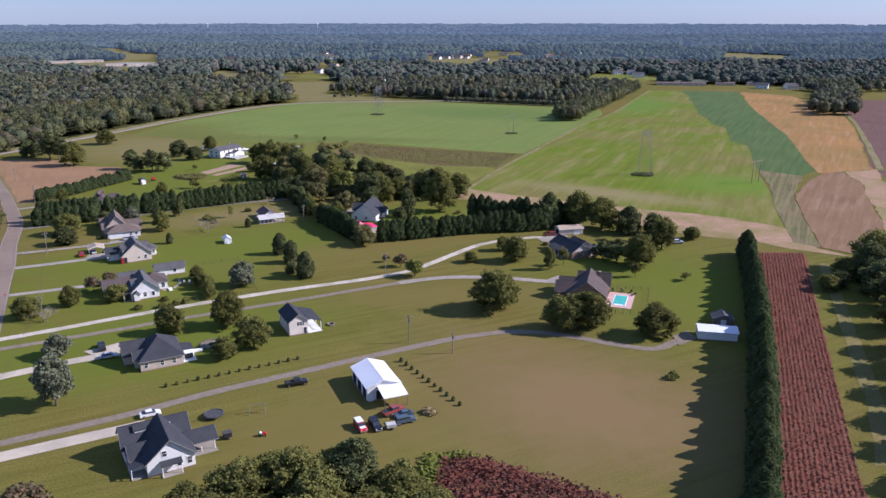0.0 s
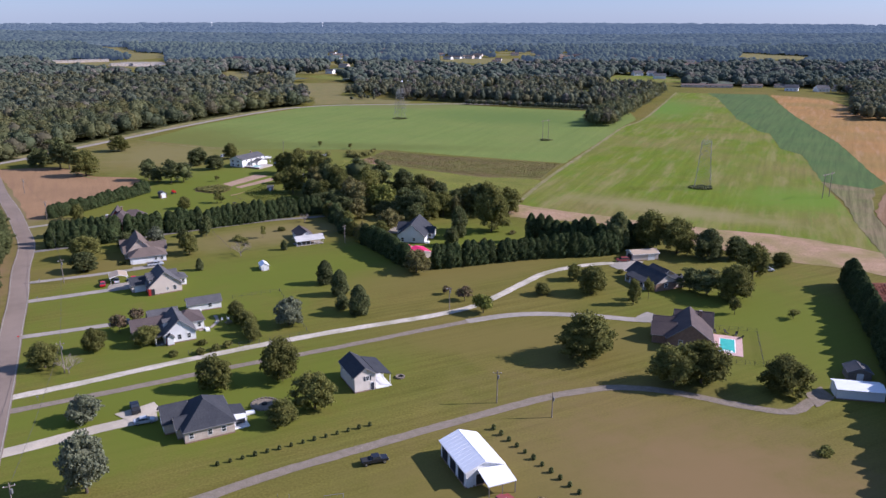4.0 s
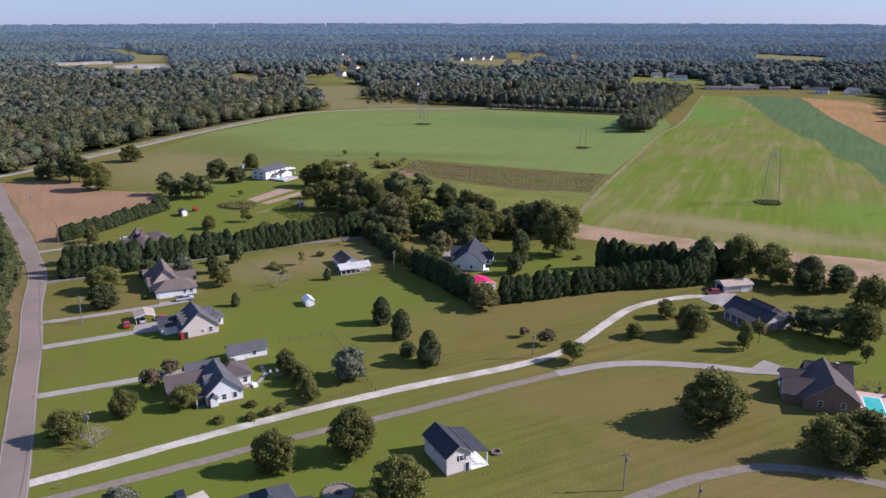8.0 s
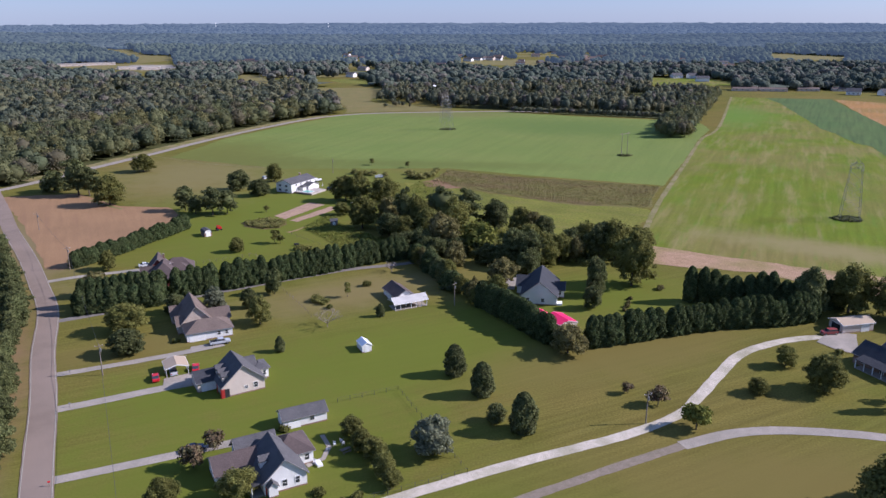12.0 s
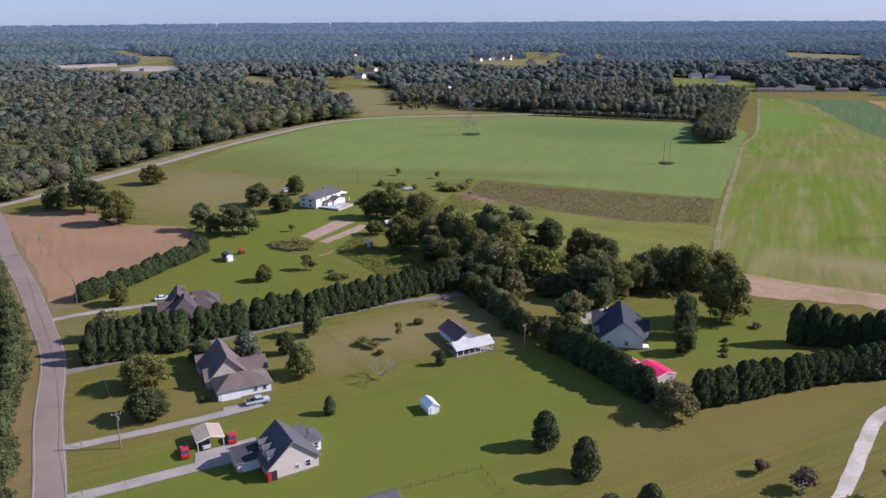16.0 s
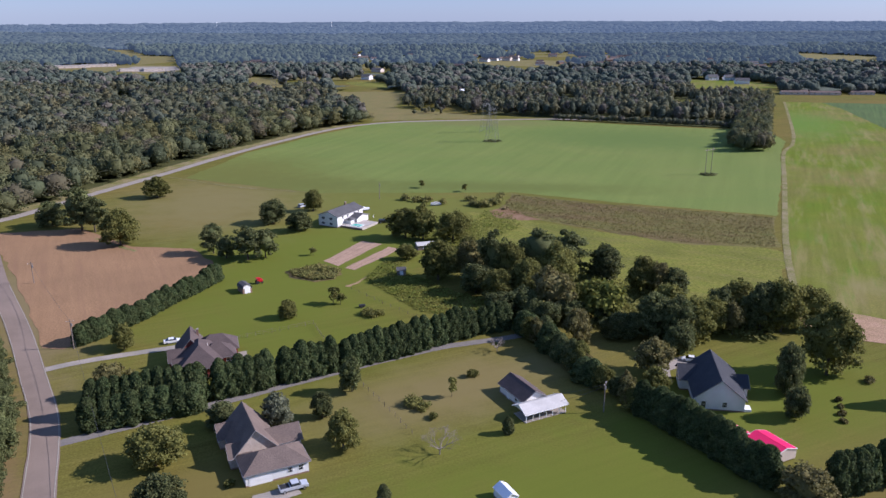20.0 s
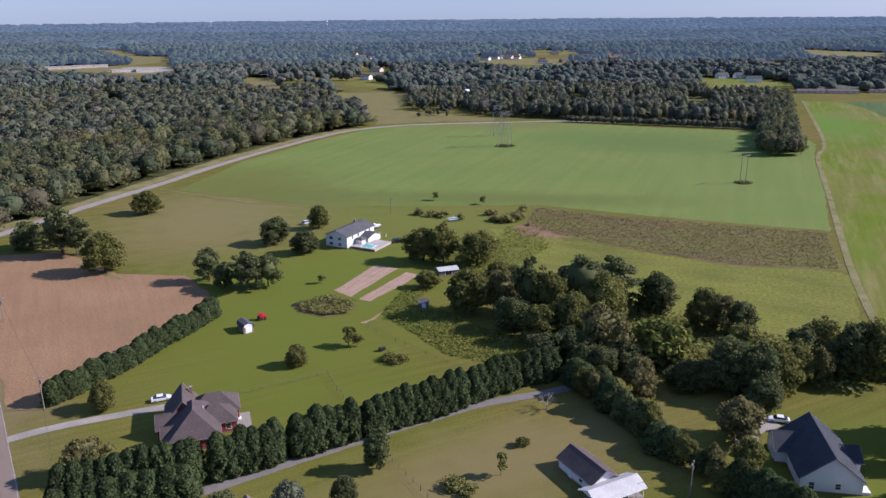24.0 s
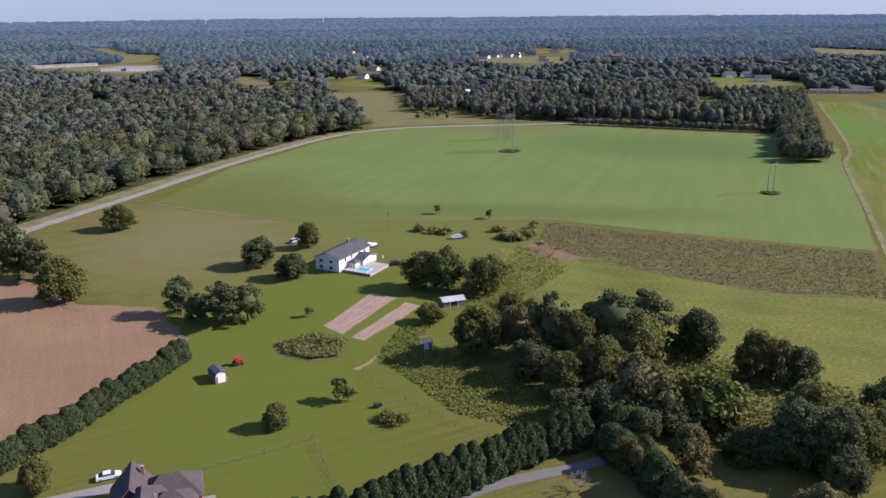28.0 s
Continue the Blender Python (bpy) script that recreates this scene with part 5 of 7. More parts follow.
M["charcoal"] = material("charcoal_shingle", (0.040, 0.042, 0.048), (0.052, 0.053, 0.058), 3, 0.25, rough=0.8, detail=0.22, spec=0.12)
M["grey_shingle"] = material("grey_shingle", (0.105, 0.10, 0.10), (0.08, 0.078, 0.08), 3, 0.25, rough=0.85, detail=0.22, spec=0.12)
M["brown_shingle"] = material("brown_shingle", (0.105, 0.08, 0.072), (0.082, 0.064, 0.06), 3, 0.25, rough=0.85, detail=0.22, spec=0.12)
M["tan_shingle"] = material("tan_shingle", (0.16, 0.122, 0.10), (0.125, 0.096, 0.08), 3, 0.25, rough=0.85, detail=0.2, spec=0.12)
M["fascia"] = material("weathered_fascia", (0.24, 0.23, 0.22), (0.19, 0.18, 0.175), 1, 0.1, rough=0.6, detail=0.08, bump=0)
M["deck"] = material("weathered_deck_boards", (0.42, 0.37, 0.32), (0.33, 0.29, 0.25), 0.8, 0.12, rough=0.8, detail=0.2, stretch=(0, 6))
DARK_ROOFS = [M["charcoal"], M["grey_shingle"], M["brown_shingle"], M["tan_shingle"]]
M["white_metal"] = material("white_ribbed_metal", (0.78, 0.78, 0.80), (0.72, 0.72, 0.74), 4, 0.3, rough=0.4, detail=0.04, bump=0.1)
M["silver_metal"] = material("silver_metal_roof", (0.50, 0.475, 0.44), (0.40, 0.38, 0.35), 4, 0.5, rough=0.5, metal=0.0, detail=0.08, bump=0.1)
M["tan_metal"] = material("tan_metal_roof", (0.42, 0.32, 0.22), (0.37, 0.285, 0.20), 4, 0.3, rough=0.5, detail=0.05, bump=0.1)
M["pink_metal"] = material("raspberry_red_metal_roof", (0.80, 0.022, 0.12), (0.72, 0.02, 0.11), 4, 0.3, rough=0.45, detail=0.05, bump=0.1)
M["glass"] = material("window_glass", (0.03, 0.035, 0.042), (0.045, 0.05, 0.055), 1, 0.3, rough=0.08, spec=0.6, detail=0.05, bump=0)
M["dark"] = material("black_and_painted_shade", (0.02, 0.02, 0.022), (0.03, 0.03, 0.03), 1, 0.3, detail=0.1, bump=0)
M["shutter"] = material("dark_shutter", (0.035, 0.04, 0.055), (0.045, 0.045, 0.06), 1, 0.1, rough=0.6, bump=0)
M["reddoor"] = material("red_painted_wood", (0.35, 0.03, 0.025), (0.3, 0.03, 0.025), 1, 0.1, rough=0.5, bump=0)
M["wood"] = material("weathered_wood", (0.20, 0.165, 0.135), (0.15, 0.125, 0.10), 0.6, 0.08)
M["polewood"] = material("pole_wood", (0.24, 0.20, 0.165), (0.18, 0.15, 0.12), 0.6, 0.08)
M["steel"] = material("galvanised_steel", (0.20, 0.20, 0.19), (0.15, 0.15, 0.145), 0.8, 0.1, rough=0.6, metal=0.1, detail=0.1, bump=0)
M["cable"] = material("dark_cable", (0.05, 0.05, 0.05), (0.07, 0.07, 0.07), 1, 0.1, bump=0)
M["pinkdeck"] = material("pinkish_pool_deck", (0.55, 0.36, 0.31), (0.48, 0.31, 0.27), 2, 0.2, detail=0.1)
M["poolwater"] = material("pool_water", (0.05, 0.37, 0.30), (0.08, 0.45, 0.36), 1.5, 0.3, rough=0.08, spec=0.3, detail=0.08, bump=0.05)
M["tyre"] = material("tyre_rubber", (0.02, 0.02, 0.02), (0.03, 0.03, 0.03), 0.2, 0.05, bump=0)
M["chrome"] = material("light_alloy", (0.5, 0.5, 0.5), (0.45, 0.45, 0.45), 0.2, 0.05, rough=0.3, metal=0.8, bump=0)
M["lamp_red"] = material("red_lens", (0.4, 0.02, 0.02), (0.35, 0.02, 0.02), 0.2, 0.05, rough=0.2, bump=0)
M["lamp_clear"] = material("clear_lens", (0.7, 0.7, 0.7), (0.65, 0.65, 0.65), 0.2, 0.05, rough=0.1, bump=0)


def paint(name, c):
    key = "paint_" + name
    if key not in M:
        M[key] = material(key, c, tuple(v * 0.9 for v in c), 0.6, 0.05, rough=0.25, spec=0.6, detail=0.03, bump=0)
    return M[key]


# ---- buildings ----
SIDE = {"S": 0, "E": 90, "N": 180, "W": 270}
CACHE = {}


def thing(name, label, category, x, y, yaw, group="", z=0.0, size=1.0):
    ob = new(name)
    ob.matrix_basis = pose(x, y, z, 0, 0, yaw) @ Matrix.Diagonal((size, size, size, 1))
    return tagged(ob, label, category, group)


class Wing:
    """A block of a building with its own roof, in the building's frame: centre, size, eaves height."""

    def __init__(self, root, x, y, lx, ly, h, roof, rise, wall, cover, over=0.45, z0=-0.1, walls=True):
        self.root, self.x, self.y, self.lx, self.ly, self.h = root, x, y, lx, ly, h
        hx, hy = lx / 2, ly / 2
        along = 'y' if roof == 'gy' else 'x'
        half, ln = (hx, hy) if along == 'y' else (hy, hx)
        at = Matrix.Translation((x, y, 0))
        if walls:
            prof = [(-half, z0), (half, z0), (half, h)] + ([(0, h + rise)] if roof in ('gx', 'gy') else []) + [(-half, h)]
            part("wall", prism(prof, along, -ln, ln), wall, root, m=at)
            part("foundation", prism([(-half - .04, -0.1), (half + .04, -0.1), (half + .04, 0.3), (-half - .04, 0.3)], along, -ln - .04, ln + .04), M["brownbrick"], root, m=at)
        if roof in ('gx', 'gy'):
            s, t = rise / half, 0.16
            e = half + over
            ze = h - over * s + 0.02
            prof = [(-e, ze), (0, h + rise + 0.02), (e, ze), (e, ze + t), (0, h + rise + 0.02 + t), (-e, ze + t)]
            rf = part("roof", prism(prof, along, -ln - over, ln + over), cover, root, m=at)
            part("ridge_cap", prism([(-0.14, -0.02), (0, 0.05), (0.14, -0.02)], along, -ln - over, ln + over), cover, rf, m=Matrix.Translation((0, 0, h + rise + t)))
            for sgn in (-1, 1):
                lo = sgn * (ln + over + 0.003)
                prof = [(-e - .01, ze - .06), (0, h + rise - .05), (e + .01, ze - .06), (e + .01, ze + t + .015), (0, h + rise + t + .03), (-e - .01, ze + t + .015)]
                part("rake_board", prism(prof, along, min(lo, lo + sgn * .05), max(lo, lo + sgn * .05)), M["fascia"] if cover in DARK_ROOFS else M["trim"], rf)
            for sgn in (-1, 1):
                u = sgn * (e + 0.035)
                prof = [(u - .03, ze - 0.02), (u + .03, ze - 0.02), (u + .03, ze + 0.14), (u - .03, ze + 0.14)]
                part("gutter", prism(prof, along, -ln - over, ln + over), M["fascia"] if cover in DARK_ROOFS else M["trim"], rf)
        elif roof == 'hip':
            bm = bmesh.new()
            ex, ey = hx + over, hy + over
            low = [bm.verts.new((sx * ex, sy * ey, h)) for sx, sy in ((-1, -1), (1, -1), (1, 1), (-1, 1))]
            up = [bm.verts.new((sx * ex, sy * ey, h + .18)) for sx, sy in ((-1, -1), (1, -1), (1, 1), (-1, 1))]
            if lx >= ly:
                d = max(ex - ey, 0.05)
                r0, r1 = bm.verts.new((-d, 0, h + rise)), bm.verts.new((d, 0, h + rise))
                fs = [(up[0], up[1], r1, r0), (up[1], up[2], r1), (up[2], up[3], r0, r1), (up[3], up[0], r0)]
            else:
                d = max(ey - ex, 0.05)
                r0, r1 = bm.verts.new((0, -d, h + rise)), bm.verts.new((0, d, h + rise))
                fs = [(up[0], up[1], r0), (up[1], up[2], r1, r0), (up[2], up[3], r1), (up[3], up[0], r0, r1)]
            bm.faces.new(low[::-1])
            for i in range(4):
                bm.faces.new((low[i], low[(i + 1) % 4], up[(i + 1) % 4], up[i]))
            for f in fs:
                bm.faces.new(f)
            rf = part("roof", bm, cover, root, m=at)
            bm = bmesh.new()
            for sx, sy, wx, wy in ((0, -ey, ex, .03), (0, ey, ex, .03), (-ex, 0, .03, ey), (ex, 0, .03, ey)):
                add_box(bm, sx - wx - (.04 if wx < .1 else 0), sx + wx + (.04 if wx < .1 else 0), sy - wy - (.04 if wy < .1 else 0), sy + wy + (.04 if wy < .1 else 0), h - .03, h + .15)
            part("gutter", bm, M["fascia"] if cover in DARK_ROOFS else M["trim"], rf)

    def on(self, side, u, z):
        """The pose of something fixed to a wall: u metres along it from its middle, z up."""
        hx, hy = self.lx / 2, self.ly / 2
        p = {"S": (u, -hy), "N": (-u, hy), "E": (hx, u), "W": (-hx, -u)}[side]
        return pose(self.x + p[0], self.y + p[1], z, 0, 0, SIDE[side])

    def window(self, side, u, z=1.0, w=1.0, h=1.4, shutters=False):
        key = ("window", w, h)
        if key not in CACHE:
            bm = bmesh.new()
            add_box(bm, -w / 2 - .09, w / 2 + .09, -.07, .02, -.09, 0)
            add_box(bm, -w / 2 - .09, w / 2 + .09, -.07, .02, h, h + .09)
            for s in (-1, 1):
                add_box(bm, min(s * w / 2, s * (w / 2 + .09)), max(s * w / 2, s * (w / 2 + .09)), -.07, .02, 0, h)
            add_box(bm, -w / 2, w / 2, -.05, .0, h / 2 - .03, h / 2 + .03)
            fr = bm_mesh("window", bm, M["trim"])
            pn = bm_mesh("pane", box(-w / 2, w / 2, -.02, .01, 0, h), M["glass"])
            CACHE[key] = fr, pn
        fr, pn = CACHE[key]
        ob = put_mesh("window", fr, None, self.root, m=self.on(side, u, z))
        put_mesh("pane", pn, None, ob)
        if shutters:
            for s in (-1, 1):
                c = s * (w / 2 + .33)
                part("shutter", box(c - .2, c + .2, -.05, .01, -.05, h + .05), M["shutter"], ob)
        return ob

    def door(self, side, u, w=0.95, h=2.05, mat=None):
        ob = part("door", box(-w / 2, w / 2, -.05, .02, 0.05, h), mat or M["trim"], self.root, m=self.on(side, u, 0))
        part("door_frame", prism([(-w / 2 - .1, 0), (-w / 2, 0), (-w / 2, h + .02), (w / 2, h + .02), (w / 2, 0), (w / 2 + .1, 0), (w / 2 + .1, h + .12), (-w / 2 - .1, h + .12)], 'y', -.08, .02), M["trim"], ob)
        part("door_handle", box(w / 2 - .14, w / 2 - .08, -.11, -.05, .95, 1.1), M["chrome"], ob)
        return ob

    def garage_door(self, side, u, w=2.7, h=2.2, mat=None, is_open=False):
        m = self.on(side, u, 0)
        if is_open:
            # No hole in the wall: a dark panel carries the bay's shade as colour.
            ob = part("door_opening", box(-w / 2, w / 2, -.03, .02, 0.02, h), M["dark"], self.root, m=m)
        else:
            bm = bmesh.new()
            for i in range(4):
                add_box(bm, -w / 2, w / 2, -.05, .02, .02 + i * h / 4, (i + 1) * h / 4 - .02)
            ob = part("garage_door", bm, mat or M["trim"], self.root, m=m)
        part("door_frame", prism([(-w / 2 - .12, 0), (-w / 2, 0), (-w / 2, h + .02), (w / 2, h + .02), (w / 2, 0), (w / 2 + .12, 0), (w / 2 + .12, h + .14), (-w / 2 - .12, h + .14)], 'y', -.07, .02), M["trim"], ob)
        return ob


def lean_roof(root, x0, x1, y0, y1, z0, z1, cover, t=0.14):
    """A sloped roof slab: height z0 along y0, z1 along y1."""
    return part("porch_roof", prism([(y0, z0), (y1, z1), (y1, z1 + t), (y0, z0 + t)], 'x', x0, x1), cover, root)


def lean_roof_x(root, x0, x1, y0, y1, z0, z1, cover, t=0.14):
    return part("porch_roof", prism([(x0, z0), (x1, z1), (x1, z1 + t), (x0, z0 + t)], 'y', y0, y1), cover, root)


def posts(root, spots, h, w=0.16, mat=None, name="porch_post"):
    for x, y in spots:
        part(name, box(x - w / 2, x + w / 2, y - w / 2, y + w / 2, 0, h), mat or M["trim"], root)


def slab(root, x0, x1, y0, y1, z=0.18, mat=None, name="porch_floor"):
    part(name, box(x0, x1, y0, y1, -0.05, z, 0.03), mat or M["concrete"], root)


def chimney(root, x, y, z0, z1, w=0.7):
    ob = part("chimney", box(x - w / 2, x + w / 2, y - w / 2, y + w / 2, z0, z1), M["brownbrick"], root)
    part("chimney_cap", box(x - w / 2 - .08, x + w / 2 + .08, y - w / 2 - .08, y + w / 2 + .08, z1, z1 + .12), M["concrete"], ob)


def vent_pipe(root, x, y, z):
    part("vent_pipe", tube((x, y, z - .4), (x, y, z + .45), 0.06), M["trim"], root)


def dormer(root, x, y, z, yaw, w, wall, cover):
    d = part("dormer", prism([(-w / 2, -1.0), (w / 2, -1.0), (w / 2, .8), (0, .8 + w * .45), (-w / 2, .8)], 'y', 0, 2.2), wall, root, m=pose(x, y, z, 0, 0, yaw))
    e = w / 2 + .2
    part("dormer_roof", prism([(-e, .68), (0, .84 + w * .45), (e, .68), (e, .8), (0, .96 + w * .45), (-e, .8)], 'y', -.25, 2.4), cover, d)
    part("pane", box(-w * .28, w * .28, -.03, .0, -.1, .65), M["glass"], d)


# white farmhouse with charcoal roof
r = thing("house", "white farmhouse with steep charcoal gables and a side porch", "house", -53.5, 139.2, 32)
w = Wing(r, 0.6, -1.8, 9.4, 12.0, 3.3, 'gy', 4.0, M["white"], M["charcoal"])
w.window("S", -1.2, 3.9, 0.9, 1.2)
w.window("S", 1.6, 1.0, 1.0, 1.5)
w.window("S", 3.6, 1.0, 0.9, 1.5)
w.window("E", -3, 1.0)
lean_roof(r, -1.6, 2.6, -9.5, -7.7, 2.5, 2.9, M["charcoal"])
posts(r, [(-1.4, -9.3), (2.4, -9.3)], 2.5)
slab(r, -1.6, 2.6, -9.5, -7.8)
w2 = Wing(r, -0.6, 4.0, 13.4, 7.6, 3.3, 'gx', 3.2, M["white"], M["charcoal"])
w2.garage_door("W", -1.5, 2.6)
w2.window("E", 0, 1.0)
w3 = Wing(r, -5.0, -1.6, 3.2, 5.4, 3.0, 'gx', 1.9, M["white"], M["charcoal"])
w3.window("W", 0, 1.0)
lean_roof_x(r, -7.2, -4.0, -7.4, 0.4, 2.5, 3.3, M["charcoal"])
posts(r, [(-7.0, -7.2), (-7.0, -3.5), (-7.0, 0.1)], 2.5)
slab(r, -7.2, -4.0, -7.4, 0.4)
Wing(r, 7.4, -0.8, 6.6, 5.6, 2.8, 'gx', 1.5, M["white"], M["charcoal"], walls=False)
posts(r, [(10.4, -3.3), (10.4, 1.7), (7.6, -3.3)], 2.8)
slab(r, 5.4, 10.8, -4.4, 2.0)
dormer(r, -4.6, 3.2, 5.0, -90, 1.8, M["white"], M["charcoal"])
vent_pipe(r, 2.5, 1.5, 6.0)

# brick house with a dark hip roof
r = thing("house", "pale brick ranch house with a dark grey hip roof", "house", -73.4, 186.2, 30)
w = Wing(r, 0.6, -0.4, 10.8, 13.0, 2.8, 'hip', 4.4, M["palebrick"], M["charcoal"])
for u in (-4, 0, 3):
    w.window("S", u, 1.0, 0.9, 1.3)
w2 = Wing(r, -5.4, 2.8, 5.4, 7.4, 2.8, 'gx', 2.6, M["palebrick"], M["charcoal"])
w2.garage_door("W", 0, 4.6)
w3 = Wing(r, -4.4, -2.2, 3.0, 4.0, 2.8, 'gx', 1.6, M["palebrick"], M["charcoal"])
w3.window("W", 0, 1.0)
lean_roof_x(r, 6.0, 9.4, -3.8, 1.2, 3.0, 2.4, M["charcoal"])
lean_roof(r, 6.2, 9.0, -5.6, -3.8, 2.3, 2.5, M["white_metal"])
posts(r, [(9.1, -5.4), (9.1, -1.4), (9.1, 1.0), (6.4, -5.4)], 2.3)
slab(r, 6.0, 9.6, -5.8, 1.3, 0.2, M["trim"])
part("screen", box(6.3, 9.0, -3.9, -3.84, 0.2, 2.3), M["glass"], r)
slab(r, 9.6, 12.2, -0.6, 0.6, 0.6, M["trim"], "deck_step")

# small two-storey outbuilding with a covered side
r = thing("guest_house", "small cream two-storey cottage with grey roof and side porch", "cottage", -40.0, 208.6, 29)
w = Wing(r, -0.6, 0.3, 5.6, 10.4, 4.4, 'gy', 1.9, M["cream"], M["charcoal"], over=0.4)
w.window("S", 0.6, 2.9, 0.9, 1.1, True)
for u in (-3.2, 0, 3.2):
    w.window("W", u, 3.0, 0.8, 1.0)
w.door("S", 1.9, 0.9, 2.05, M["shutter"])
lean_roof_x(r, 2.3, 6.4, -5.1, 5.7, 4.5, 3.3, M["charcoal"])
posts(r, [(6.1, -4.8), (6.1, 0), (6.1, 5.4)], 3.3)
slab(r, 2.2, 6.4, -5.0, 5.5, 0.25, M["trim"])
for k in range(9):
    part("rail_post", box(5.35, 5.43, -4.3 + k * 1.1, -4.22 + k * 1.1, .25, 1.2), M["trim"], r)
part("rail", box(5.34, 5.44, -4.5, 5.2, 1.15, 1.25), M["trim"], r)

# white metal barn
r = thing("barn", "white metal barn with open bays and a lean-to", "barn", -11.8, 171.2, 25)
w = Wing(r, 0, 0, 8.2, 12.6, 3.7, 'gy', 1.5, M["white"], M["white_metal"], over=0.35)
for u in (-4.1, 0, 4.1):
    w.garage_door("W", u, 3.0, 3.0, is_open=True)
w.door("S", -3.2, 1.0, 2.1, M["trim"])
w.garage_door("S", -0.6, 2.6, 2.6, is_open=True)
lean_roof(r, -1.6, 4.5, -11.4, -6.1, 2.7, 3.6, M["white_metal"])
posts(r, [(-1.4, -11.2), (1.5, -11.2), (4.3, -11.2)], 2.7, 0.14, M["wood"])
for k in range(11):
    part("roof_rib", prism([(-4.5, 3.73), (0, 5.395), (4.5, 3.73), (4.5, 3.77), (0, 5.44), (-4.5, 3.77)], 'y', -6 + k * 1.2 - .02, -6 + k * 1.2 + .02), M["white_metal"], r)

# white house with cross gables
r = thing("house", "white gabled house with grey-brown roof on green lawn", "house", -99.6, 238.6, 30)
w = Wing(r, 0.6, -2.4, 8.6, 11.0, 3.0, 'gy', 3.9, M["white"], M["grey_shingle"])
w.window("S", 2.4, 1.0, 0.9, 1.4)
w.window("S", -.2, 1.0, 1.0, 1.4)
w.door("S", -3.6, 0.95, 2.05, M["reddoor"])
wb = Wing(r, -2.2, -8.4, 1.8, 1.6, 2.4, 'gy', 0.9, M["white"], M["grey_shingle"], 0.25)
w2 = Wing(r, -7.0, 2.6, 8.6, 7.4, 2.8, 'gx', 2.2, M["white"], M["brown_shingle"])
w2.window("W", 0, 1.0)
w3 = Wing(r, 4.6, 3.2, 8.0, 8.2, 2.9, 'hip', 2.6, M["white"], M["brown_shingle"])
w3.window("E", -2, 1.0)
w3.window("S", 2.6, 1.0)
w4 = Wing(r, -2.0, 5.6, 8.0, 6.4, 3.0, 'gx', 3.0, M["white"], M["grey_shingle"])
dormer(r, -3.2, -3.0, 4.4, -90, 1.7, M["white"], M["grey_shingle"])
lean_roof_x(r, -6.2, -3.4, -7.8, -1.2, 2.3, 3.0, M["grey_shingle"])
posts(r, [(-6.0, -7.6), (-6.0, -4.5), (-6.0, -1.5)], 2.3)
slab(r, -6.2, -3.4, -7.8, -1.2)
slab(r, 8.6, 9.8, -3.4, -1.2, 0.5, M["trim"], "steps")

# long shed behind it
r = thing("shed", "long white outbuilding with a grey shingle roof", "shed", -97.6, 259.0, 29)
w = Wing(r, 0, 0, 10.2, 4.6, 2.5, 'gx', 1.5, M["white"], M["grey_shingle"], 0.35)
w.garage_door("S", -2.6, 2.6)
w.window("S", 1.6, 1.0)
w.window("E", 0, 1.0, 0.9, 1.1)

# beige gabled house
r = thing("house", "beige gabled house with dark roof, dormers and red porch", "house", -118.2, 276.4, 33)
w = Wing(r, 0.4, -0.6, 10.6, 9.6, 3.0, 'gy', 4.6, M["beige"], M["grey_shingle"])
w.window("S", 0.6, 1.2, 0.8, 0.8)
w.window("S", 3.0, 1.0)
part("porch_wall", box(-5.2, -4.4, -5.6, -5.44, 0, 2.3), M["reddoor"], r)
# Dark panel on the wall, the porch's shade put into its colour.
part("porch_opening", box(-4.4, -3.2, -5.5, -5.42, 0, 2.2), M["dark"], r)
posts(r, [(-5.3, -5.4), (-5.3, -2)], 2.6, 0.2, M["reddoor"])
for k in range(3):
    dormer(r, -4.4, -3.4 + k * 2.6, 4.3, -90, 1.5, M["beige"], M["grey_shingle"])
w2 = Wing(r, 6.6, 2.6, 3.8, 5.0, 2.8, 'hip', 1.3, M["white"], M["grey_shingle"])
w2.window("S", 0.8, 1.0, 0.8, 1.2)
w2.window("E", 0, 1.0)
w3 = Wing(r, 3.6, 4.0, 4.2, 6.6, 3.0, 'gx', 2.2, M["beige"], M["grey_shingle"])
w4 = Wing(r, -6.6, 3.6, 5.6, 6.0, 2.7, 'gx', 1.8, M["beige"], M["charcoal"])
w4.garage_door("S", 0, 3.6)

# open carport
r = thing("carport", "open carport with a tan metal roof", "carport", -136.4, 283.6, 29)
Wing(r, 0, 0, 5.6, 6.0, 2.3, 'gy', 0.8, M["beige"], M["tan_metal"], 0.15, walls=False)
posts(r, [(x, y) for x in (-2.7, 2.7) for y in (-2.9, 0, 2.9)], 2.35, 0.1, M["trim"])

# tan-roofed house with white garage
r = thing("house", "tan-roofed hip house with a long white garage wing", "house", -141.4, 312.4, 27.5)
w = Wing(r, 2.8, -6.2, 12.8, 7.6, 2.6, 'hip', 2.6, M["white"], M["tan_shingle"])
w.garage_door("S", -3.4, 4.4, 2.1)
w.window("S", 2.6, 1.0, 0.9, 1.1)
w.window("S", 4.8, 1.0, 0.9, 1.1)
w2 = Wing(r, 0.4, 4.2, 9.0, 13.0, 2.9, 'gy', 4.9, M["palebrick"], M["tan_shingle"])
w2.window("W", 3.5, 1.0)
w2.window("N", 0, 1.0)
w3 = Wing(r, -3.0, -0.6, 4.2, 3.6, 2.9, 'gx', 2.0, M["palebrick"], M["tan_shingle"])
w3.window("W", 0, 1.0)
w5 = Wing(r, -3.6, 8.4, 4.2, 4.0, 2.9, 'gx', 2.2, M["palebrick"], M["tan_shingle"])
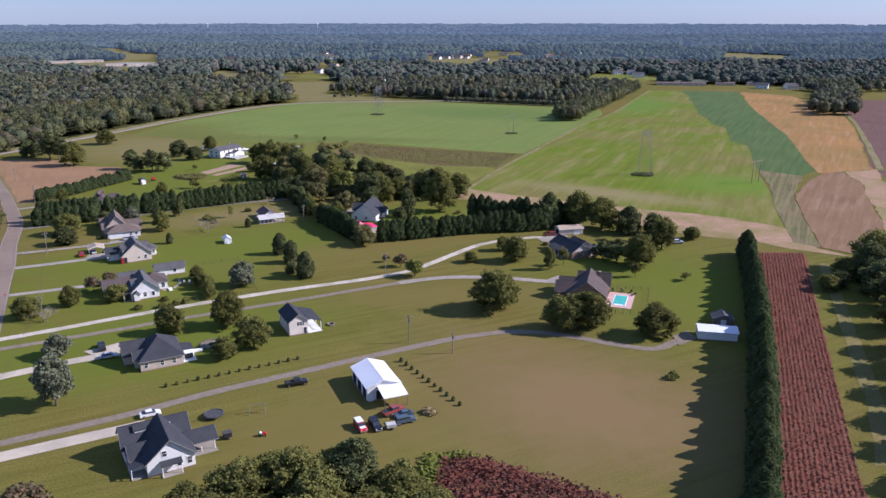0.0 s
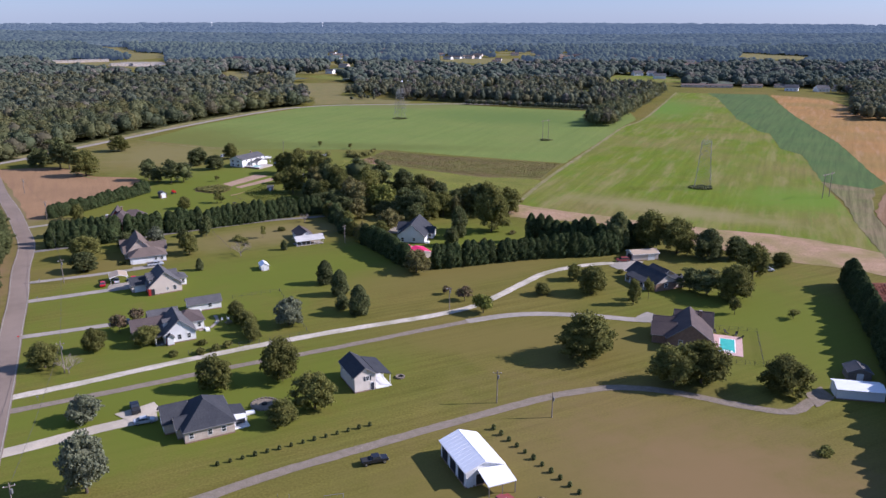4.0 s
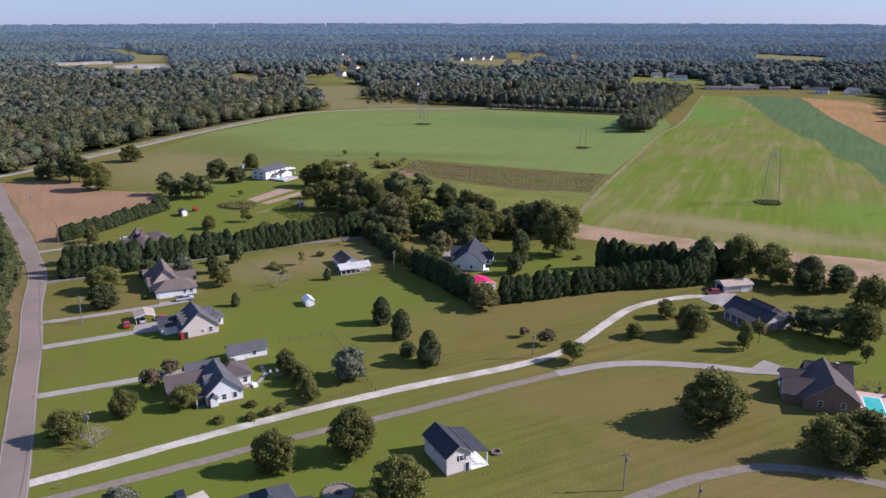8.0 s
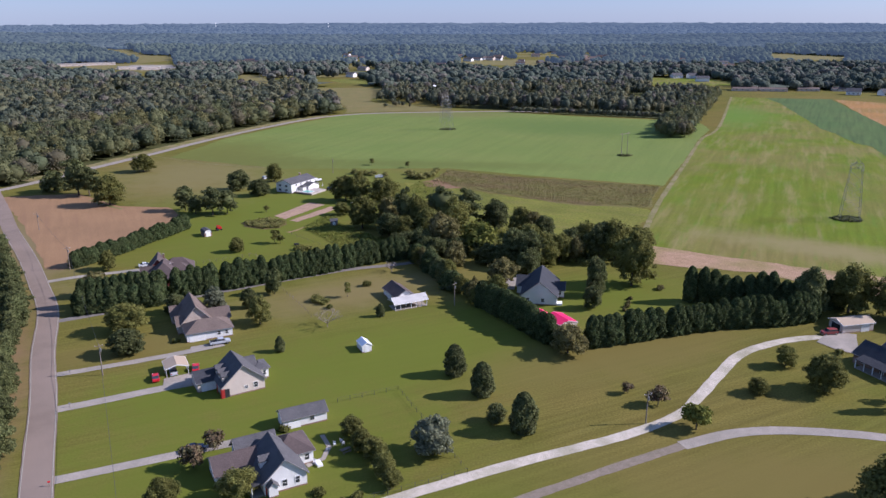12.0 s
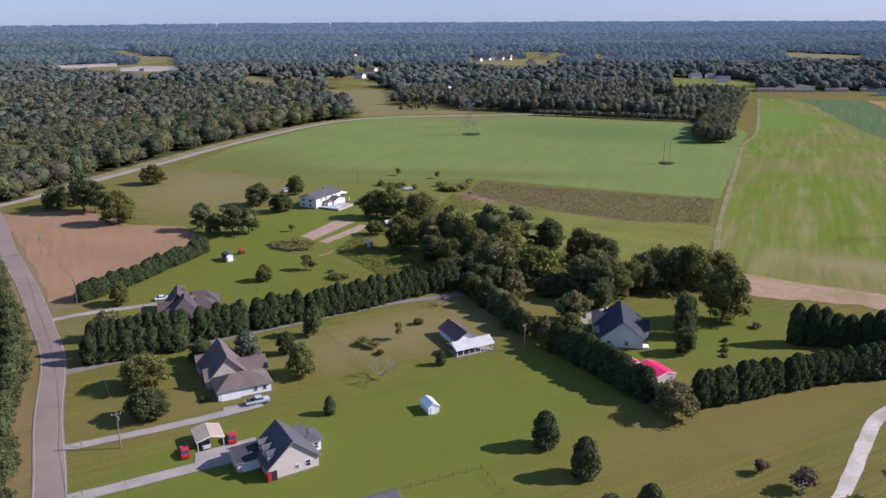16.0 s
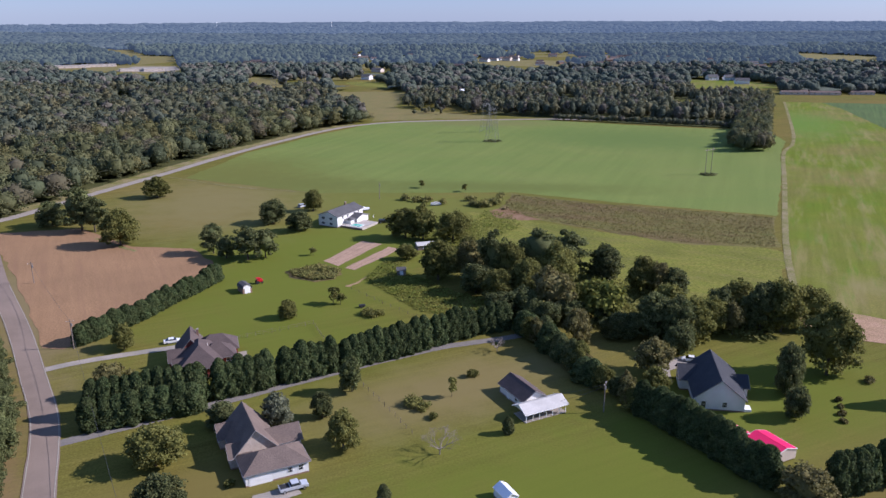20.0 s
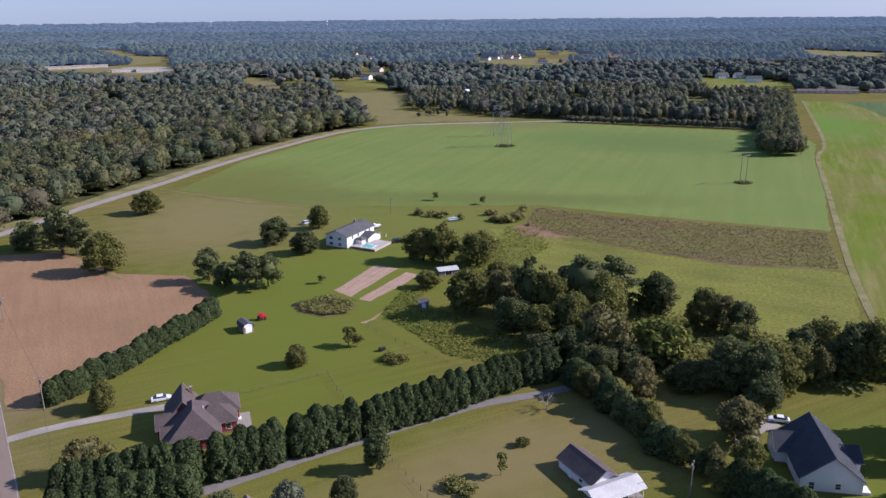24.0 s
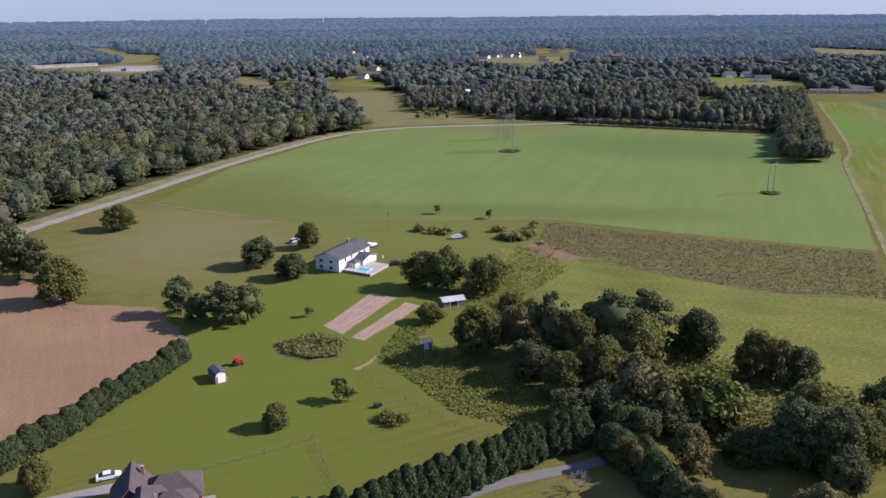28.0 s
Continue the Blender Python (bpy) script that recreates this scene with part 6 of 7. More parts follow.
w5.window("W", 0, 1.0)
w4 = Wing(r, 6.4, 2.2, 7.6, 5.6, 2.7, 'gx', 2.2, M["white"], M["tan_shingle"])
w4.window("E", 0, 1.0)

# low house with metal porch
r = thing("house", "small white house with brown roof and silver metal porch", "house", -80.0, 338.0, 29)
w = Wing(r, -1.2, 3.6, 6.2, 10.6, 2.5, 'gy', 1.9, M["white"], M["brown_shingle"])
w.window("W", 2, 1.0)
w.door("W", -1.5)
Wing(r, -1.4, -4.4, 11.4, 5.2, 2.2, 'gx', 1.3, M["white"], M["silver_metal"], 0.3, walls=False)
posts(r, [(-6.9 + k * 1.83, -6.9) for k in range(7)], 2.2, 0.12)
part("fascia", box(-7.1, 4.3, -7.0, -6.9, 1.9, 2.2), M["trim"], r)
part("gable_panel", prism([(-6.9, 2.2), (-1.9, 2.2), (-4.4, 3.4)], 'x', -7.0, -6.9), M["trim"], r)
slab(r, -7.1, 4.3, -7.0, -1.8, 0.15)

# white garden shed
r = thing("garden_shed", "small white metal garden shed on the lawn", "shed", -88.7, 299.2, 28)
w = Wing(r, 0, 0, 2.8, 4.4, 1.9, 'gy', 0.9, M["white"], M["white_metal"], 0.12)
w.door("S", 0, 1.2, 1.8, M["trim"])

# dark-roofed white house
r = thing("house", "white house with a large dark gable roof", "house", -35.6, 344.2, -8)
w = Wing(r, 0, 0, 11.4, 17.2, 3.2, 'gy', 4.6, M["white"], M["charcoal"])
w.window("S", -3.6, 0.6, 1.0, 1.6)
w.window("S", 1.2, 1.0, 1.0, 1.2)
w2 = Wing(r, -5.9, 4.6, 4.0, 7.2, 3.0, 'gx', 2.4, M["white"], M["charcoal"])
w2.garage_door("W", 0, 4.6)
w3 = Wing(r, 6.4, 2.4, 2.8, 6.4, 2.7, 'gx', 1.8, M["white"], M["charcoal"])
w3.window("S", 0, 1.0)
slab(r, 4.2, 7.4, -8.2, -5.8, 0.6, M["trim"], "steps")

# raspberry-red carports
for x, y, lx, ly in ((-31.8, 317.4, 6.2, 8.0), (-37.2, 322.0, 3.6, 5.0)):
    r = thing("carport", "metal carport with a bright raspberry-red roof", "carport", x, y, 28, "red-roofed carports")
    Wing(r, 0, 0, lx, ly, 2.4, 'gy', 0.9, M["white"], M["pink_metal"], 0.12, walls=False)
    posts(r, [(a, b) for a in (-lx / 2 + .1, lx / 2 - .1) for b in (-ly / 2 + .1, 0, ly / 2 - .1)], 2.45, 0.1, M["trim"])
    part("gable_panel", prism([(-lx / 2, .3), (lx / 2, .3), (lx / 2, 2.4), (0, 3.25), (-lx / 2, 2.4)], 'y', -ly / 2 - .02, -ly / 2 + .03), M["beige"], r)
    part("side_panel", box(lx / 2 - .05, lx / 2, -ly / 2, ly / 2, .9, 2.4), M["trim"], r)

# red brick hip house
r = thing("house", "red brick house with steep grey-brown hip roofs", "house", -167.0, 359.6, 20, size=0.92)
w = Wing(r, -1.8, -3.2, 11.4, 16.6, 2.9, 'hip', 4.9, M["redbrick"], M["brown_shingle"])
w.window("S", 3.2, 1.0)
w.window("S", -2.0, 1.0)
w1 = Wing(r, -4.0, 3.8, 8.6, 9.6, 2.9, 'gy', 5.1, M["redbrick"], M["brown_shingle"])
w1.window("N", 0, 1.0)
w2 = Wing(r, 3.2, 4.4, 11.6, 8.0, 2.9, 'hip', 3.6, M["redbrick"], M["brown_shingle"])
w2.window("E", 0, 1.0)
w5 = Wing(r, 3.2, -1.6, 9.6, 7.4, 2.9, 'hip', 3.4, M["redbrick"], M["brown_shingle"])
w5.window("E", 0, 1.0)
w5.window("S", 2.9, 1.0, 1.2, 1.4)
w4 = Wing(r, -7.6, -1.2, 5.2, 4.6, 2.9, 'gx', 2.5, M["redbrick"], M["brown_shingle"])
w4.garage_door("W", 0, 3.4)
w3 = Wing(r, -7.2, -6.4, 3.6, 3.2, 2.9, 'gx', 1.7, M["redbrick"], M["brown_shingle"])
w3.window("W", 0, 1.0)
chimney(r, -2.0, 7.0, 3.0, 7.6)
vent_pipe(r, 0.6, -3.0, 6.6)
slab(r, 8.2, 11.6, -4.6, 3.2, 0.2, M["concrete"], "patio")
slab(r, 8.2, 9.4, -0.4, 1.0, 0.5, M["trim"], "steps")

# barn-roofed shed
r = thing("garden_shed", "dark barn-roofed garden shed with a white door", "shed", -172.2, 414.6, 38)
part("wall", box(-1.6, 1.6, -2.4, 2.4, 0, 1.9), M["brownbrick"], r)
part("roof", prism([(-1.8, 1.8), (-1.35, 2.8), (0, 3.3), (1.35, 2.8), (1.8, 1.8), (1.7, 1.75), (1.28, 2.68), (0, 3.17), (-1.28, 2.68), (-1.7, 1.75)], 'y', -2.6, 2.6), M["grey_shingle"], r)
part("gable_wall", prism([(-1.6, 1.9), (1.6, 1.9), (1.25, 2.66), (0, 3.14), (-1.25, 2.66)], 'y', -2.4, 2.4), M["white"], r)
part("door", box(-1.0, 1.0, -2.46, -2.4, .1, 1.9), M["trim"], r)

# two-storey white house with pool deck
r = thing("house", "large white two-storey house with grey roof and pool deck", "house", -154.6, 507.6, -26)
w = Wing(r, 0, 0.8, 10.2, 20.0, 5.0, 'gy', 1.9, M["white"], M["grey_shingle"])
for u in (-2.6, 1.6):
    for z in (.9, 3.2):
        w.window("S", u, z, 1.6, 1.1)
for u in (-6, -2, 3, 6.5):
    w.window("E", u, 3.2, 1.0, 1.3)
w.door("E", -7.5)
w2 = Wing(r, 7.0, 4.4, 4.6, 9.0, 2.8, 'gx', 1.2, M["white"], M["grey_shingle"])
w2.window("S", 0, 1.0)
w3 = Wing(r, 6.8, -2.0, 3.0, 3.4, 2.6, 'hip', 1.0, M["white"], M["grey_shingle"])
slab(r, 5.5, 17.0, -7.6, -0.4, 0.9, M["deck"], "pool_deck")
slab(r, 9.0, 17.0, -0.4, 5.0, 0.9, M["deck"], "pool_deck")
part("deck_skirt", box(5.55, 17.05, -7.66, -7.6, 0, .75), M["brownbrick"], r)
part("pool_rim", box(9.4, 14.8, -6.4, -2.0, 0.88, 0.97, .02), M["trim"], r)
part("pool_water", box(9.7, 14.5, -6.1, -2.3, 0.9, 0.985), M["poolwater"], r)
for k in range(12):
    part("rail_post", box(5.6 + k * 1.02, 5.68 + k * 1.02, -7.56, -7.48, .9, 1.9), M["trim"], r)
part("rail", box(5.6, 16.95, -7.56, -7.48, 1.84, 1.92), M["trim"], r)
chimney(r, -1.5, 6.5, 5.0, 7.8)

# grey-roofed house with porch
r = thing("house", "low house with dark roof and white-posted porch", "house", 51.4, 289.4, 25)
w = Wing(r, 0, 0, 8.6, 16.4, 2.8, 'gy', 2.7, M["brownbrick"], M["charcoal"])
w.window("W", -5.5, 0.9)
w.window("W", 5.5, 0.9)
w.door("W", 0.5, 1.0, 2.05, M["dark"])
w.window("S", 0, 1.0)
lean_roof_x(r, -7.0, -3.9, -5.0, 5.6, 2.4, 3.1, M["charcoal"])
posts(r, [(-6.8, -4.8 + k * 2.55) for k in range(5)], 2.4, 0.2)
slab(r, -7.0, -4.2, -5.0, 5.6)
w2 = Wing(r, 5.8, 2.2, 6.4, 8.4, 2.7, 'gy', 1.8, M["beige"], M["charcoal"])
w3 = Wing(r, 5.4, -5.8, 4.8, 4.4, 2.6, 'gx', 1.5, M["beige"], M["charcoal"])
part("gable_panel", prism([(-4.3, 2.8), (4.3, 2.8), (0, 5.45)], 'y', -8.26, -8.22), M["beige"], r)

r = thing("garage", "tan-roofed detached garage with an open front", "garage", 54.6, 318.6, 15)
w = Wing(r, 0, 0, 10.6, 5.8, 2.6, 'gx', 1.0, M["beige"], M["tan_metal"], 0.3)
w.garage_door("W", 0, 3.6, 2.3, is_open=True)
w.garage_door("S", 2.4, 2.6, 2.2)

# house with the in-ground pool
r = thing("house", "brown-roofed brick house beside a fenced swimming pool", "house", 50.6, 240.8, -13)
w = Wing(r, 0.8, -0.8, 12.2, 14.4, 2.8, 'gy', 4.5, M["brownbrick"], M["brown_shingle"])
w.window("E", -2, 1.0)
w.window("E", 3, 1.0)
w.door("E", 0.6, 1.6, 2.05, M["glass"])
w.window("S", -2.5, 1.0)
w.window("S", 2.5, 1.0)
w4 = Wing(r, 2.2, 6.6, 10.4, 6.6, 2.8, 'gx', 3.4, M["brownbrick"], M["brown_shingle"])
w4.window("E", 0, 1.0)
w2 = Wing(r, -6.2, -2.6, 6.4, 6.2, 2.8, 'gx', 2.6, M["brownbrick"], M["brown_shingle"])
w2.window("W", 0, 1.0)
w3 = Wing(r, -6.0, 3.6, 6.0, 4.6, 2.8, 'gx', 2.0, M["brownbrick"], M["brown_shingle"])
w3.garage_door("W", 0, 3.6)
chimney(r, 4.0, 5.5, 3.5, 6.8)
r = thing("swimming_pool", "turquoise swimming pool set in a pinkish deck", "swimming pool", 61.0, 235.6, -17)
part("deck", box(-4.2, 4.2, -6.6, 7.6, -0.05, 0.12, .02), M["pinkdeck"], r)
part("coping", box(-2.1, 2.3, -4.8, 5.0, 0.0, 0.17, .02), M["trim"], r)
part("water", box(-1.85, 2.05, -4.55, 4.75, 0.02, 0.185), M["poolwater"], r)
part("pool_step", box(-1.4, 1.5, -4.7, -3.6, 0.02, 0.20, .02), M["trim"], r)

# sheds beside the tall cypress row
r = thing("shed", "long white metal shed before the cypress row", "shed", 83.4, 206.4, -9)
w = Wing(r, 0, 0, 10.8, 5.6, 2.6, 'gx', 0.7, M["white"], M["white_metal"], 0.2)
w.garage_door("W", 0, 3.2, 2.3)
r = thing("shed", "small grey gabled shed behind the white one", "shed", 88.2, 216.6, -9)
w = Wing(r, 0, 0, 5.6, 4.6, 2.4, 'gy', 1.3, M["wood"], M["grey_shingle"], 0.3)
w.door("S", 0, 1.4, 2.0, M["trim"])
r = thing("shed", "small grey shed below the trees", "shed", 93.5, 305.5, 20)
w = Wing(r, 0, 0, 4.6, 3.4, 2.2, 'gx', 1.0, M["wood"], M["grey_shingle"], 0.25)
w.door("S", 0, 1.2, 1.9, M["dark"])
r = thing("shed", "low tin-roofed shed under the wood", "shed", -113.6, 466.6, 20)
w = Wing(r, 0, 0, 7.0, 4.0, 2.0, 'gx', 0.7, M["wood"], M["silver_metal"], 0.3)
w.garage_door("S", 0, 2.4, 1.8, is_open=True)
r = thing("shed", "small weathered grey shed in the shade of trees", "shed", -120.4, 433.6, 10)
w = Wing(r, 0, 0, 3.0, 2.6, 2.0, 'gx', 0.8, M["wood"], M["grey_shingle"], 0.2)
w.door("S", 0, 1.0, 1.8, M["trim"])

# ---- vehicles ----
def car(kind, x, y, yaw, colour, label, group=""):
    """A parked vehicle, nose along +x: body, cabin glass, roof, wheels with rims, lamps."""
    r = thing({"sedan": "car", "suv": "suv", "pickup": "pickup_truck"}[kind], label, "truck" if kind == "pickup" else "car", x, y, yaw, group, 0.02)
    if kind == "sedan":
        L, W, prof = 4.7, 1.8, [(-2.35, .3), (2.3, .3), (2.35, .6), (2.2, .78), (1.2, .95), (-1.6, 1.0), (-2.3, .95), (-2.38, .6)]
        glass, top = [(1.25, .93), (.45, 1.4), (-1.0, 1.42), (-1.85, .98)], (-.98, .48, 1.40, 1.46)
    elif kind == "suv":
        L, W, prof = 4.9, 1.9, [(-2.4, .38), (2.4, .38), (2.45, .7), (2.3, 1.0), (1.25, 1.12), (-2.35, 1.15), (-2.45, .7)]
        glass, top = [(1.3, 1.1), (.6, 1.68), (-2.0, 1.70), (-2.3, 1.13)], (-2.1, .65, 1.68, 1.76)
    else:
        L, W, prof = 5.7, 1.95, [(-2.85, .48), (2.8, .48), (2.85, .8), (2.75, 1.08), (1.5, 1.15), (-0.75, 1.18), (-2.85, 1.16)]
        glass, top = [(1.5, 1.13), (.9, 1.72), (-.5, 1.74), (-.72, 1.15)], (-.55, .95, 1.72, 1.80)
    bm = prism(prof, 'y', -W / 2, W / 2)
    bmesh.ops.bevel(bm, geom=list(bm.edges), offset=0.06, segments=2, affect='EDGES')
    body = part("body", bm, colour, r)
    if kind == "pickup":
        part("cargo_bed", box(-2.72, -.85, -W / 2 + .12, W / 2 - .12, 1.0, 1.185), M["dark"], body)
        part("tailgate", box(-2.9, -2.84, -W / 2 + .06, W / 2 - .06, .7, 1.17), colour, body)
    bm = prism(glass, 'y', -W / 2 + .14, W / 2 - .14)
    part("cabin_glass", bm, M["glass"], r)
    part("roof", box(top[0], top[1], -W / 2 + .16, W / 2 - .16, top[2], top[3], .02), colour, r)
    rad = .36 if kind != "sedan" else .32
    for wx in (-L / 2 + .85, L / 2 - .9):
        for s in (-1, 1):
            yy = s * (W / 2 - .1)
            wh = part("wheel", tube((wx, yy - s * .12, rad), (wx, yy + s * .12, rad), rad, rad, 14), M["tyre"], r)
            part("rim", tube((wx, yy + s * .10, rad), (wx, yy + s * .135, rad), rad * .6, rad * .55, 10), M["chrome"], wh)
    zl = prof[2][1]
    for s in (-1, 1):
        part("headlight", box(L / 2 - .08, L / 2 + .01, s * .62 - .18, s * .62 + .18, zl - .02, zl + .13, .02), M["lamp_clear"], r)
        part("tail_light", box(-L / 2 - .02, -L / 2 + .06, s * .72 - .12, s * .72 + .12, zl + .05, zl + .28, .02), M["lamp_red"], r)
    part("bumper", box(L / 2 - .02, L / 2 + .07, -W / 2 + .1, W / 2 - .1, .32, .5, .02), colour if kind == "sedan" else M["chrome"], r)
    return r


SILVER, RED, BLUE = paint("silver", (0.45, 0.47, 0.50)), paint("red", (0.50, 0.015, 0.02)), paint("dark_blue", (0.02, 0.035, 0.075))
WHITE, BLACK, TEAL = paint("white", (0.75, 0.75, 0.74)), paint("black", (0.015, 0.016, 0.02)), paint("grey_blue", (0.07, 0.10, 0.125))
FADED = paint("faded_red", (0.28, 0.06, 0.055))
car("pickup", -130.4, 301.6, 27, SILVER, "silver crew-cab pickup parked by a white garage")
car("sedan", -139.9, 278.8, 115, RED, "red car parked beside the carport")
car("sedan", -131.6, 284.9, 110, RED, "red car parked between carport and house")
car("sedan", -136.8, 282.6, 118, SILVER, "silver car under the carport")
car("sedan", -118.4, 245.6, 28, BLUE, "dark blue car parked on the concrete drive")
car("sedan", -181.0, 371.4, 25, WHITE, "white car parked beside the brick house")
car("pickup", -91.4, 192.3, 120, BLACK, "dark pickup parked on the concrete pad")
car("sedan", -86.8, 186.6, 25, SILVER, "silver-blue car on the driveway")
car("sedan", -62.6, 155.4, 30, WHITE, "white car parked at the end of the drive")
car("pickup", -32.0, 172.2, 22, BLACK, "dark pickup parked on the grass")
car("suv", -3.0, 154.4, 26, TEAL, "grey-blue SUV parked on grass near the barn")
car("pickup", -6.2, 158.6, 40, FADED, "faded red old pickup near the barn")
car("sedan", -3.6, 157.2, 205, TEAL, "old grey-blue car near the barn")
r = car("suv", -12.9, 151.4, -62, RED, "red and white open jeep parked on grass")
part("hood_panel", box(.9, 2.2, -.7, .7, 1.08, 1.17, .02), WHITE, r)
part("soft_top", box(-2.2, .4, -.82, .82, 1.74, 1.84, .03), WHITE, r)
car("suv", -9.6, 152.0, -62, BLACK, "black open jeep parked on grass")
car("suv", 97.2, 303.9, 10, SILVER, "grey SUV parked near the trees")
car("suv", 46.2, 314.0, 190, FADED, "dark red vehicle beside the garage")
car("sedan", -36.0, 363.0, 165, WHITE, "white car parked behind the dark-roofed house")
car("suv", -134.6, 506.4, 20, BLACK, "black vehicle beside the pool deck")
car("suv", -178.0, 535.6, 60, SILVER, "pale van behind a tree")


# ---- poles, towers, fences ----
def utility_pole(x, y, h, yaw, arm=True, lamp=False):
    r = thing("utility_pole", "weathered grey wooden utility pole", "utility pole", x, y, yaw, "utility poles")
    part("pole", tube((0, 0, -.2), (0, 0, h), .15, .10, 8), M["polewood"], r)
    if arm:
        part("crossarm", box(-1.0, 1.0, -.06, .06, h - .75, h - .62), M["polewood"], r)
        for s in (-.9, 0, .9):
            part("insulator", tube((s, 0, h - .62), (s, 0, h - .4), .05, .04), M["trim"], r)
    part("transformer", tube((.26, 0, h - 2.2), (.26, 0, h - 1.3), .22, .22, 10), M["steel"], r)
    return r


for x, y, h, yaw in [(-207.3, 366.6, 9, 30), (-154.7, 280.8, 8.9, 30), (-118.2, 211, 9, 28), (-64.1, 334.2, 8, 60), (-5.6, 199.3, 8.6, 0), (-18.8, 260.3, 8, 20), (-95, 149, 9, 30), (-249, 421, 8, 30)]:
    utility_pole(x, y, h, yaw)
utility_pole(7, 192.7, 6.5, 0, False)
utility_pole(-141.8, 553.4, 9, 0, False)


def wire(a, b, sag):
    cu = bpy.data.curves.new("cable", "CURVE")
    cu.dimensions, cu.bevel_depth = '3D', 0.03
    sp = cu.splines.new('POLY')
    sp.points.add(8)
    for i in range(9):
        f = i / 8
        p = Vector(a).lerp(Vector(b), f)
        sp.points[i].co = (p.x, p.y, p.z - sag * 4 * f * (1 - f), 1)
    cu.materials.append(M["cable"])
    return tagged(new("overhead_cable", cu), "thin dark overhead cable strung from a pole", "cable", "overhead cables")


wire((-64.1, 334.2, 7.3), (-74.5, 337, 3.2), 0.3)
wire((-64.1, 334.2, 6.8), (-74.8, 334.2, 2.7), 0.3)
wire((-118.2, 211, 8.4), (-95, 149, 8.4), 1.2)
wire((-118.2, 211, 8.4), (-154.7, 280.8, 8.3), 1.2)
wire((-154.7, 280.8, 8.3), (-207.3, 366.6, 8.4), 1.5)
wire((-207.3, 366.6, 8.4), (-249, 421, 7.4), 1.0)


def lattice_tower(x, y, h, yaw, name="transmission_tower"):
    r = thing(name, "grey steel lattice transmission tower in a field", "transmission tower", x, y, yaw, "transmission towers")
    b, t, waist = 4.2, 2.5, h * 0.84

    def at(z, sx, sy):
        k = b + (t - b) * min(z / waist, 1)
        return Vector((sx * k, sy * k, z))
    C = ((-1, -1), (1, -1), (1, 1), (-1, 1))
    for sx, sy in C:
        bm = bmesh.new()
        add_tube(bm, at(-0.2, sx, sy), at(waist, sx, sy), .085, .07, 4)
        add_tube(bm, at(waist, sx, sy), at(h - 1.4, sx, sy), .07, .055, 4)
        add_tube(bm, at(h - 1.4, sx, sy), (sx * 4.0, 0, h + 1.2), .06, .04, 4)
        part("leg", bm, M["steel"], r)
    zs = [0.0, 5.0, 9.8, 14.2, 18.0, waist, h - 1.4]
    for (ax, ay), (bx, by) in zip(C, C[1:] + C[:1]):
        bm = bmesh.new()
        for z0, z1 in zip(zs, zs[1:]):
            add_tube(bm, at(z0, ax, ay), at(z1, bx, by), .035, .035, 4)
            add_tube(bm, at(z0, bx, by), at(z1, ax, ay), .035, .035, 4)
            add_tube(bm, at(z1, ax, ay), at(z1, bx, by), .035, .035, 4)
        tagged(part("bracing", bm, M["steel"], r), kind="stuff")
    for z, wd in ((h - 1.2, 7.0),):
        bm = bmesh.new()
        for s in (-1, 1):
            for sy in (-2.5, 2.5):
                add_tube(bm, (0, sy, z), (s * wd, 0, z - .2), .07, .06, 4)
                add_tube(bm, (s * 2.5, sy, z - 2.0), (s * wd, 0, z - .2), .07, .06, 4)
            add_tube(bm, (s * 3.5, .45, z), (s * 3.5, 0, z - .9), .05, .05, 4)
            add_tube(bm, (s * wd, 0, z - .2), (s * wd, 0, z - 1.6), .07, .05, 4)
        tagged(part("crossarm", bm, M["steel"], r), kind="stuff")
    return r


lattice_tower(-78.6, 746, 25.5, 70)
lattice_tower(115.4, 450, 27, 70)
lattice_tower(-82, 795, 24, 70)
lattice_tower(-364, 1238, 34, 70)
lattice_tower(-308, 1174, 32, 70)
for (xa, ya), (xb, yb), h in (((42.5, 618), (47.2, 622.5), 16), ((170.3, 426.6), (175.8, 431.2), 13.6)):
    r = thing("pole_structure", "pair of tall wooden transmission poles with a crossarm", "utility pole", (xa + xb) / 2, (ya + yb) / 2, math.degrees(math.atan2(yb - ya, xb - xa)), "twin pole structures")
    d = math.hypot(xb - xa, yb - ya) / 2
    for s in (-1, 1):
        part("pole", tube((s * d, 0, -.2), (s * d, 0, h), .2, .14, 8), M["polewood"], r)
    part("crossarm", box(-d * 1.7, d * 1.7, -.1, .1, h - 1.3, h - 1.0), M["polewood"], r)
for x, y, rr in ((-78.6, 746, 8), (115.4, 450, 8), (45, 620, 5)):
    tufts("weed_patch", [(x + rr * math.cos(a) * random.uniform(.7, 1.1), y + rr * .7 * math.sin(a)) for a in np.linspace(0, 6, 10)], 420, 0.9, 0.6, M["leaf_dark"], "uncut dark weeds round the foot of the tower", "weeds")


def fence(pts, gap, h, label, mat, rails=2, mesh=False, name="fence"):
    r = thing(name, label, "fence", pts[0][0], pts[0][1], 0)
    o = Vector((*pts[0], 0))
    for a, b in zip(pts, pts[1:]):
        a, b = Vector((*a, 0)) - o, Vector((*b, 0)) - o
        n = max(1, round((b - a).length / gap))
        for k in range(n + 1):
            p = a.lerp(b, k / n)
            part("post", tube((p.x, p.y, -.1), (p.x, p.y, h), .06, .05, 6), mat, r)
        for i in range(rails):
            z = h * (i + 1) / rails - .06
            part("rail", tube((a.x, a.y, z), (b.x, b.y, z), .018, .018, 4), mat, r)
    return r


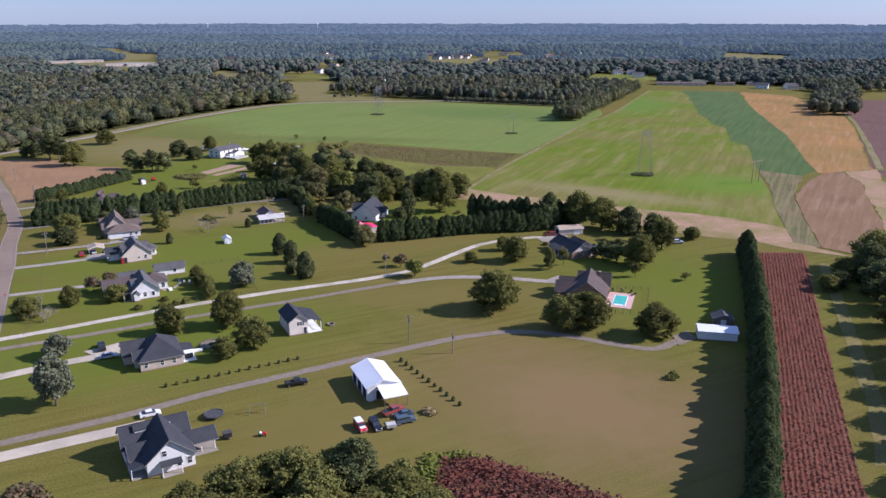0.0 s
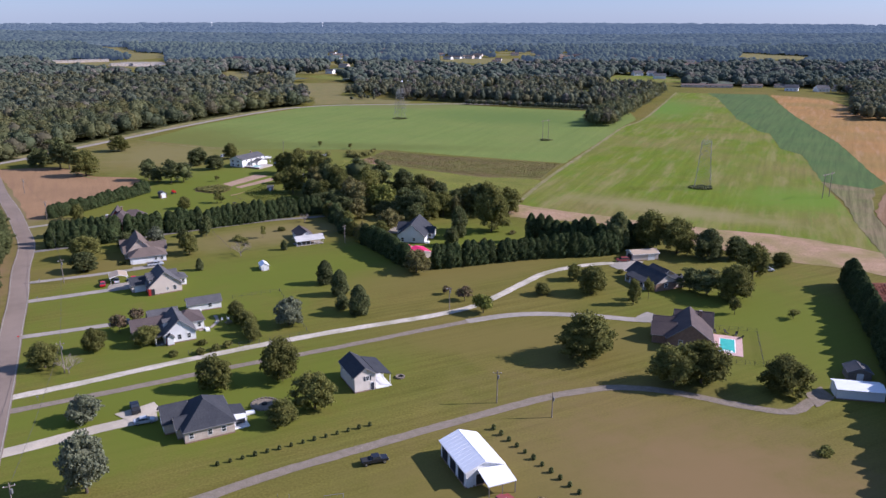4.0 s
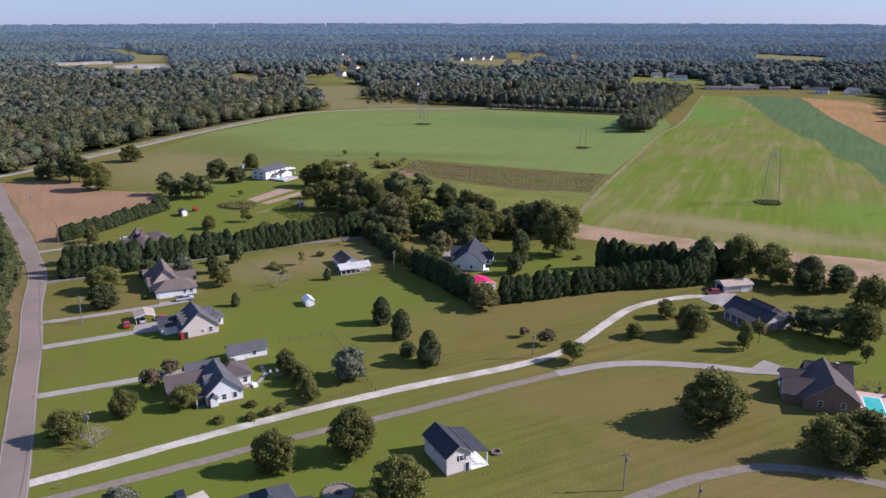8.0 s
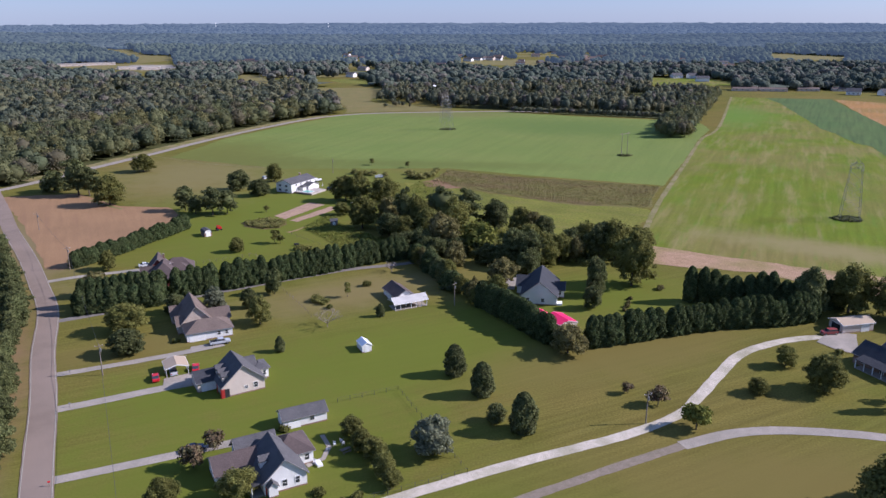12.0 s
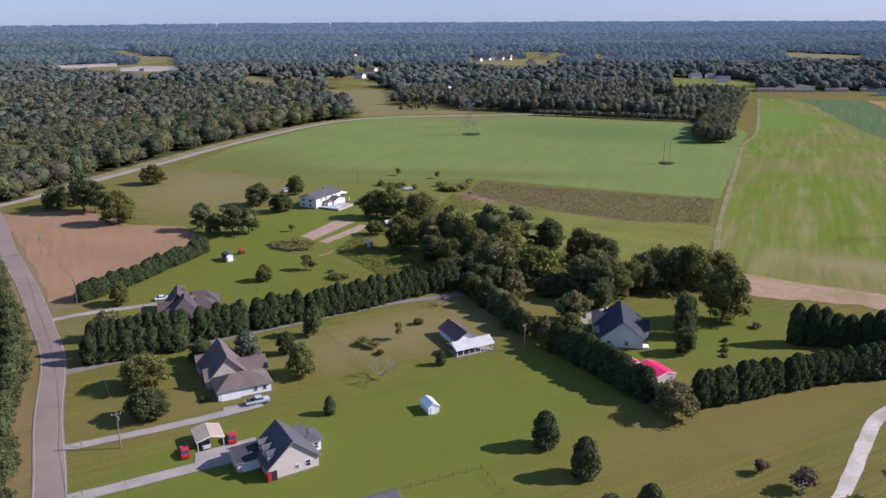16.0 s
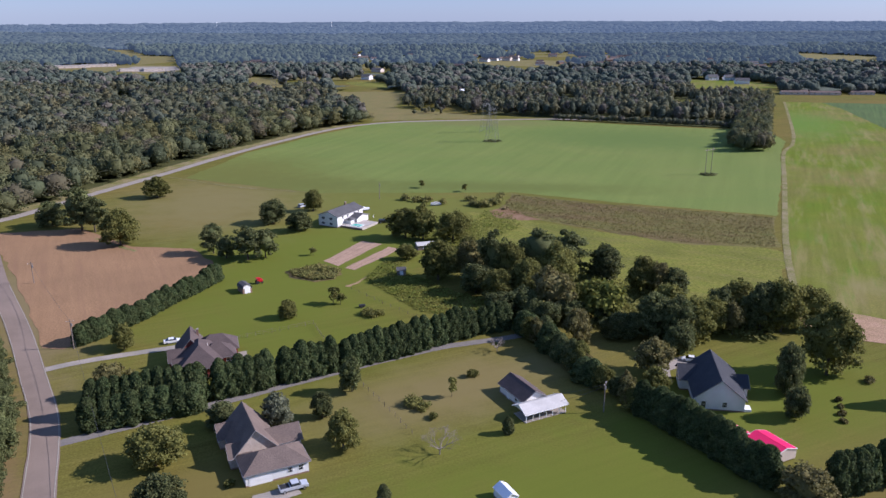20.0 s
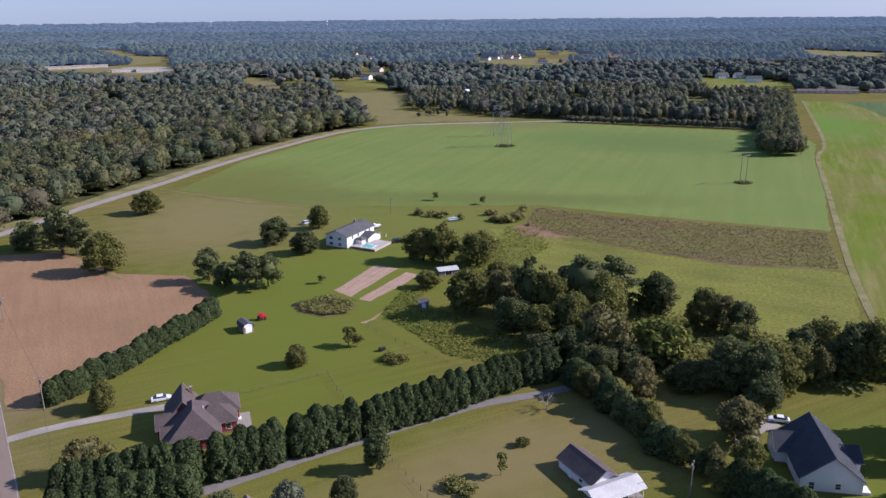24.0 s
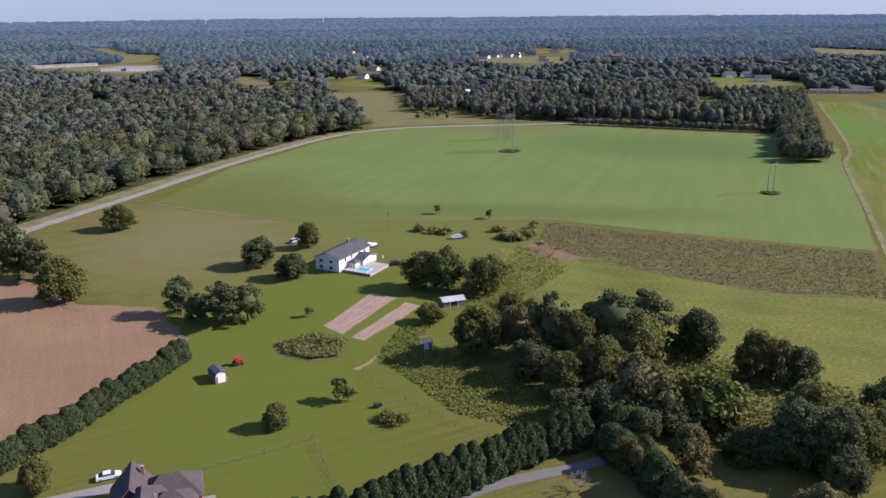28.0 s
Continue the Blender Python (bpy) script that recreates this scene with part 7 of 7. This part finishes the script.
fence([(-162.5, 374.5), (-152, 380.5), (-143, 386), (-139, 377), (-134.5, 368.5)], 2.6, 1.3, "weathered post and rail fence behind the hip-roofed house", M["wood"])
fence([(-90, 224), (-75, 231), (-59.5, 239), (-77, 275), (-91, 268)], 3, 1.2, "thin wire fence round a back garden", M["cable"], 2)
fence([(-124, 348), (-116, 335.5), (-108.5, 323)], 3, 1.3, "old wire fence across the yard", M["wood"])
fence([(-136, 417), (-124, 404), (-112, 392), (-98, 382.5)], 4, 1.2, "overgrown wire fence along the lawn edge", M["wood"])
fence([(53, 225.5), (66.5, 222.3), (72.8, 245.5), (60, 248)], 2.4, 1.4, "black metal fence round the pool", M["cable"], 3)

# ---- young hedges ----
def seedling(x, y, h, group):
    key = "seedling"
    if key not in CACHE:
        V, Q = cone_crown(1.3, 0.42, 0.0, 130)
        CACHE[key] = fast_mesh("shrub", V, Q)
    ob = put_mesh("shrub", CACHE[key], M["leaf_dark"], m=Matrix.Translation((x, y, 0)) @ Matrix.Diagonal((h, h, h, 1)))
    tagged(ob, "young dark evergreen planted in a row", "shrub", group)


for k in range(14):
    f = k / 13
    seedling(-64.5 + 29.6 * f, 169.9 + 17.3 * f, random.uniform(.6, .85), "row of young evergreens beside the track")
for k in range(11):
    f = k / 10
    seedling(-6.7 + 16.1 * f, 186.7 - 23.9 * f, random.uniform(.7, .95), "row of young evergreens beside the barn")

# ---- yard things ----
r = thing("trampoline", "round black trampoline with a safety net frame", "trampoline", -47.6, 155.4, 0)
part("mat", tube((0, 0, .82), (0, 0, .86), 2.0, 2.0, 20), M["cable"], r)
bm = bmesh.new()
for k in range(20):
    a, b = 2 * math.pi * k / 20, 2 * math.pi * (k + 1) / 20
    add_tube(bm, (2.2 * math.cos(a), 2.2 * math.sin(a), .85), (2.2 * math.cos(b), 2.2 * math.sin(b), .85), .14, .14, 5)
part("rim", bm, M["shutter"], r)
for k in range(6):
    a = 2 * math.pi * k / 6
    part("leg", tube((2.2 * math.cos(a), 2.2 * math.sin(a), 0), (2.2 * math.cos(a), 2.2 * math.sin(a), 2.3), .04), M["steel"], r)
r = thing("swing_set", "metal swing set on grass", "swing set", -38.0, 157.6, 15)
for s in (-1.8, 1.8):
    part("frame_leg", tube((s, -1, 0), (s, 0, 2.2), .05), M["steel"], r)
    part("frame_leg", tube((s, 1, 0), (s, 0, 2.2), .05), M["steel"], r)
part("top_bar", tube((-1.8, 0, 2.2), (1.8, 0, 2.2), .05), M["steel"], r)
for s in (-.6, .6):
    part("swing_seat", box(s - .25, s + .25, -.1, .1, .5, .56), M["reddoor"], r)
    part("chain", tube((s, 0, .55), (s, 0, 2.2), .015), M["steel"], r)
r = thing("brush_pile", "heap of dry straw-coloured brush on the grass", "brush pile", 2.0, 159.2, 0)
V, Q = lobed_crown(1.1, 1.6, -.2, 16, 90, 0.22, 0.5, 0.5)
put_mesh("brush", fast_mesh("brush", V, Q), M["straw"], r)
r = thing("utility_trailer", "small white-sided utility trailer", "trailer", -6.0, 151.6, 20)
part("box", box(-1.1, 1.1, -.8, .8, .5, 1.3, .03), M["silver_metal"], r)
for s in (-1, 1):
    part("wheel", tube((0, s * .85, .32), (0, s * 1.0, .32), .32, .32, 12), M["tyre"], r)
part("drawbar", box(1.1, 2.2, -.05, .05, .5, .6), M["steel"], r)
r = thing("garden_cart", "black covered cart on the grass", "cart", -41.6, 146.2, 30)
part("box", box(-.9, .9, -.7, .7, .4, 1.5, .05), M["dark"], r)
for s in (-1, 1):
    part("wheel", tube((0, s * .72, .3), (0, s * .88, .3), .3, .3, 12), M["tyre"], r)
part("roof", box(-1.0, 1.0, -.8, .8, 1.5, 1.58), M["cable"], r)
r = thing("lawn_tractor", "red and white riding mower on the grass", "mower", -34.2, 147.4, 10)
part("hood", box(.1, 1.0, -.35, .35, .4, .9, .08), paint("red", (0.5, .015, .02)), r)
part("seat", box(-.6, -.1, -.3, .3, .6, 1.0, .05), M["trim"], r)
for wx, rr in ((-.5, .35), (.75, .22)):
    for s in (-1, 1):
        part("wheel", tube((wx, s * .42, rr), (wx, s * .58, rr), rr, rr, 12), M["tyre"], r)
r = thing("tractor", "small red tractor beside the shed", "tractor", -169.6, 423.0, 30)
part("body", box(-.8, 1.3, -.6, .6, .6, 1.5, .12), paint("red", (0.5, .015, .02)), r)
part("canopy", box(-1.0, .6, -.75, .75, 1.9, 2.1, .06), paint("red", (0.5, .015, .02)), r)
for s in (-1, 1):
    part("wheel", tube((-.6, s * .65, .6), (-.6, s * .9, .6), .6, .6, 14), M["tyre"], r)
    part("wheel", tube((1.0, s * .6, .4), (1.0, s * .78, .4), .4, .4, 14), M["tyre"], r)
    part("canopy_post", tube((-.8, s * .6, 1.4), (-.8, s * .6, 1.95), .04), M["steel"], r)
# Made-up stone ring in place of a dark cart-like object.
r = thing("fire_pit", "ring of stones put in place of a dark cart on the lawn", "fire pit", -30.2, 212.0, 0)
for k in range(10):
    a = 2 * math.pi * k / 10
    part("stone", box(-.3, .3, -.22, .22, 0, .5, .06), M["stonedust"], r, m=pose(1.0 * math.cos(a), 1.0 * math.sin(a), 0, 0, 0, math.degrees(a) + 90))
part("ash_bed", tube((0, 0, 0), (0, 0, .15), .8, .8, 12), M["dark"], r)
r = thing("picnic_table", "weathered wooden picnic table in the garden", "picnic table", -85.6, 246.2, 40)
for k in range(5):
    part("plank", box(-1.1, 1.1, -.4 + k * .165, -.26 + k * .165, .72, .76), M["wood"], r)
for s in (-.75, .75):
    part("bench", box(-1.1, 1.1, s - .13, s + .13, .43, .47), M["wood"], r)
for sx in (-.8, .8):
    part("leg", tube((sx, -.75, 0), (sx, .1, .72), .05), M["wood"], r)
    part("leg", tube((sx, .75, 0), (sx, -.1, .72), .05), M["wood"], r)
for x, y, a in ((-88.4, 248.6, 20), (-87.2, 250.2, 110), (-89.6, 246.6, -60), (-86.6, 249.0, 200), (-91.4, 241.6, 0), (-84.4, 250.4, 70)):
    r = thing("garden_chair", "white plastic garden chair on the lawn", "chair", x, y, a, "white garden chairs")
    part("seat", box(-.28, .28, -.28, .28, .4, .45, .02), M["trim"], r)
    part("backrest", box(-.28, .28, .24, .3, .45, .95, .02), M["trim"], r)
    for sx in (-.24, .24):
        for sy in (-.24, .24):
            part("leg", box(sx - .03, sx + .03, sy - .03, sy + .03, 0, .4), M["trim"], r)
for x, y, a in ((66.4, 240.6, 20), (66.0, 243.2, 60), (63.6, 244.4, 110), (60.4, 244.8, 90), (57.6, 244.6, 80)):
    r = thing("sun_lounger", "dark sun lounger on the pool deck", "lounger", x, y, a, "pool loungers", z=0.12)
    part("frame", box(-.9, .6, -.33, .33, .28, .36, .02), M["dark"], r)
    part("backrest", prism([(.55, .32), (1.1, .8), (1.05, .86), (.5, .4)], 'y', -.33, .33), M["dark"], r)
    for sx in (-.8, .5):
        for sy in (-.28, .28):
            part("leg", box(sx - .03, sx + .03, sy - .03, sy + .03, 0, .3), M["steel"], r)
r = thing("deck_umbrella", "closed pale umbrella on a pool deck", "umbrella", -139.6, 508.6, 0, z=0.9)
part("pole", tube((0, 0, 0), (0, 0, 2.6), .04), M["steel"], r)
part("canopy", tube((0, 0, 1.0), (0, 0, 2.5), .22, .05, 8), M["trim"], r)
r = thing("boat", "white covered boat on a trailer behind the house", "boat", -147.0, 528.0, 30)
bm = prism([(-3.2, .7), (2.0, .7), (3.4, 1.5), (-3.2, 1.5)], 'y', -1.1, 1.1)
bmesh.ops.bevel(bm, geom=list(bm.edges), offset=.15, segments=2, affect='EDGES')
part("hull", bm, M["trim"], r)
part("cabin", box(-1.2, 1.0, -.8, .8, 1.45, 2.1, .15), M["trim"], r)
for s in (-1, 1):
    part("wheel", tube((-.8, s * .9, .35), (-.8, s * 1.1, .35), .35, .35, 12), M["tyre"], r)
part("trailer_frame", box(-3.0, 3.6, -.5, .5, .5, .68), M["steel"], r)
r = thing("boat", "pale covered boat among brush", "boat", -112.2, 540.6, 15)
bm = prism([(-2.6, .5), (1.6, .5), (2.8, 1.3), (-2.6, 1.3)], 'y', -1.0, 1.0)
bmesh.ops.bevel(bm, geom=list(bm.edges), offset=.15, segments=2, affect='EDGES')
part("hull", bm, M["trim"], r)
part("cover", prism([(-2.6, 1.3), (2.4, 1.3), (0, 1.8)], 'y', -.9, .9), M["silver_metal"], r)
part("trailer_frame", box(-2.4, 2.6, -.5, .5, 0, .5), M["steel"], r)
r = thing("pump", "dark machine standing at the lawn edge", "machine", -130.2, 400.6, 20)
part("body", box(-1.0, 1.0, -.5, .5, .3, 1.0, .08), M["dark"], r)
for s in (-1, 1):
    part("wheel", tube((-.4, s * .52, .35), (-.4, s * .7, .35), .35, .35, 12), M["tyre"], r)
r = thing("mailbox", "red mailbox on a post beside the road", "mailbox", -142.4, 231.6, 118)
part("post", box(-.05, .05, -.05, .05, 0, 1.0), M["wood"], r)
part("box", prism([(-.12, 1.0), (.12, 1.0), (.12, 1.18), (0, 1.28), (-.12, 1.18)], 'y', -.25, .25), paint("red", (0.5, .015, .02)), r)
for x, y in ((-163.5, 281), (-154.6, 263.5), (-117, 196)):
    r = thing("mailbox", "grey mailbox on a post beside the road", "mailbox", x, y, 118, "mailboxes")
    part("post", box(-.05, .05, -.05, .05, 0, 1.0), M["wood"], r)
    part("box", prism([(-.12, 1.0), (.12, 1.0), (.12, 1.18), (0, 1.28), (-.12, 1.18)], 'y', -.25, .25), M["steel"], r)
sheet("red_dirt_bank", [(-139, 420), (-136, 424), (-133, 431), (-132, 430.5), (-134.5, 423.5), (-137.5, 419.5)], 0.10, M["soil"], "bare reddish dirt bank", 0.3, 2, category="bare soil")
sheet("garden_path", [(-93.2, 241), (-90.4, 243.6), (-90.0, 248), (-92.4, 252.6), (-91.4, 253), (-88.9, 248), (-89.4, 243), (-92.4, 239.8)], 0.08, M["concrete"], "curved concrete garden path", 0.05, 2, category="path")

# ---- far buildings ----
def far_building(x, y, yaw, lx, ly, h, rise, wall, cover, label, windows=0):
    r = thing("farm_building", label, "building", x, y, yaw, "far buildings", z=float(ground_z(x, y)))
    w = Wing(r, 0, 0, lx, ly, h, 'gx', rise, wall, cover, 0.4)
    for k in range(windows):
        w.window("S", -lx / 2 + (k + .7) * lx / (windows + .4), 1.2, 1.4, 1.4)


for x, y, lx in ((292, 1112, 30), (326, 1108, 34), (372, 1112, 26), (300, 1124, 24), (418, 1112, 30)):
    far_building(x, y, -8, lx, 10, 3, 1.6, M["beige"], M["tan_shingle"], "long brown farm shed at the field's end", 4)
for x, y in ((286, 1330), (262, 1334), (309, 1328), (405, 1060), (440, 1052), (465, 1060)):
    far_building(x, y, random.uniform(-30, 30), 16, 11, 4.5, 3.5, M["white"], M["grey_shingle"], "distant white farmhouse among trees", 3)
for x, y, lx in ((-842, 1605, 74), (-800, 1640, 60), (-690, 1535, 44), (-655, 1540, 34)):
    far_building(x, y, 30, lx, 18, 4.5, 0.8, M["beige"], M["concrete"], "distant long pale commercial building", 6)
sheet("parking_lot", [(-735, 1640), (-660, 1650), (-612, 1560), (-640, 1505), (-720, 1530)], 0.2, M["concrete"], "distant pale paved lot", 2, 15, category="paving")
far_building(-99, 1075, 20, 14, 9, 7, 3, M["white"], M["white_metal"], "white house standing out of the woods", 2)
for k, (x, y) in enumerate(FAR_HOMES):
    far_building(x, y, random.uniform(-40, 40), random.uniform(13, 24), random.uniform(9, 12), random.uniform(3, 5.5), 3, (M["white"], M["beige"], M["white"], M["brownbrick"])[k % 4], (M["grey_shingle"], M["tan_shingle"], M["brown_shingle"])[k % 3], "distant pale-walled house in a clearing")


def water_tower(x, y, h):
    """A pale ball-shaped tank on a slim flared column."""
    r = thing("water_tower", "pale water tower standing over distant woods", "water tower", x, y, 0, "water towers", z=float(ground_z(x, y)))
    part("column", tube((0, 0, -1), (0, 0, h - 6), 1.3, 0.9, 12), M["white"], r)
    V, Q = blob(np.array((0, 0, h)), 4.2, 0.8, 0.02)
    put_mesh("tank", fast_mesh("tank", V, Q), M["white"], r)
    part("base_plinth", tube((0, 0, -1), (0, 0, 1.2), 2.4, 2.4, 12), M["concrete"], r)


for x, y, h in ((-1340, 4050, 27), (-780, 4100, 27)):
    water_tower(x, y, h)

# yard pieces round the wood and the houses
r = thing("brush_pile", "pale heap of felled branches beside bare soil", "brush pile", -78.6, 533.0, 20)
bm = bmesh.new()
for k in range(34):
    a, b = random.uniform(0, 6.28), random.uniform(-0.4, 0.4)
    c = Vector((random.uniform(-1.4, 1.4), random.uniform(-1.2, 1.2), random.uniform(0.15, 1.1)))
    d = Vector((math.cos(a), math.sin(a), b)) * random.uniform(0.8, 1.9)
    add_tube(bm, c - d, c + d, 0.09, 0.05, 5)
tagged(part("branch_heap", bm, M["straw"], r), kind="stuff")
r = thing("fire_pit", "round stone patio with a dark fire ring", "patio", -61.6, 196.4, 0)
part("paving", tube((0, 0, -.05), (0, 0, .06), 3.3, 3.3, 28), M["stonedust"], r)
for k in range(22):
    a = 2 * math.pi * k / 22
    part("edging_stone", box(-.3, .3, -.22, .22, 0, .35, .05), M["wood"], r, m=pose(3.1 * math.cos(a), 3.1 * math.sin(a), 0, 0, 0, math.degrees(a) + 90))
part("fire_ring", tube((0, 0, 0), (0, 0, .4), .7, .7, 14), M["dark"], r)
